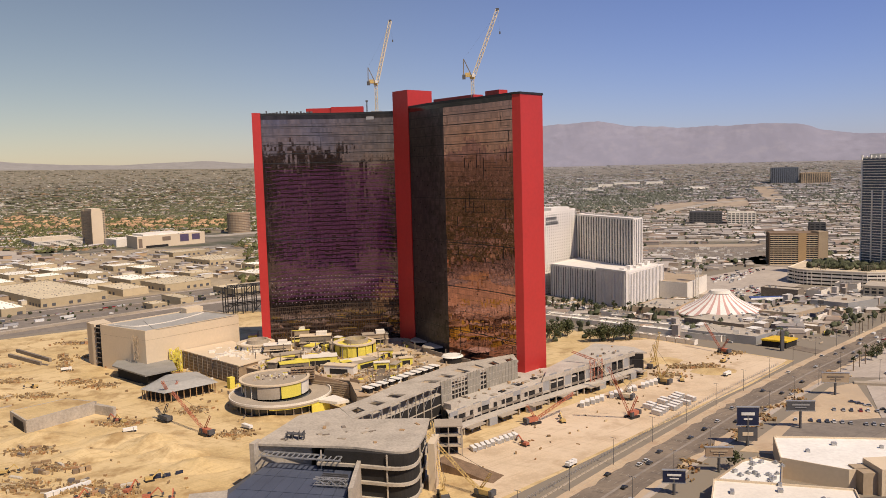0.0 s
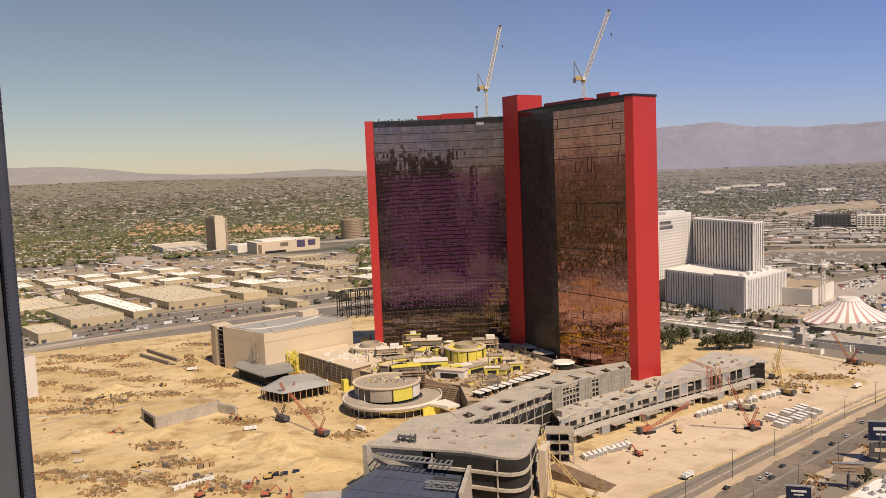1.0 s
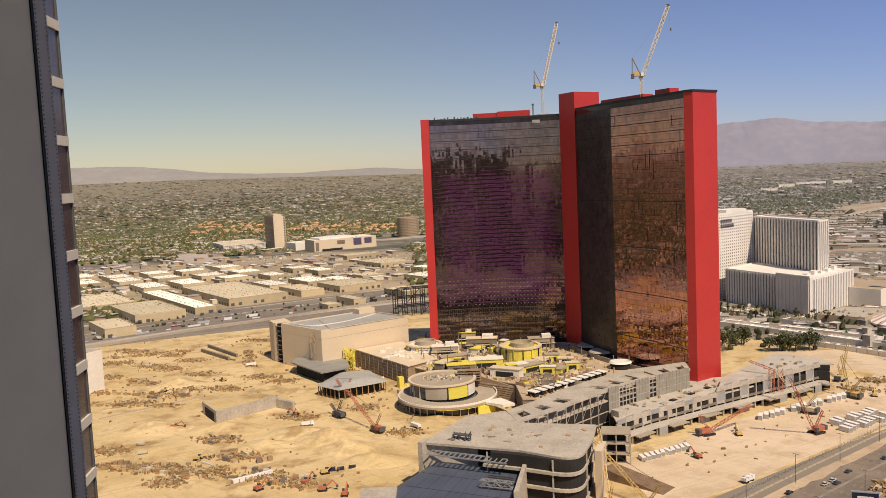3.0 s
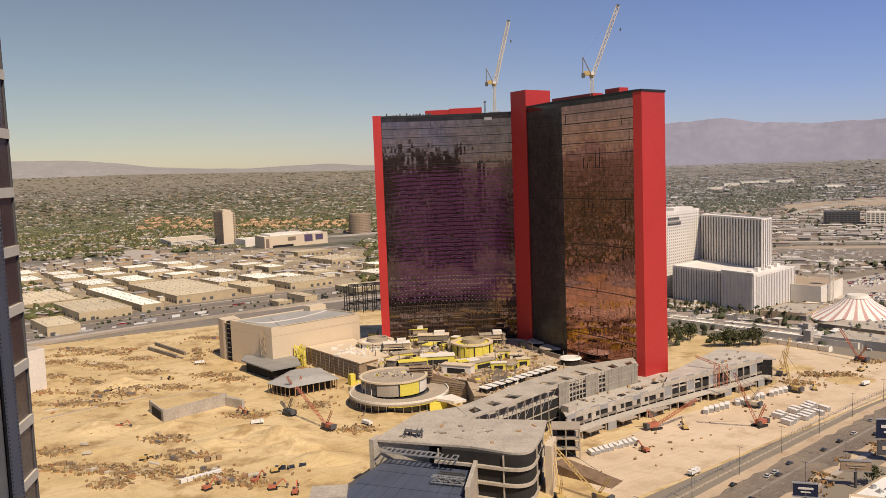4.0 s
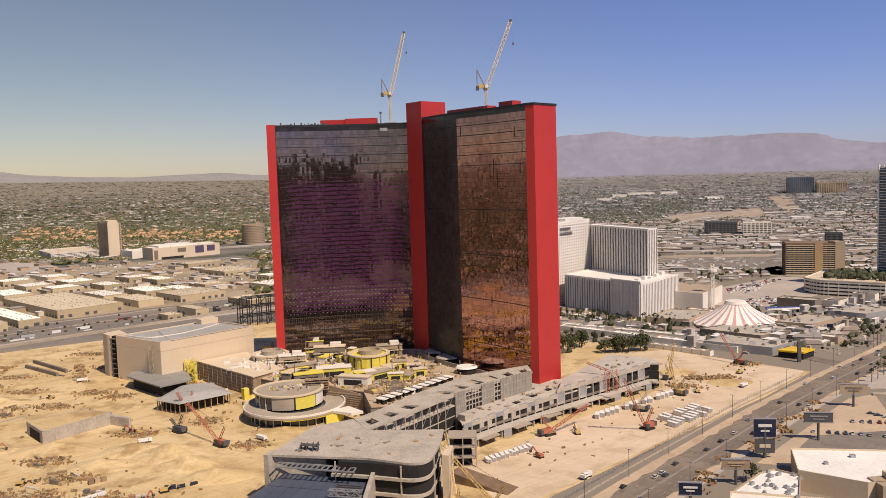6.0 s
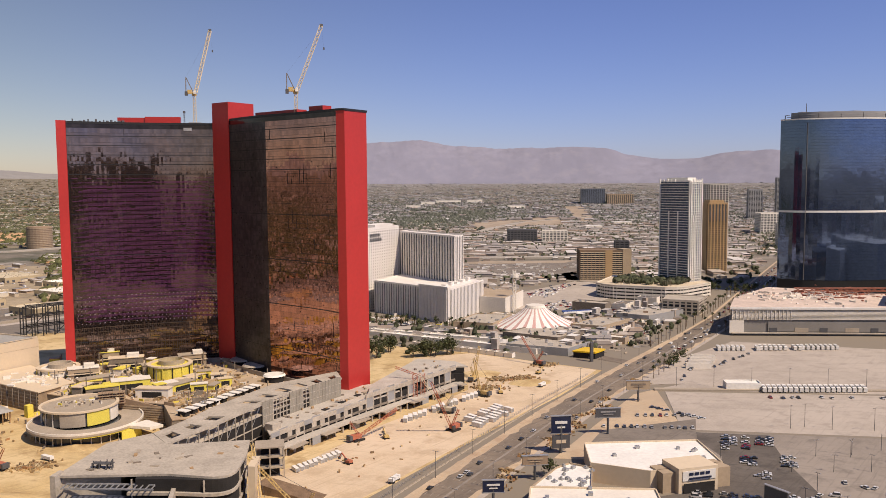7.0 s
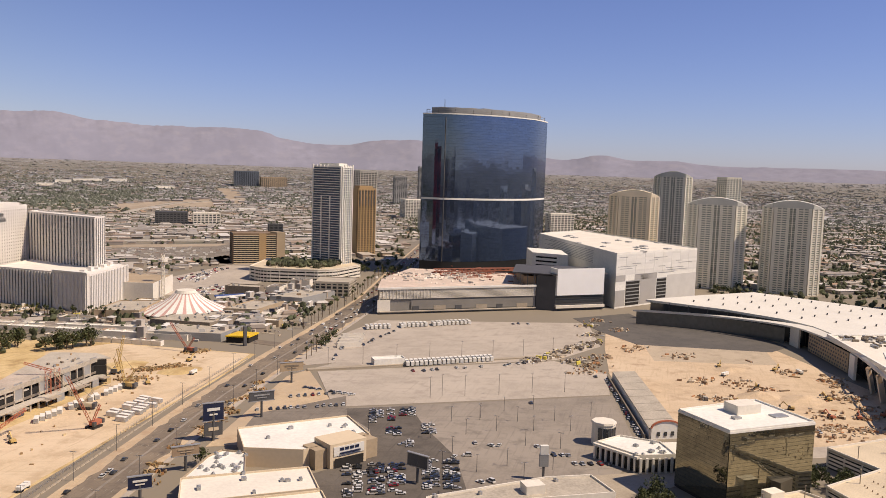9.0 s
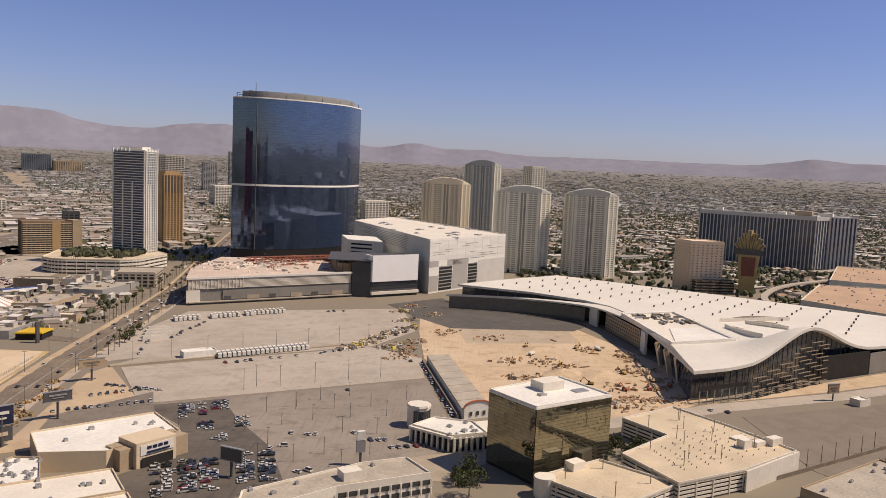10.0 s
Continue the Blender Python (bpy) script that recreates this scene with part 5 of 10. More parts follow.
for i in range(34):
    while True:
        p = (r7.uniform(-160, -30), r7.uniform(565, 702))
        if inside(p, shrink(deck, 0.1)) and math.dist(p, (-70, 616)) > 24 and p[0] < -0.9 * (p[1] - 560) + 5:
            break
    deck_block(p[0], p[1], r7.uniform(6, 15), r7.uniform(4, 7), r7.uniform(2.5, 6.5), r7.choice((0.1, 0.25, 0.6, 1.2)), r7.choice([M_YEL, M_YEL, M_CREAM, M_TAN, M_CONCD]), "small unfinished service block on the deck")
for i in range(60):
    while True:
        p = (r.uniform(-165, 20), r.uniform(480, 705))
        if inside(p, shrink(deck, 0.08)):
            break
    h = r.uniform(5, 13)
    tagged(solo("deck_column", MB().box(p[0], p[1], 12, 0.6, 0.6, h), M_CONCD, "bare upright column on the podium deck", "column"), group="deck columns")
for q, lab in (([(-57, 547), (-29, 581), (-23, 573), (-50, 538)], "long pale pool basin in the deck"), ([(-120, 560), (-104, 570), (-108, 580), (-124, 571)], "pale yellow terrace slab on the deck"), ([(-66, 570), (-46, 590), (-52, 598), (-72, 579)], "sandy terrace slab on the deck")):
    b_ = solo("pool_basin", MB().prism(q, 11.9, 12.35), M_BEIGE, lab, "pool basin", group="pool basins")
r9 = random.Random(92)
for i in range(50):
    k = r9.random()
    p = lerp(lerp((-60, 520), (-10, 585), k), lerp((-70, 556), (-35, 610), k), r9.random())
    solo("planter", MB().box(p[0], p[1], 12, r9.uniform(3, 9), r9.uniform(0.5, 1.2), r9.uniform(0.8, 2.2), 0.9 + (1.57 if i % 4 == 0 else 0)), r9.choice([M_TAN, M_STORE, M_WALK, M_TAN]), "low brown unfinished planter wall on the deck", "planter", group="planters")
for i in range(11):
    p = lerp((-45, 505), (-4, 558), i / 10)
    c = thing("cabana", "small white roofed cabana beside the garage", "cabana", (p[0], p[1], 12), "cabanas")
    part("roof", MB().box(p[0] - 6, p[1] + 5, 15, 4.6, 7.6, 0.5, 0.9), M_WHITE, c)
    part("body", MB().box(p[0] - 6, p[1] + 5, 12, 3.6, 6, 3.0, 0.9), M_VOID, c)
# two roofs greyed for the tower's shade, the sunlit one left white
for i in range(3):
    p = ((-20, 644), (-10, 622), (3, 586))[i]
    c = thing("pool_tent", "grey roofed oval pavilion in the tower's shade", "pavilion", (p[0], p[1], 12), "oval pavilions")
    part("roof", MB().cone(p[0], p[1], 16, 17, 8 if i == 2 else 10, 7 if i == 2 else 9, 20), M_WHITE if i == 2 else M_CONC, c)
    part("body", MB().cone(p[0], p[1], 12, 16, 7, 7, 20), M_VOID, c)


def heap(name, label, x, y, z, rx, ry, count, seed, mats, category="building material", smin=0.4, smax=3.0, hmax=1.4, yaw=None):
    """One pile of boards, crates and pipes."""
    r = random.Random(seed)
    mb = MB()
    for _ in range(count):
        px, py = x + r.gauss(0, rx * 0.5), y + r.gauss(0, ry * 0.5)
        a = (yaw if yaw is not None else r.uniform(0, 3.14)) + r.gauss(0, 0.15)
        mb.box(px, py, 0.1 if z == 12 and not inside((px, py), deck) else z, r.uniform(smin, smax), r.uniform(0.3, smin * 2.2), r.uniform(0.25, hmax), a)
    return solo(name, mb, mats, label, category, "stuff")


M_MIX = mat("mixed_site_material", (0.3, 0.2, 0.12), 0.85, var=0.15, island=1.0,
            colors=[(0.40, 0.27, 0.125), (0.30, 0.19, 0.09), (0.47, 0.34, 0.175), (0.21, 0.14, 0.075), (0.38, 0.20, 0.09), (0.52, 0.42, 0.26), (0.35, 0.235, 0.115), (0.27, 0.19, 0.11)])
M_MIXS = mat("sandy_site_material", (0.4, 0.28, 0.18), 0.9, var=0.15, island=1.0, colors=[(0.44, 0.31, 0.20), (0.34, 0.225, 0.14), (0.55, 0.42, 0.29), (0.27, 0.18, 0.12), (0.48, 0.24, 0.12), (0.62, 0.54, 0.42)])
M_MIXL = mat("pale_site_material", (0.5, 0.4, 0.3), 0.85, var=0.12, island=1.0,
             colors=[(0.62, 0.55, 0.45), (0.45, 0.36, 0.26), (0.7, 0.66, 0.6), (0.3, 0.24, 0.18), (0.66, 0.55, 0.1), (0.5, 0.42, 0.32), (0.2, 0.17, 0.15)])
heap("deck_materials", "pale boards and crates lying over the deck", -100, 630, 12, 75, 75, 800, 31, M_MIXL, smax=6.0, hmax=2.6)
heap("deck_materials", "dark timber and brown crates over the deck", -70, 590, 12, 60, 80, 560, 36, M_MIX, smin=0.5, smax=5.5, hmax=2.0)
heap("deck_materials", "brown boards and barrows beside the spine", -40, 545, 12, 24, 46, 240, 37, M_MIX, smin=0.5, smax=5.0, hmax=1.6)
r = random.Random(52)
for i in range(34):
    while True:
        p = (r.uniform(-160, 10), r.uniform(490, 700))
        if inside(p, shrink(deck, 0.1)):
            break
    a0 = r.uniform(0, 6)
    solo("deck_wall", MB().ring(p[0], p[1], 12, 12 + r.uniform(1.0, 4.5), 7.5, 8.0, 10, a0, a0 + r.uniform(0.6, 1.8)), r.choice([M_YEL, M_WALK, M_CREAM, M_TAN, M_CONCD, M_TAN]), "low curved unfinished wall on the podium deck", "wall", group="deck walls")
heap("deck_materials", "boards and crates lying beside the cabanas", -55, 560, 12, 40, 60, 260, 33, M_MIXL, smax=5.0, hmax=1.6)

# white drum with curved balcony
t = thing("drum_building", "round white building with a glazed ground floor and curved balcony", "building", (-112, 532, 0))
DX, DY = -110, 531
part("ground_glass", MB().cone(DX, DY, 0.1, 6.2, 28, 28.6, 48), M_DGLASS, t, "dark curved shopfront glass")
for i in range(34):
    a = i * math.tau / 34
    part("mullion", MB().box(DX + math.cos(a) * 29.3, DY + math.sin(a) * 29.3, 0.1, 0.4, 0.4, 6.2, a), M_CREAM, t)
part("balcony_slab", MB().ring(DX, DY, 6.0, 7.2, 20, 33, 48), M_WALK, t, "pale curved balcony slab")
part("balcony_rail", MB().ring(DX, DY, 7.2, 8.4, 32.3, 32.9, 48), M_CREAM, t, "curved cream balcony rail")
part("yellow_edge", MB().ring(DX, DY, 5.2, 6.0, 32.0, 32.6, 24, -1.6, -0.3), M_YEL, t, "yellow sheathed slab edge")
part("upper_drum", MB().cone(DX - 5, DY + 7, 7.2, 15.5, 21.5, 21.5, 40), M_DGLASS, t, "dark curved upper glass")
for i in range(5):
    a = math.pi * 0.97 + i * 0.28
    part("upper_mullion", MB().box(DX - 5 + math.cos(a) * 21.7, DY + 7 + math.sin(a) * 21.7, 7.2, 0.4, 0.4, 8.3, a), M_CREAM, t)
part("grey_panel", MB().ring(DX - 5, DY + 7, 7.2, 15.5, 21.4, 22.2, 10, 4.4, 5.05), M_WALK, t, "plain grey wall panel")
part("yellow_panel", MB().ring(DX - 5, DY + 7, 7.2, 15.5, 21.4, 22.3, 10, 5.1, 5.75), M_YEL, t, "yellow sheathed wall panel")
part("cream_panel", MB().ring(DX - 5, DY + 7, 7.2, 15.5, 21.4, 22.1, 16, 5.8, 7.6), M_CREAM, t, "cream wall panel")
part("roof_ring", MB().ring(DX - 5, DY + 7, 15.5, 16.5, 21.2, 23.0, 40), M_BEIGE, t, "pale round roof ring")
part("roof_floor", MB().cone(DX - 5, DY + 7, 15.0, 15.7, 21.3, 21.3, 30), M_WALK, t, "pale roof floor inside the ring")
part("tail_ramp", MB().prism([(-84, 514), (-70, 507), (-63, 511), (-74, 524)], 5.6, 7.2), M_CREAM, t, "curved cream tail of the balcony")
part("yellow_step", MB().prism([(-86, 508), (-76, 515), (-79, 521), (-88, 515)], 0, 5), M_YEL, t, "yellow sheathed stair")
for i in range(5):
    part("scaffold_deck", MB().box(-98, 548, 12.6 + i * 1.7, 16, 5, 0.35, 0.1), M_STORE, t)
for i in range(8):
    part("scaffold_pole", MB().box(-105 + i * 2.0, 545.6 + i * 0.2, 12.2, 0.3, 0.3, 8.4), M_STORE, t)
heap("drum_materials", "bricks and boards on the drum roof", DX - 5, DY + 10, 15.7, 14, 10, 60, 35, M_MIXL, smax=3.0, hmax=1.4)
boards = part("brown_wall", MB().add([(-94.5, 554, 0), (-66, 539.4, 0), (-65.6, 540.2, 0), (-94, 555, 0), (-94.5, 554, 14.5), (-66, 539.4, 10), (-65.6, 540.2, 10), (-94, 555, 14.5)],
                                      [(3, 2, 1, 0), (4, 5, 6, 7), (0, 1, 5, 4), (1, 2, 6, 5), (2, 3, 7, 6), (3, 0, 4, 7)]), M_STORE, t, "brown boarded retaining wall")
for k in range(7):
    part("board", MB().band((-94.5, 554), (-66, 539.4), 0.4 + k * 1.45, 1.2 + k * 1.45, None, 0.35), M_TAN, boards)

# theatre
M_BLOCKW = mat("brown_blockwork", (0.31, 0.225, 0.145), 0.9, var=0.12, scale=0.2, fine=1.5)
M_ROOFG = mat("blue_grey_roofing_felt", (0.36, 0.35, 0.325), 0.8, var=0.1, scale=0.05, fine=0.5)
M_GREYC = mat("shaded_grey_canopy", (0.27, 0.26, 0.235), 0.8, var=0.1, scale=0.1)
t = thing("theatre_box", "large beige windowless theatre box with a grey roof", "building", (-222, 660, 0))
thC, thR, thL = (-227.3, 615.8), (-172, 677.5), (-274.3, 648.3)
thp = quad3(thL, thC, thR)
part("wall_block", MB().prism(thp, 0, 33.2), M_BEIGE, t, "smooth beige stucco walls")
part("roof", MB().prism(shrink(thp, 0.03), 33.2, 33.8), M_ROOFG, t, "blue grey roof")
kerb = MB()
kp = curve_through([(-262, 646), (-243, 637), (-224, 650), (-211, 674), (-205, 693)], 6)
for a, b in zip(kp, kp[1:]):
    kerb.beam((*a, 34.4), (*b, 34.4), 0.9)
part("roof_curb", kerb, M_CREAM, t, "thin pale curved roof kerb")
for a, b in edges(thp):
    part("parapet", MB().band(b, a, 33.2, 34.6, None, 0.8), M_BEIGE, t)
    part("wall_joint", MB().band(b, a, 27.0, 27.25, None, 0.12), M_TAN, t)
part("roof_step", MB().prism([lerp(thC, thR, 0.1), lerp(thC, thR, 0.95), (-214, 700), (-246, 664)], 33.8, 34.3), M_ROOFG, t)
part("roof_plant", MB().box(-217, 700, 33.8, 16, 9, 4.5, 0.85), M_BEIGE, t)
part("side_tower", MB().prism([(-293, 667), (-285, 657), (-282, 655), (-272, 664), (-284, 679)], 0, 33.6), M_BEIGE, t, "beige stair tower")
part("stair_slot", MB().prism([(-281.6, 656.4), (-275, 651.2), (-270, 656), (-276, 662)], 0, 33), M_VOID, t, "unlit open stair slot")
for z in range(3, 32, 4):
    part("scaffold_deck", MB().box(-278.6, 653.4, z, 7, 2.2, 0.5, -0.66), M_CONCD, t)
part("entrance_canopy", MB().prism([(-256, 631), (-253, 614), (-216, 580), (-199, 598), (-212, 628)], 8.4, 9.4), M_GREYC, t, "flat grey canopy")
part("entrance_void", MB().prism([(-252, 630), (-249, 615), (-216, 586), (-204, 599), (-213, 626)], 0, 8.4), M_VOID, t, "unlit entrance")
part("wall_ladder", lattice(MB(), (-236, 619.6, 12), (-236, 619.6, 31), 3.0, 7, 0.25), M_TAN, t)
t = thing("link_building", "grey brown unfinished link building with scaffolding", "building", (-160, 625, 0))
lk = [(-206, 637), (-149, 580), (-133, 604), (-176, 668)]
part("wall_block", MB().prism(lk, 0, 14), M_BLOCKW, t, "brown blockwork wall")
part("roof", MB().prism(shrink(lk, -0.02), 14, 14.7), M_BEIGE, t)
part("yellow_wall", MB().box(-153.5, 574, 0, 4, 4, 8, 0.78), M_YEL, t, "yellow sheathed outer wall")
for k in range(5):
    part("wall_course", MB().band((-206, 637), (-149, 580), 1.5 + k * 2.4, 2.1 + k * 2.4, None, 0.35), M_TAN, t)
part("yellow_scaffold", lattice(MB(), (-211, 630, 0), (-211, 630, 18), 5, 5, 0.5), M_YEL, t)
part("yellow_scaffold", lattice(MB(), (-207, 625, 0), (-207, 625, 17), 5, 5, 0.5), M_YEL, t)
for i in range(12):
    p = lerp((-205, 636), (-150, 581), i / 11)
    part("mullion", MB().box(p[0] - 0.3, p[1] - 0.3, 1, 0.6, 0.6, 12.5, 0.78), M_CONCD, t)
heap("roof_bales", "pale wrapped bales on the link roof", -160, 622, 14.7, 24, 20, 70, 41, M_CREAM, smin=1.0, smax=6.0, hmax=1.3)
t = thing("low_pavilion", "low grey hip-roofed pavilion, walls unfinished", "pavilion", (-186, 565, 0))
pv = [(-209, 550), (-188, 537), (-159, 563), (-184, 596), (-204, 588)]
part("wall_block", MB().prism(shrink(pv, 0.22), 0, 7.4), M_VOID, t, "unlit open interior")
top_ = shrink(pv, 0.45)
mb = MB()
mb.add([(x, y, 7.4) for x, y in pv] + [(x, y, 10.4) for x, y in top_], [(0, 1, 6, 5), (1, 2, 7, 6), (2, 3, 8, 7), (3, 4, 9, 8), (4, 0, 5, 9), (5, 6, 7, 8, 9), (4, 3, 2, 1, 0)])
part("roof", mb, M_ROOFG, t, "blue grey hip roof")
columns(t, shrink(pv, 0.05) + [shrink(pv, 0.05)[0]], 4.5, 0, 7.4, 0.5, M_WOOD)
t = thing("retaining_bunker", "open concrete bunker half filled with sand", "bunker", (-245, 500, 0))
bk = [(-273, 504), (-252, 482), (-226, 521), (-250, 530)]
part("fill", MB().prism(shrink(bk, 0.05), 0, 7.9), M_SAND, t, "sand fill")
for a, b in edges(ccw(bk)):
    part("concrete_wall", MB().band(b, a, 0, 8, None, 1.0), M_CONC, t)
part("wing_wall", MB().prism([(-228, 520), (-212, 512), (-211, 514), (-226, 523)], 0, 6), M_CONC, t)
part("dark_mouth", MB().prism([(-268, 499.6), (-255, 486), (-255.6, 485.3), (-268.6, 499)], 0.2, 6), M_VOID, t)
for a, b in (((-373, 697), (-329, 662)), ((-376, 716), (-327, 674))):
    solo("trench_wall", MB().band(a, b, 0, 3.0, None, 2.0), M_CONCD, "low dark concrete trench wall in the sand", "wall", group="trench walls")
t = thing("beige_panel_building", "tall beige blank wall building at the site edge", "building", (-400, 555, 0))
part("wall_block", MB().prism([(-386, 564), (-391, 547), (-440, 560), (-436, 578)], 0, 31), M_CREAM, t)
part("roof", MB().prism([(-386.5, 563.5), (-391, 547.5), (-439, 560), (-435.5, 577)], 31, 31.5), M_CONC, t)
solo("sloped_ramp", MB().add([(-8, 404, 0.1), (20, 385, 0.1), (26, 395, 0.1), (-2, 412, 0.1), (-8, 404, 5.5), (-2, 412, 5.5)], [(0, 1, 2, 3), (0, 4, 1), (3, 2, 5), (4, 5, 2, 1), (0, 3, 5, 4)]), mat("dark_earth", (0.2, 0.13, 0.08), 0.95, var=0.2, scale=0.3), "sloping earth ramp with timber sides", "ramp")
t = thing("stair_frame", "white two storey steel frame stair beside the podium", "frame", (-2, 432, 0))
for x in (-8, -1, 6):
    for y in (425, 437):
        part("post", MB().box(x, y, 0, 0.6, 0.6, 16), M_WALK, t)
for z in (5, 10.5, 15.6):
    part("platform", MB().box(-1, 431, z, 15, 13, 0.6), M_WALK, t)
part("dark_core", MB().box(-1, 433, 0, 9, 7, 15.4), M_VOID, t)
for z in (6.6, 12.1):
    part("guard_rail", MB().beam((-8, 425, z), (6, 425, z), 0.14).beam((6, 425, z), (6, 437, z), 0.14), M_STEEL, t)

# rows of stacked boards and pipes at the site's edge
r = random.Random(29)
for i, (a, b) in enumerate((((-440, 560), (-330, 545)), ((-420, 520), (-300, 520)), ((-380, 590), (-318, 566)), ((-330, 700), (-300, 640)), ((-450, 670), (-385, 700)), ((-225, 640), (-190, 600)), ((-290, 400), (-200, 392)))):
    mb = MB()
    for k in range(150):
        p = lerp(a, b, r.random())
        mb.box(p[0] + r.gauss(0, 2.5), p[1] + r.gauss(0, 3.0), 0.1, r.uniform(0.6, 4.5), r.uniform(0.4, 1.4), r.uniform(0.3, 1.8), math.atan2(b[1] - a[1], b[0] - a[0]) + r.gauss(0, 0.5))
    solo("material_row", mb, M_MIX, "long row of boards, pipes and crates on the sand", "building material", "stuff")
# piles of material over the sand
PILES = [(-440, 695), (-389, 638), (-428, 649), (-406, 598), (-363, 660), (-342, 746), (-274, 601), (-286, 566), (-318, 566), (-319, 546), (-336, 526), (-233, 450), (-209, 422),
         (-214, 399), (-255, 400), (-179, 393), (-289, 425), (-201, 498), (-242, 401), (-367, 628), (173, 599), (154, 577), (220, 640), (189, 598), (-455, 640), (-470, 600), (-300, 690), (-165, 520),
         (-125, 470), (-330, 610), (-395, 680), (-250, 590), (-160, 385), (-230, 380)]
for i, (x, y) in enumerate(PILES):
    heap("material_pile", "heap of brown boards, pipes and crates on the sand", x, y, 0.1, 14 if i < 20 else 10, 7, 190, 100 + i, M_MIX, smin=0.4, smax=3.0, hmax=1.5)
mb = MB()
r = random.Random(50)
for i in range(300):
    x, y = r.uniform(-480, -120), r.uniform(370, 770)
    mb.box(x, y, 0.1, r.uniform(0.5, 2.6), r.uniform(0.4, 1.6), r.uniform(0.3, 1.5), r.uniform(0, 3))
for i in range(60):
    k = r.random()
    p = lerp((20, 390), (235, 620), k)
    mb.box(p[0] + r.uniform(-30, 5), p[1] + r.uniform(-5, 30), 0.1, r.uniform(0.5, 2.2), r.uniform(0.4, 1.2), r.uniform(0.3, 1.2), r.uniform(0, 3))
solo("site_litter", mb, M_MIX, "small scattered site debris on the sand", "debris", "stuff")


def mound(x, y, rad, h, seed, label="low mound of loose yellow sand", material=None):
    r = random.Random(seed)
    mb = MB()
    n, rings = 22, 6
    mb.v.append((x, y, h))
    for j in range(1, rings + 1):
        for i in range(n):
            a = i * math.tau / n
            k = j / rings
            rr = rad * k * (1 + 0.22 * noise.noise(Vector((math.cos(a) * 1.5, math.sin(a) * 1.5, seed))))
            z = h * (1 - k) ** 1.2 + (0.25 * h * noise.noise(Vector((math.cos(a) * 3 * k, math.sin(a) * 3 * k, seed + 5))) * (1 - k)) - (0.3 if j == rings else 0)
            mb.v.append((x + math.cos(a) * rr * 1.5, y + math.sin(a) * rr, z))
    for i in range(n):
        mb.f.append((0, 1 + i, 1 + (i + 1) % n))
        for j in range(rings - 1):
            b = 1 + j * n
            mb.f.append((b + i, b + n + i, b + n + (i + 1) % n, b + (i + 1) % n))
    solo("sand_mound", mb, M_SANDE if x > 400 else M_SAND, label, "mound", group="sand mounds")


for i, (x, y, rad, h) in enumerate(((-165, 455, 18, 7.5), (-150, 440, 14, 6), (-190, 465, 16, 5), (-330, 575, 18, 6), (-240, 470, 18, 5), (-290, 470, 20, 4.5), (-130, 420, 14, 5), (-200, 440, 14, 4.5), (190, 585, 12, 2.5),
                                    (160, 620, 14, 2.5), (-350, 640, 16, 2), (-260, 430, 16, 2), (510, 330, 14, 4), (530, 310, 14, 3), (480, 290, 12, 3), (560, 390, 12, 2.5), (-110, 500, 10, 2))):
    mound(x, y, rad, h, 60 + i)

t = thing("steel_frame", "dark bare steel frame of an unfinished building", "frame", (-215, 880, 0))
for i in range(6):
    for j in range(3):
        part("column", MB().box(-236 + i * 9, 868 + i * 6 + j * 10 - i * 0.5, 0, 0.9, 0.9, 30, 0.6), M_BLACK, t)
for z in (10, 20, 29.5):
    for j in range(3):
        part("beam", MB().beam((-236, 868 + j * 10, z), (-191, 895.5 + j * 10, z), 0.9), M_BLACK, t)
for i in range(5):
    part("brace", MB().beam((-236 + i * 9, 868 + i * 5.5, 10 * (i % 3)), (-227 + i * 9, 873.5 + i * 5.5, 10 * (i % 3) + 10), 0.6), M_BLACK, t)

# ---- the room behind the camera and its window ----
WIN = Matrix.Translation((0, 0, 152)) @ Matrix.Rotation(radians(-15), 4, "Z")  # y runs out through the window


def local(mb):
    mb.v = [tuple(WIN @ Vector(p)) for p in mb.v]
    return mb


M_WALLIN = mat("painted_room_wall", (0.7, 0.65, 0.58), 0.8, var=0.04, scale=0.8, fine=6)
M_REVEAL = mat("grey_window_reveal", (0.88, 0.82, 0.60), 0.6, var=0.05, scale=1.2, fine=10)
M_CARPET = mat("brown_carpet", (0.12, 0.09, 0.07), 0.95, var=0.2, scale=2, fine=30)
M_CURTAIN = mat("black_curtain", (0.012, 0.012, 0.012), 0.9, var=0.2, scale=3)
M_SPACER = mat("aluminium_spacer", (0.92, 0.92, 0.88), 0.5, 0.0, var=0.05, scale=3, fine=20)
FX, RX, GY = -1.012, 3.4, 0.80
solo("wall_west", local(MB().box(FX - 1.3, -1.6, -1.5, 0.1, 4.8, 2.7)), M_WALLIN, "plain painted room wall", "wall", "structure")
solo("wall_east", local(MB().box(RX + 0.05, -1.65, -1.5, 0.1, 4.9, 2.7)), M_WALLIN, "plain painted room wall", "wall", "structure")
solo("wall_south", local(MB().box(1.05, -4.06, -1.5, 4.8, 0.1, 2.7)), M_WALLIN, "plain painted room wall", "wall", "structure")
solo("floor", local(MB().box(1.05, -1.6, -1.62, 4.9, 5.0, 0.12)), M_CARPET, "dark brown carpeted room floor", "floor", "structure")
solo("ceiling", local(MB().box(1.05, -1.6, 1.2, 4.9, 5.0, 0.12)), M_WALLIN, "painted room ceiling", "ceiling", "structure")
w = thing("window_1", "tall hotel window with a grey reveal and metal edge", "window", tuple(WIN @ Vector((FX, GY, -1.0))), kind="structure")
part("window_reveal", local(MB().box(FX - 0.09, GY - 0.064, -1.5, 0.18, 0.122, 2.7)), M_REVEAL, w, "grey painted reveal")
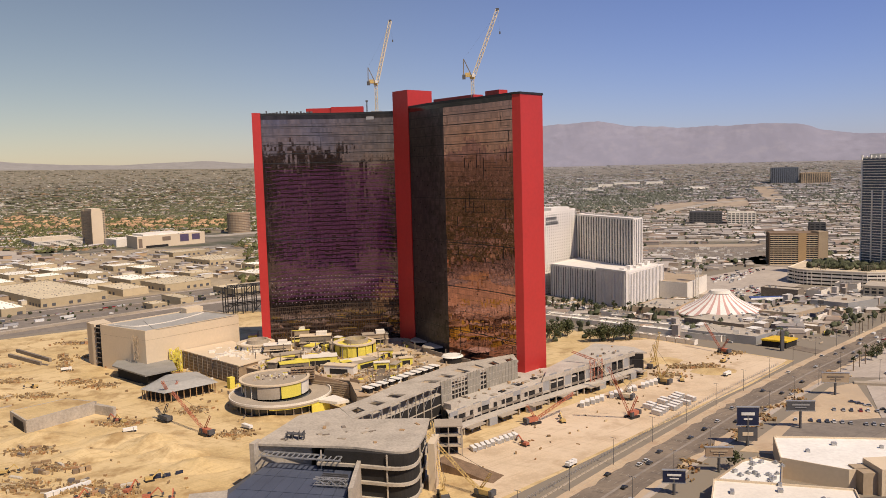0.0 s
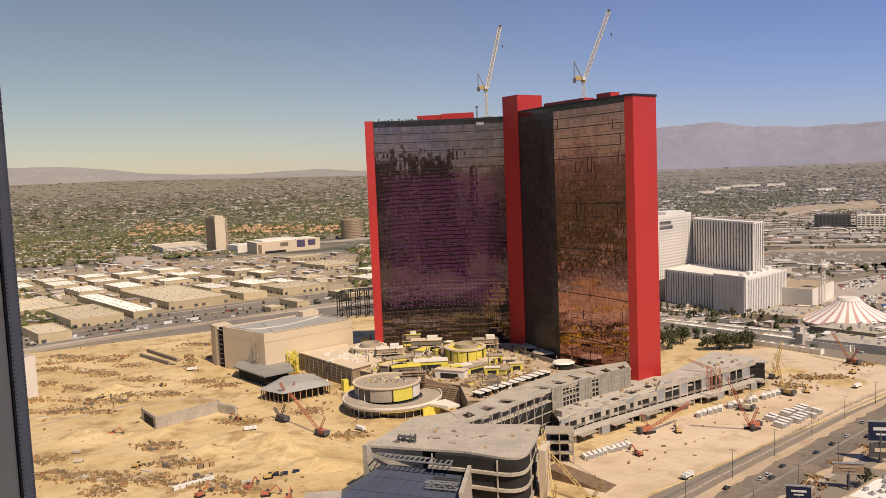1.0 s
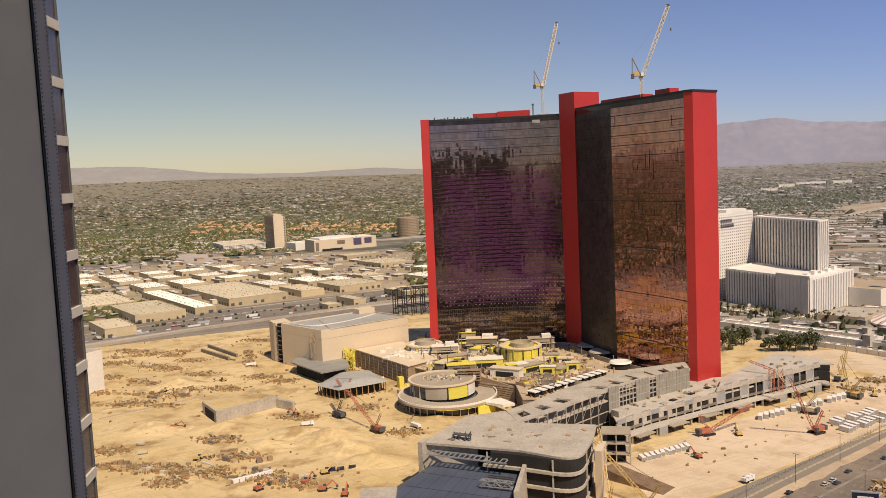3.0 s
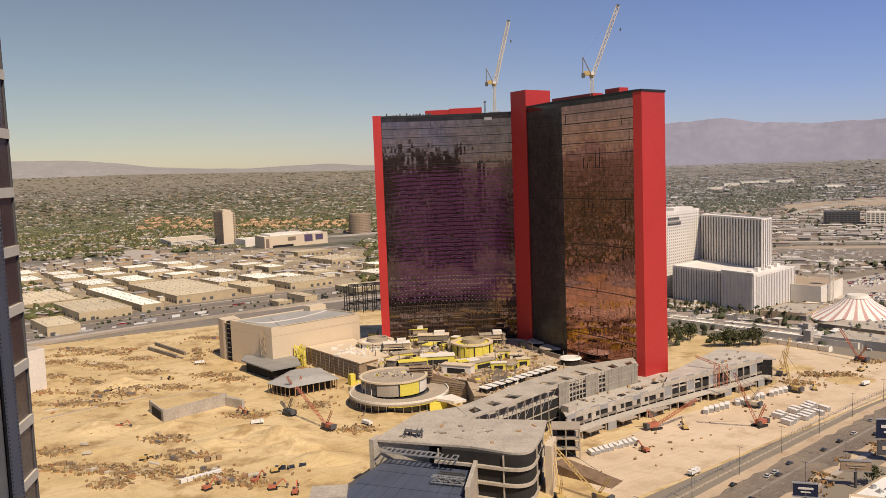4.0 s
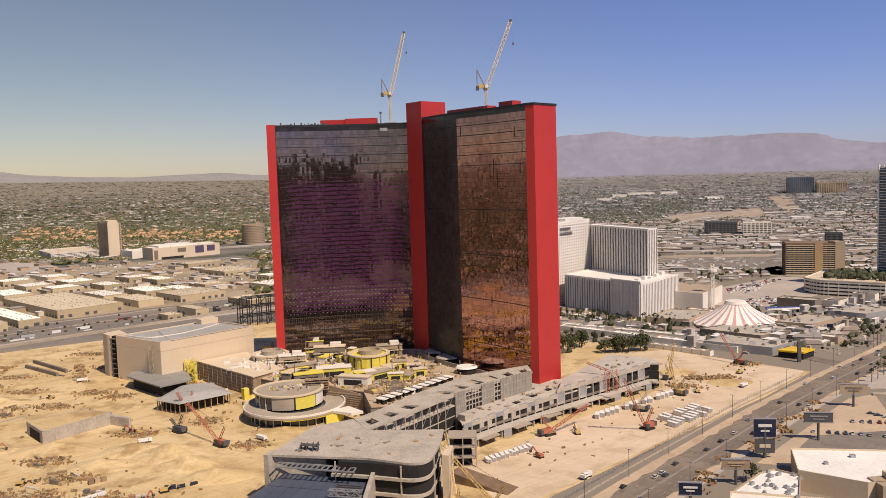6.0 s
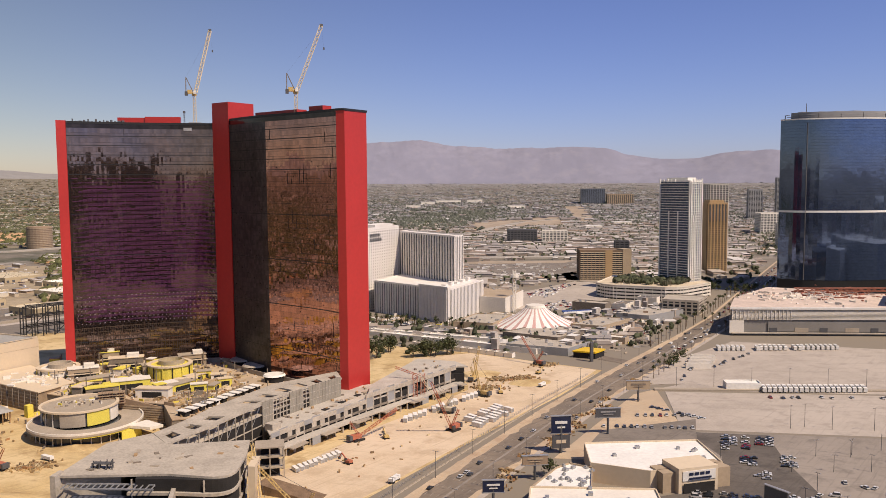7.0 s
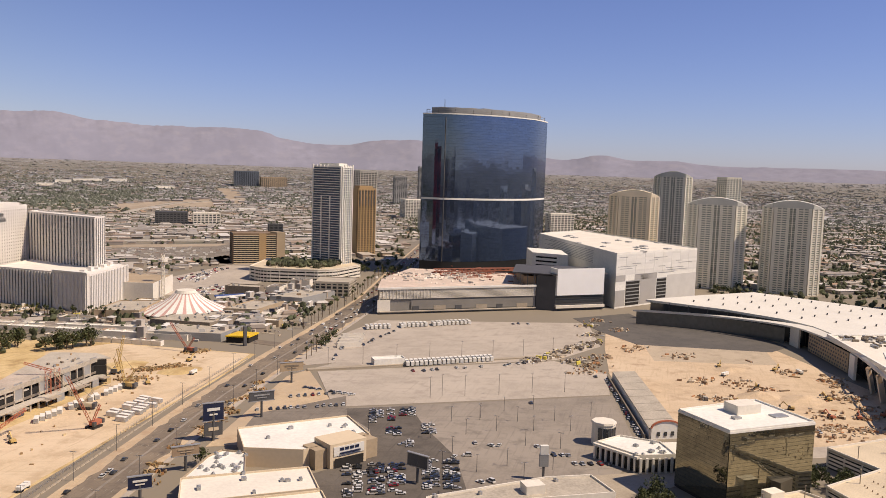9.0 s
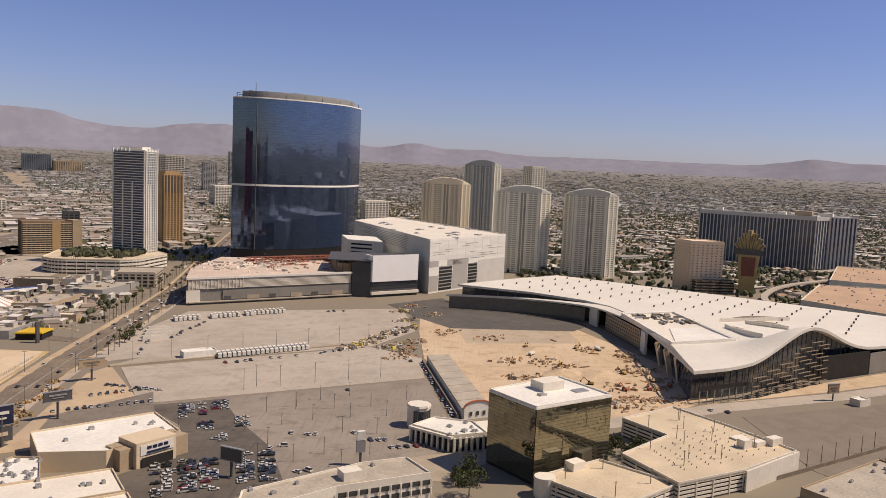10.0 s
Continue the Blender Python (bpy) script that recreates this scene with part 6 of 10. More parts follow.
part("gasket", local(MB().box(FX - 0.003, GY - 0.0005, -1.5, 0.010, 0.004, 2.7)), M_BLACK, w, "thin black gasket")
spacer = part("window_frame", local(MB().prism([(FX + 0.001, GY + 0.002), (FX + 0.009, GY + 0.0155), (FX - 0.04, GY + 0.0155), (FX - 0.04, GY + 0.002)], -1.5, 1.2)), M_SPACER, w, "pale metal edge spacer")
mb = MB()
for i in range(400):
    for k in (0.12, 0.9):
        mb.box(FX + 0.001 + 0.008 * k, GY + 0.002 + 0.0135 * k, -1.2 + i * 0.006, 0.0011, 0.0011, 0.0016)
part("perforations", local(mb), M_BLACK, spacer, "rows of tiny dark holes", "stuff")
part("window_sill", local(MB().box(1.2, GY + 0.02, -1.5, 4.4, 0.14, 0.4)), M_REVEAL, w)
part("window_head", local(MB().box(1.2, GY + 0.02, 1.0, 4.4, 0.14, 0.2)), M_REVEAL, w)
c = thing("curtain", "black curtain drawn to the side of the window", "curtain", tuple(WIN @ Vector((FX - 0.3, GY - 0.2, -1.5))))
mb = MB()
pts = [(FX + 0.004 - 0.09 * k, GY - 0.128 - 0.02 * (k % 2)) for k in range(10)]
mb.prism(pts + [(p[0], p[1] - 0.02) for p in reversed(pts)], -1.5, 1.2)
part("drape", local(mb), M_CURTAIN, c)

# own hotel tower: bronze slab with cream floor bands, open where the room is
M_HOTEL = glass("copper_hotel_glass", (0.12, 0.085, 0.07), 0.08, 0.6, 0.6)
M_BAND = mat("cream_floor_band", (0.62, 0.57, 0.47), 0.7, var=0.05, scale=0.3)
h = thing("own_hotel_tower", "curved copper glass hotel tower with cream floor bands", "skyscraper", tuple(WIN @ Vector((0, -8, -152))))
part("slab", local(MB().box(-11.5, -8, -152, 18, 17.4, 178)), M_HOTEL, h, "copper glass facade")
part("slab", local(MB().box(55, -8, -152, 103, 17.4, 178).box(30, -8, 26, 14, 14, 20).box(72, -8, 26, 9, 12, 15)), M_HOTEL, h, "copper glass facade")
part("slab", local(MB().box(0.5, -8, -152, 6, 17.4, 150.3)), M_HOTEL, h, "copper glass facade")
part("slab", local(MB().box(0.5, -8, 1.4, 6, 17.4, 24.6)), M_HOTEL, h, "copper glass facade")
part("slab", local(MB().box(0.5, -10.6, -1.7, 6, 12.2, 3.1)), M_VOID, h)
wing = [(-18.8, 10.4), (-27.8, 39.1), (-48, 33), (-40, 2)]
part("west_wing", MB().prism(wing, 0, 192), mat("brown_hotel_glass", (0.10, 0.075, 0.07), 0.25, 0.2, var=0.12, scale=0.06, fine=0.8, spec=0.6), h, "dusty brown facade glass")
for i in range(64):
    z = i * 2.95 + 0.99
    part("floor_band", MB().band((-27.8, 39.1), (-18.8, 10.4), z, z + 0.5, (0.955, 0.299), 0.12), M_BAND, h)
for i in range(10):
    p, q = lerp((-27.8, 39.1), (-18.8, 10.4), i / 10), lerp((-27.8, 39.1), (-18.8, 10.4), i / 10 + 0.004)
    part("mullion", MB().band(p, q, 0, 192, (0.955, 0.299), 0.08), M_DGREY, h)

# towers to the south, behind the camera, that the mirror glass shows
for x, y, w_, d_, hh in ((-260, -260, 60, 40, 190), (-120, -420, 50, 40, 170), (160, -300, 70, 40, 180), (420, -200, 80, 50, 120), (-420, -150, 60, 40, 110), (330, -520, 60, 60, 200)):
    slab_tower("south_hotel", "bronze glass hotel tower with brown floor bands", quad3((x - w_, y + d_), (x - w_, y), (x, y)), hh, 30, M_TAN, M_HOTEL, "southern hotels", bay=12, band=0.25, piers=False)

# ---- stores east of the boulevard ----
M_SIGNW = mat("white_sign_board", (0.7, 0.68, 0.64), 0.5, var=0.04)
M_SIGNB = mat("blue_sign_board", (0.016, 0.022, 0.055), 0.4, var=0.06)


def store(name, label, poly, h, wall, units, seed, roofm=None, group=""):
    c = (sum(p[0] for p in poly) / len(poly), sum(p[1] for p in poly) / len(poly), 0)
    t = thing(name, label, "shop", c, group)
    part("wall_block", MB().prism(poly, 0, h), wall, t)
    roof = part("roof", MB().prism(shrink(poly, 0.02), h, h + 0.15), roofm or M_WHITE, t, "white roof membrane" if roofm is None else "")
    for a, b in edges(ccw(poly)):
        part("parapet", MB().band(b, a, h, h + 1.0, None, 0.5), wall, t)
    if units:
        roof_units(roof, poly, h + 0.15, units, seed)
    return t


t = store("department_store", "big-box store with a white roof and brown stucco entrance", [(165, 414), (227, 405), (221, 369), (180, 365), (156, 383)], 9, M_BEIGE, 6, 3)
part("entrance_block", MB().prism([(183, 372), (219, 374), (221, 362), (184, 360)], 0, 10), M_TAN, t, "tan stucco entrance block")
part("entrance_tower", MB().prism([(190, 373), (211, 374.5), (212.5, 359), (191, 357.5)], 0, 12.5), M_BEIGE, t, "taller beige stucco entrance tower")
part("sign_board", MB().band((193.0, 357.6), (211.0, 358.8), 6.2, 11.0, None, 0.3), M_SIGNW, t, "white store sign board")
for i in range(4):
    a = 196.5 + i * 3.0
    part("sign_bar", MB().band((a, 357.5 + (a - 193) * 0.067), (a + 2.2, 357.5 + (a - 190.8) * 0.067), 8.9, 10.2, None, 0.5), M_SIGNB, t, "blue sign bar")
part("sign_bar", MB().band((196.5, 357.4), (208.5, 358.3), 7.0, 7.8, None, 0.5), M_SIGNB, t, "blue sign bar")
part("door_opening", MB().band((193.5, 357.2), (210.5, 358.5), 0.2, 5.0, None, 0.3), M_VOID, t, "dark entrance opening")
store("side_shop", "low white roofed shop with many roof units", [(148, 391), (139, 386), (119, 364), (146, 356), (157, 382)], 7, M_TAN, 16, 5)
store("side_shop", "long low beige shop roof", [(118, 363), (174, 347), (166, 320), (108, 336)], 7.5, M_BEIGE, 8, 6, M_CREAM)
store("side_shop", "beige shop wing with a pale flat roof", [(108, 334), (166, 318), (158, 290), (92, 305)], 7.5, M_BEIGE, 7, 9, M_CREAM)


def billboard(x, y, w, h, z, a, label, colors, pole=0.7, double=False):
    t = thing("billboard", label, "billboard", (x, y, 0), "billboards")
    part("pole", MB().cone(x, y, 0.2, z + h * 0.5, pole, pole, 12), M_DGREY, t)
    panel = part("panel", MB().box(x, y, z, w, 1.2, h, a), colors[0], t, "advertising panel")
    ux, uy = math.cos(a), math.sin(a)
    for zz in (z - 0.4, z + h):
        part("frame_rail", MB().box(x, y, zz, w + 0.8, 1.6, 0.4, a), M_STEEL, t)
    for k, (ww, zz, hh) in enumerate(((0.62, 0.56, 0.16), (0.4, 0.3, 0.09))):
        part("text_bar", MB().box(x + uy * 0.7, y - ux * 0.7, z + h * zz, w * ww, 0.3, h * hh, a), colors[1], panel, "plain pale lettering bar")
    if double:
        part("lower_panel", MB().box(x, y, z - h * 0.9, w * 0.9, 1.2, h * 0.75, a), M_DGREY, t, "brown lower panel")
        part("lower_bar", MB().box(x + uy * 0.7, y - ux * 0.7, z - h * 0.6, w * 0.5, 0.3, h * 0.2, a), M_BEIGE, t)


billboard(157, 428, 11, 9.5, 11.5, -0.1, "tall pole sign with a dark blue and a brown panel", (M_SIGNB, M_SIGNW), 0.9, True)
billboard(196, 454, 15, 5.2, 10.5, -0.12, "wide dark billboard on one steel pole", (M_DGREY, M_STEEL))
billboard(245, 517, 16, 6.0, 8.5, -0.2, "weathered brown billboard on one steel pole", (M_TAN, M_CONCD))
billboard(101, 366, 10, 5.5, 6, -0.15, "dark blue shop sign on a pole", (M_SIGNB, M_SIGNW))
billboard(130, 392, 13, 4.5, 8, -0.1, "brown billboard above the shop roofs", (M_STORE, M_TAN))
billboard(219, 321, 12, 6, 8, 1.9, "dark billboard beside the parked cars", (M_DGREY, M_STEEL))
billboard(598, 168, 9, 6, 6, -0.5, "dark square billboard beside the sandy verge", (M_STORE, M_CONCD), 0.5)
t = thing("pylon_sign", "white pylon sign with a grey lower panel", "sign", (274, 292, 0))
part("post", MB().box(274, 292, 0.2, 1.0, 1.0, 14, -0.5), M_DGREY, t)
part("panel", MB().box(274, 292, 7, 4.5, 1.6, 6, -0.5), M_GREY, t)
part("top", MB().box(274, 292, 13.2, 4.0, 1.8, 4.5, -0.5), M_WHITE, t, "white sign head")

# mirror-glass office, salon, long ramp building, motel, garages
M_GOLD = glass("gold_mirror_glass", (0.27, 0.255, 0.19), 0.04, 0.6, 0.88, var=0.1, scale=0.05, island=0.09)
t = thing("glass_office", "square gold mirror-glass office block with a white roof", "office", (345, 230, 0))
gp = ccw([(325, 253), (318, 219), (366, 207), (375, 245)])
part("body", MB().prism(gp, 0, 37), M_BLACK, t)
for a, b in edges(gp):
    ln = math.dist(a, b)
    line = [lerp(a, b, k / round(ln / 1.6)) for k in range(round(ln / 1.6) + 1)]
    curtain("mirror_glass", line, 1.5, 37, 20, t, M_GOLD, 70, 0.008)
part("roof", MB().prism(shrink(gp, -0.012), 37, 38), M_WHITE, t, "white roof membrane")
for a, b in edges(gp):
    part("parapet", MB().band(b, a, 38, 38.8, None, 0.5), M_WHITE, t)
part("plant_room", MB().box(351, 236, 38, 14, 10, 4.5, -0.25), M_CREAM, t)
part("roof_hatch", MB().box(338, 230, 38, 4, 3, 1.0, -0.25), M_STEEL, t)
part("roof_hatch", MB().box(360, 222, 38, 8, 5, 0.6, -0.25), M_STEEL, t)
part("porch", MB().prism([(342.2, 213.8), (342.8, 207.8), (353.6, 208.6), (354.9, 215.2)], 0, 13), mat("dark_bronze_cladding", (0.10, 0.085, 0.06), 0.4, var=0.1, scale=0.2), t, "dark bronze lift tower")
part("base_terrace", MB().prism([(318, 219), (314, 205), (350, 196), (354, 210)], 0, 4), M_DGREY, t)
t = store("white_clubhouse", "white arcaded low building with a flat roof", [(321, 302), (324, 275), (342, 266), (351, 284), (340, 303)], 8, M_CREAM, 8, 11)
for i in range(7):
    p = lerp((324, 275), (342, 266), i / 6)
    part("arcade_pier", MB().box(p[0] - 1.2, p[1] - 2.2, 0, 1.2, 1.2, 8, -0.45), M_CREAM, t)
# black strips painted as the shade inside the arcades
part("arcade_shade", MB().prism([(322.6, 276), (341.5, 266.4), (341, 265.4), (322, 275)], 0.3, 6.5), M_VOID, t)
part("side_arcade_shade", MB().prism([(320.4, 300), (323.2, 277), (322.2, 277), (319.4, 300)], 0.3, 6.2), M_VOID, t, "shaded arcade along the car park")
for i in range(8):
    p = lerp((319.6, 301), (322.6, 276), i / 7)
    part("arcade_pier", MB().box(p[0] - 0.6, p[1], 0, 1.1, 1.1, 7.6, -0.1), M_CREAM, t)
part("arcade_roof", MB().prism([(318.6, 302.5), (322, 274.6), (325, 275), (321.6, 303)], 7.0, 8.2), M_CREAM, t)
part("annex", MB().prism([(342, 266), (351, 284), (368, 276), (360, 260)], 0, 8.3), M_CREAM, t)
t = thing("round_stair_tower", "white eight-sided corner tower with glass bays", "tower", (341, 316, 0))
part("drum", MB().cone(341, 316, 0, 12, 6.6, 6.6, 8), M_CREAM, t)
part("crown", MB().cone(341, 316, 12, 13.2, 7.1, 6.8, 8), M_CREAM, t)
for i in range(5):
    a = 3.6 + i * 0.42
    part("glass_bay", MB().box(341 + math.cos(a) * 6.4, 316 + math.sin(a) * 6.4, 2, 0.6, 2.2, 8.4, a), M_DGLASS, t)
t = thing("ramp_building", "long low sloping building with a barrel entrance", "building", (420, 360, 0))
rb = [(453, 414), (469, 407), (388, 301), (370, 308)]
part("wall_block", MB().prism(rb, 0, 5.5), M_CREAM, t)
for k in range(8):
    a0, a1, b0, b1 = lerp(rb[3], rb[0], k / 8), lerp(rb[3], rb[0], (k + 0.96) / 8), lerp(rb[2], rb[1], k / 8), lerp(rb[2], rb[1], (k + 0.96) / 8)
    part("roof_panel", MB().prism([a0, b0, b1, a1], 5.5, 6.3), M_CONC, t)
mb = MB()
prof = [(-9, 0)] + [(-9 * math.cos(math.pi * k / 10), 6.5 + 4.0 * math.sin(math.pi * k / 10)) for k in range(11)] + [(9, 0)]
for d in (0, 1.6):
    mb.v += [(379 + 0.93 * u - 0.36 * d, 304.5 - 0.36 * u - 0.93 * d, z) for u, z in prof]
m_ = len(prof)
mb.f += [tuple(range(m_ - 1, -1, -1)), tuple(range(m_, 2 * m_))] + [(i, (i + 1) % m_, m_ + (i + 1) % m_, m_ + i) for i in range(m_)]
part("gable", mb, M_WHITE, t, "white rounded entrance gable")
mb = MB()
for k in range(10):
    u0, u1 = -9.3 * math.cos(math.pi * k / 10), -9.3 * math.cos(math.pi * (k + 1) / 10)
    z0, z1 = 6.7 + 4.2 * math.sin(math.pi * k / 10), 6.7 + 4.2 * math.sin(math.pi * (k + 1) / 10)
    mb.beam((379 + 0.93 * u0 - 0.6, 304.5 - 0.36 * u0 - 1.5, z0), (379 + 0.93 * u1 - 0.6, 304.5 - 0.36 * u1 - 1.5, z1), 0.9, 0.9)
part("gable_trim", mb, M_CRANER, t, "red brown arched trim")
for u in (-4.5, 0, 4.5):
    part("gable_window", MB().box(379 + 0.93 * u - 0.66, 304.5 - 0.36 * u - 1.7, 2.0, 1.6, 0.4, 2.4, -0.37), M_DGLASS, t)
for a, b in (((451, 416), (367, 308)), ((472, 408), (391, 300))):
    solo("perimeter_wall", MB().band(a, b, 0, 3.0, None, 0.8), M_CONCD, "dark wall along the ramp building", "wall", group="perimeter walls")
t = store("motel", "white two storey motel with balcony rows", [(196, 280), (255, 271), (276, 262), (270, 241), (228, 257), (180, 262)], 11.5, M_CREAM, 6, 14, M_CONC)
for z in (3.0, 7.0):
    for i in range(9):
        part("window", MB().band(lerp((228, 257), (270, 241), (i + 0.08) / 9), lerp((228, 257), (270, 241), (i + 0.92) / 9), z, z + 2.2, None, 0.25), M_DGLASS, t)
    for i in range(10):
        p = lerp((228, 257), (270, 241), i / 9)
        part("balcony_post", MB().box(p[0] - 0.3, p[1] - 0.8, z - 0.6, 0.5, 0.5, 3.4, -0.36), M_WHITE, t)
part("roof_block", MB().box(240, 262, 11.5, 9, 7, 4, -0.3), M_CREAM, t)


def garage(name, label, poly, h, levels, seed):
    c = (sum(p[0] for p in poly) / len(poly), sum(p[1] for p in poly) / len(poly), 0)
    t = thing(name, label, "garage", c, "parking garages")
    # near-black block under the deck, coloured as the shade of its levels
    part("dark_floor", MB().prism(shrink(poly, 0.03), 0, h - 0.6), M_VOID, t, "unlit parking floors")
    part("top_deck", MB().prism(poly, h - 0.8, h), M_DECK, t, "sunlit beige roof deck")
    for a, b in edges(ccw(poly)):
        for k in range(levels):
            z = h * (k + 1) / levels
            part("parapet_band", MB().band(b, a, z - 0.58 * h / levels, z + (1.0 if k == levels - 1 else 0.0), None, 0.4), M_CREAM, t)
        columns(t, [a, b], 11.0, 0, h - 0.8, 0.6, M_CREAM)
    for i in range(len(poly)):
        p = shrink(poly, 0.4)[i]
        part("deck_lamp", MB().box(p[0], p[1], h, 0.3, 0.3, 7).box(p[0], p[1], h + 7, 1.6, 0.4, 0.2), M_CONCD, t)
    return t


g1 = garage("parking_garage", "cream multi-storey parking garage with open sides", [(417, 228), (462, 219), (453, 181), (439, 138), (389, 146), (349, 160), (364, 198), (409, 196)], 10, 5, 1)
for x_, y_, sx_, sy_, h_ in ((424, 160, 6, 5, 4.5), (433, 156, 7, 4, 2.5), (441, 151, 8, 5, 4), (436, 168, 9, 5, 1.0)):
    part("stair_house", MB().box(x_, y_, 10, sx_, sy_, h_, -0.3), M_CREAM, g1)
part("kerb_wall", MB().band((421, 163), (445, 148), 10, 11.2, None, 0.5), M_CREAM, g1)
r = random.Random(19)
mb = MB()
for i in range(9):
    for j in range(9):
        p = lerp(lerp((368, 166), (432, 146), i / 8), lerp((382, 190), (452, 186), i / 8), j / 8)
        mb.box(p[0] + r.uniform(-1, 1), p[1] + r.uniform(-1, 1), 10, 0.4, 0.4, 0.8)
part("deck_bollard", mb, M_STORE, g1, "small brown deck bollards", "stuff")
for x_, y_ in ((384, 172), (402, 166), (420, 176), (440, 205), (404, 184), (428, 196)):
    part("deck_lamp", MB().box(x_, y_, 10, 0.25, 0.25, 7).box(x_, y_, 17, 1.6, 0.4, 0.2), M_CONCD, g1)
part("end_wall", MB().prism([(438.5, 137.5), (389, 145), (388.5, 144), (438.5, 136.5)], 0, 10.6), M_CREAM, g1)
g2 = garage("parking_garage", "low cream parking garage with a stair tower", [(311, 212), (353, 204), (353.5, 162), (309, 167)], 8, 4, 2)
part("stair_tower", MB().box(334, 206, 0, 8, 6, 12, -0.2), M_CREAM, g2)
part("round_corner", MB().cone(312, 208, 0, 9.5, 5, 5, 20), M_CREAM, g2)

# ---- blue tower's podium, screen and white garage ----
M_GREY2 = mat("mid_grey_panel", (0.24, 0.225, 0.205), 0.7, var=0.1, scale=0.06)
M_PINKR = mat("pink_roof_board", (0.62, 0.50, 0.42), 0.85, var=0.14, scale=0.06, fine=0.5)
M_RUST = mat("rust_primer_steel", (0.34, 0.13, 0.085), 0.7, var=0.15, island=0.25)
t = thing("podium_hall", "long low podium with white louvre bands, unfinished roof", "building", (530, 740, 0))
pp = ccw([(435, 720), (607, 671), (650, 770), (560, 850), (476, 780)])
part("wall_block", MB().prism(shrink(pp, 0.01), 0, 25.5), M_GREY2, t)
part("roof", MB().prism(shrink(pp, 0.0), 25.5, 26.4), M_PINKR, t, "pale pinkish unfinished roof deck")
part("fascia", MB().band((435, 720), (607, 671), 25.4, 27.4, None, 1.6), M_WHITE, t, "bright white roof fascia")
for k in range(9):
    part("louvre", MB().band((437, 719.4), (606, 671.2), 15.5 + k * 1.15, 16.2 + k * 1.15, None, 0.6), M_CREAM, t, "white louvre blade")
for k in range(16):
    p = lerp((437, 719.4), (490, 704.3), k / 15)
    part("louvre_post", MB().box(p[0], p[1] - 0.8, 15, 0.5, 0.5, 11, -0.28), M_CREAM, t)
part("plain_wall", MB().band((470, 709.9), (606, 671.2), 4, 13.5, None, 0.4), M_GREY2, t, "plain grey wall")
for k in range(6):
    part("glass_panel", MB().band(lerp((470, 709.9), (606, 671.2), k / 6 + 0.01), lerp((470, 709.9), (606, 671.2), k / 6 + (0.1 if k % 2 else 0.06)), 3.4, 7.5, None, 0.7), M_WALK if k % 2 else M_DGREY, t)
part("canopy", MB().band((437, 719.4), (606, 671.2), 2.0, 3.0, None, 3.0), M_CONC, t, "concrete canopy")
part("corner_panel", MB().band((435, 720), (448, 716.3), 2, 14.5, None, 1.0), M_CREAM, t, "pale corner wall")
heap("roof_materials", "pale pinkish wrapped building material on the podium roof", 560, 770, 26.4, 70, 45, 200, 71, M_CREAM, smax=9, hmax=2.2)
heap("roof_materials", "red brown steel and boards on the podium roof", 600, 780, 26.4, 60, 40, 120, 72, M_RUST, smin=0.5, smax=14, hmax=1.6)
for k in range(3):
    solo("roof_girder", lattice(MB(), (560 + k * 30, 800 - k * 8, 30), (625 + k * 28, 770 - k * 6, 31), 3.0, 10, 0.6), M_RUST, "long rust red steel girder on the podium roof", "girder", group="roof girders")
t = thing("screen_building", "grey building corner carrying a large blank white screen", "building", (650, 670, 0))
sp = ccw([(607, 671), (620, 655), (679, 640), (700, 690), (640, 740)])
part("wall_block", MB().prism(sp, 0, 38), M_DGREY, t)
part("screen", MB().band((621, 654.2), (678, 640), 17, 46, None, 1.5), mat("blank_screen_white", (0.90, 0.90, 0.90), 0.5, var=0.02, scale=0.1), t, "blank white screen panel")
part("screen_return", MB().prism([(620, 655.3), (621.5, 652.8), (625, 665), (623, 667)], 17, 46), M_WHITE, t)
part("frame_top", MB().prism([(588, 690), (620, 653), (682, 638), (702, 690), (640, 745)], 39, 40.2), M_DGREY, t, "thin dark roof canopy")
for i in range(7):
    p = lerp((590, 689), (619, 655), i / 6)
    part("frame_post", MB().box(p[0], p[1], 26, 1.0, 1.0, 13, 0.8), M_DGREY, t)
part("brown_wall", MB().prism([(600, 684), (618, 661), (640, 700), (620, 720)], 20, 36), M_STORE, t, "brown unfinished wall")
part("ground_band", MB().band((620, 654.2), (679, 639.4), 3, 6, None, 2.5), M_CREAM, t)
for z in (9, 13):
    part("glass_band", MB().band((620, 654.6), (679, 639.8), z, z + 2.4, None, 0.3), M_DGLASS, t)
M_GREY3 = mat("dull_grey_panel", (0.42, 0.40, 0.38), 0.6, var=0.05, scale=0.1)
M_GREY4 = mat("light_grey_panel", (0.60, 0.58, 0.55), 0.6, var=0.05, scale=0.1)
M_PANELW = mat("white_wall_panel", (0.74, 0.72, 0.68), 0.55, var=0.03, scale=0.1, objrand=0.06)
t = thing("white_garage", "huge white panelled garage with thin dark slots", "garage", (800, 760, 0))
wp = ccw([(693, 636), (846, 646), (906, 907), (797, 880)])
part("wall_block", MB().prism(wp, 0, 61), M_WHITE, t, "white metal panels")
part("roof", MB().prism(shrink(wp, 0.015), 61, 61.6), M_CREAM, t)
for a, b in edges(wp):
    part("parapet", MB().band(b, a, 61, 62.6, None, 0.8), M_WHITE, t)
r = random.Random(5)
for i in range(15):
    k = r.uniform(0.02, 0.8)
    w_ = r.uniform(0.06, 0.24)
    z = 36 + (i % 9) * 2.6
    part("slot", MB().band(lerp((693, 636), (846, 646), k), lerp((693, 636), (846, 646), min(1, k + w_)), z, z + 0.6, None, 0.25), M_GREY, t, "thin dark slot")
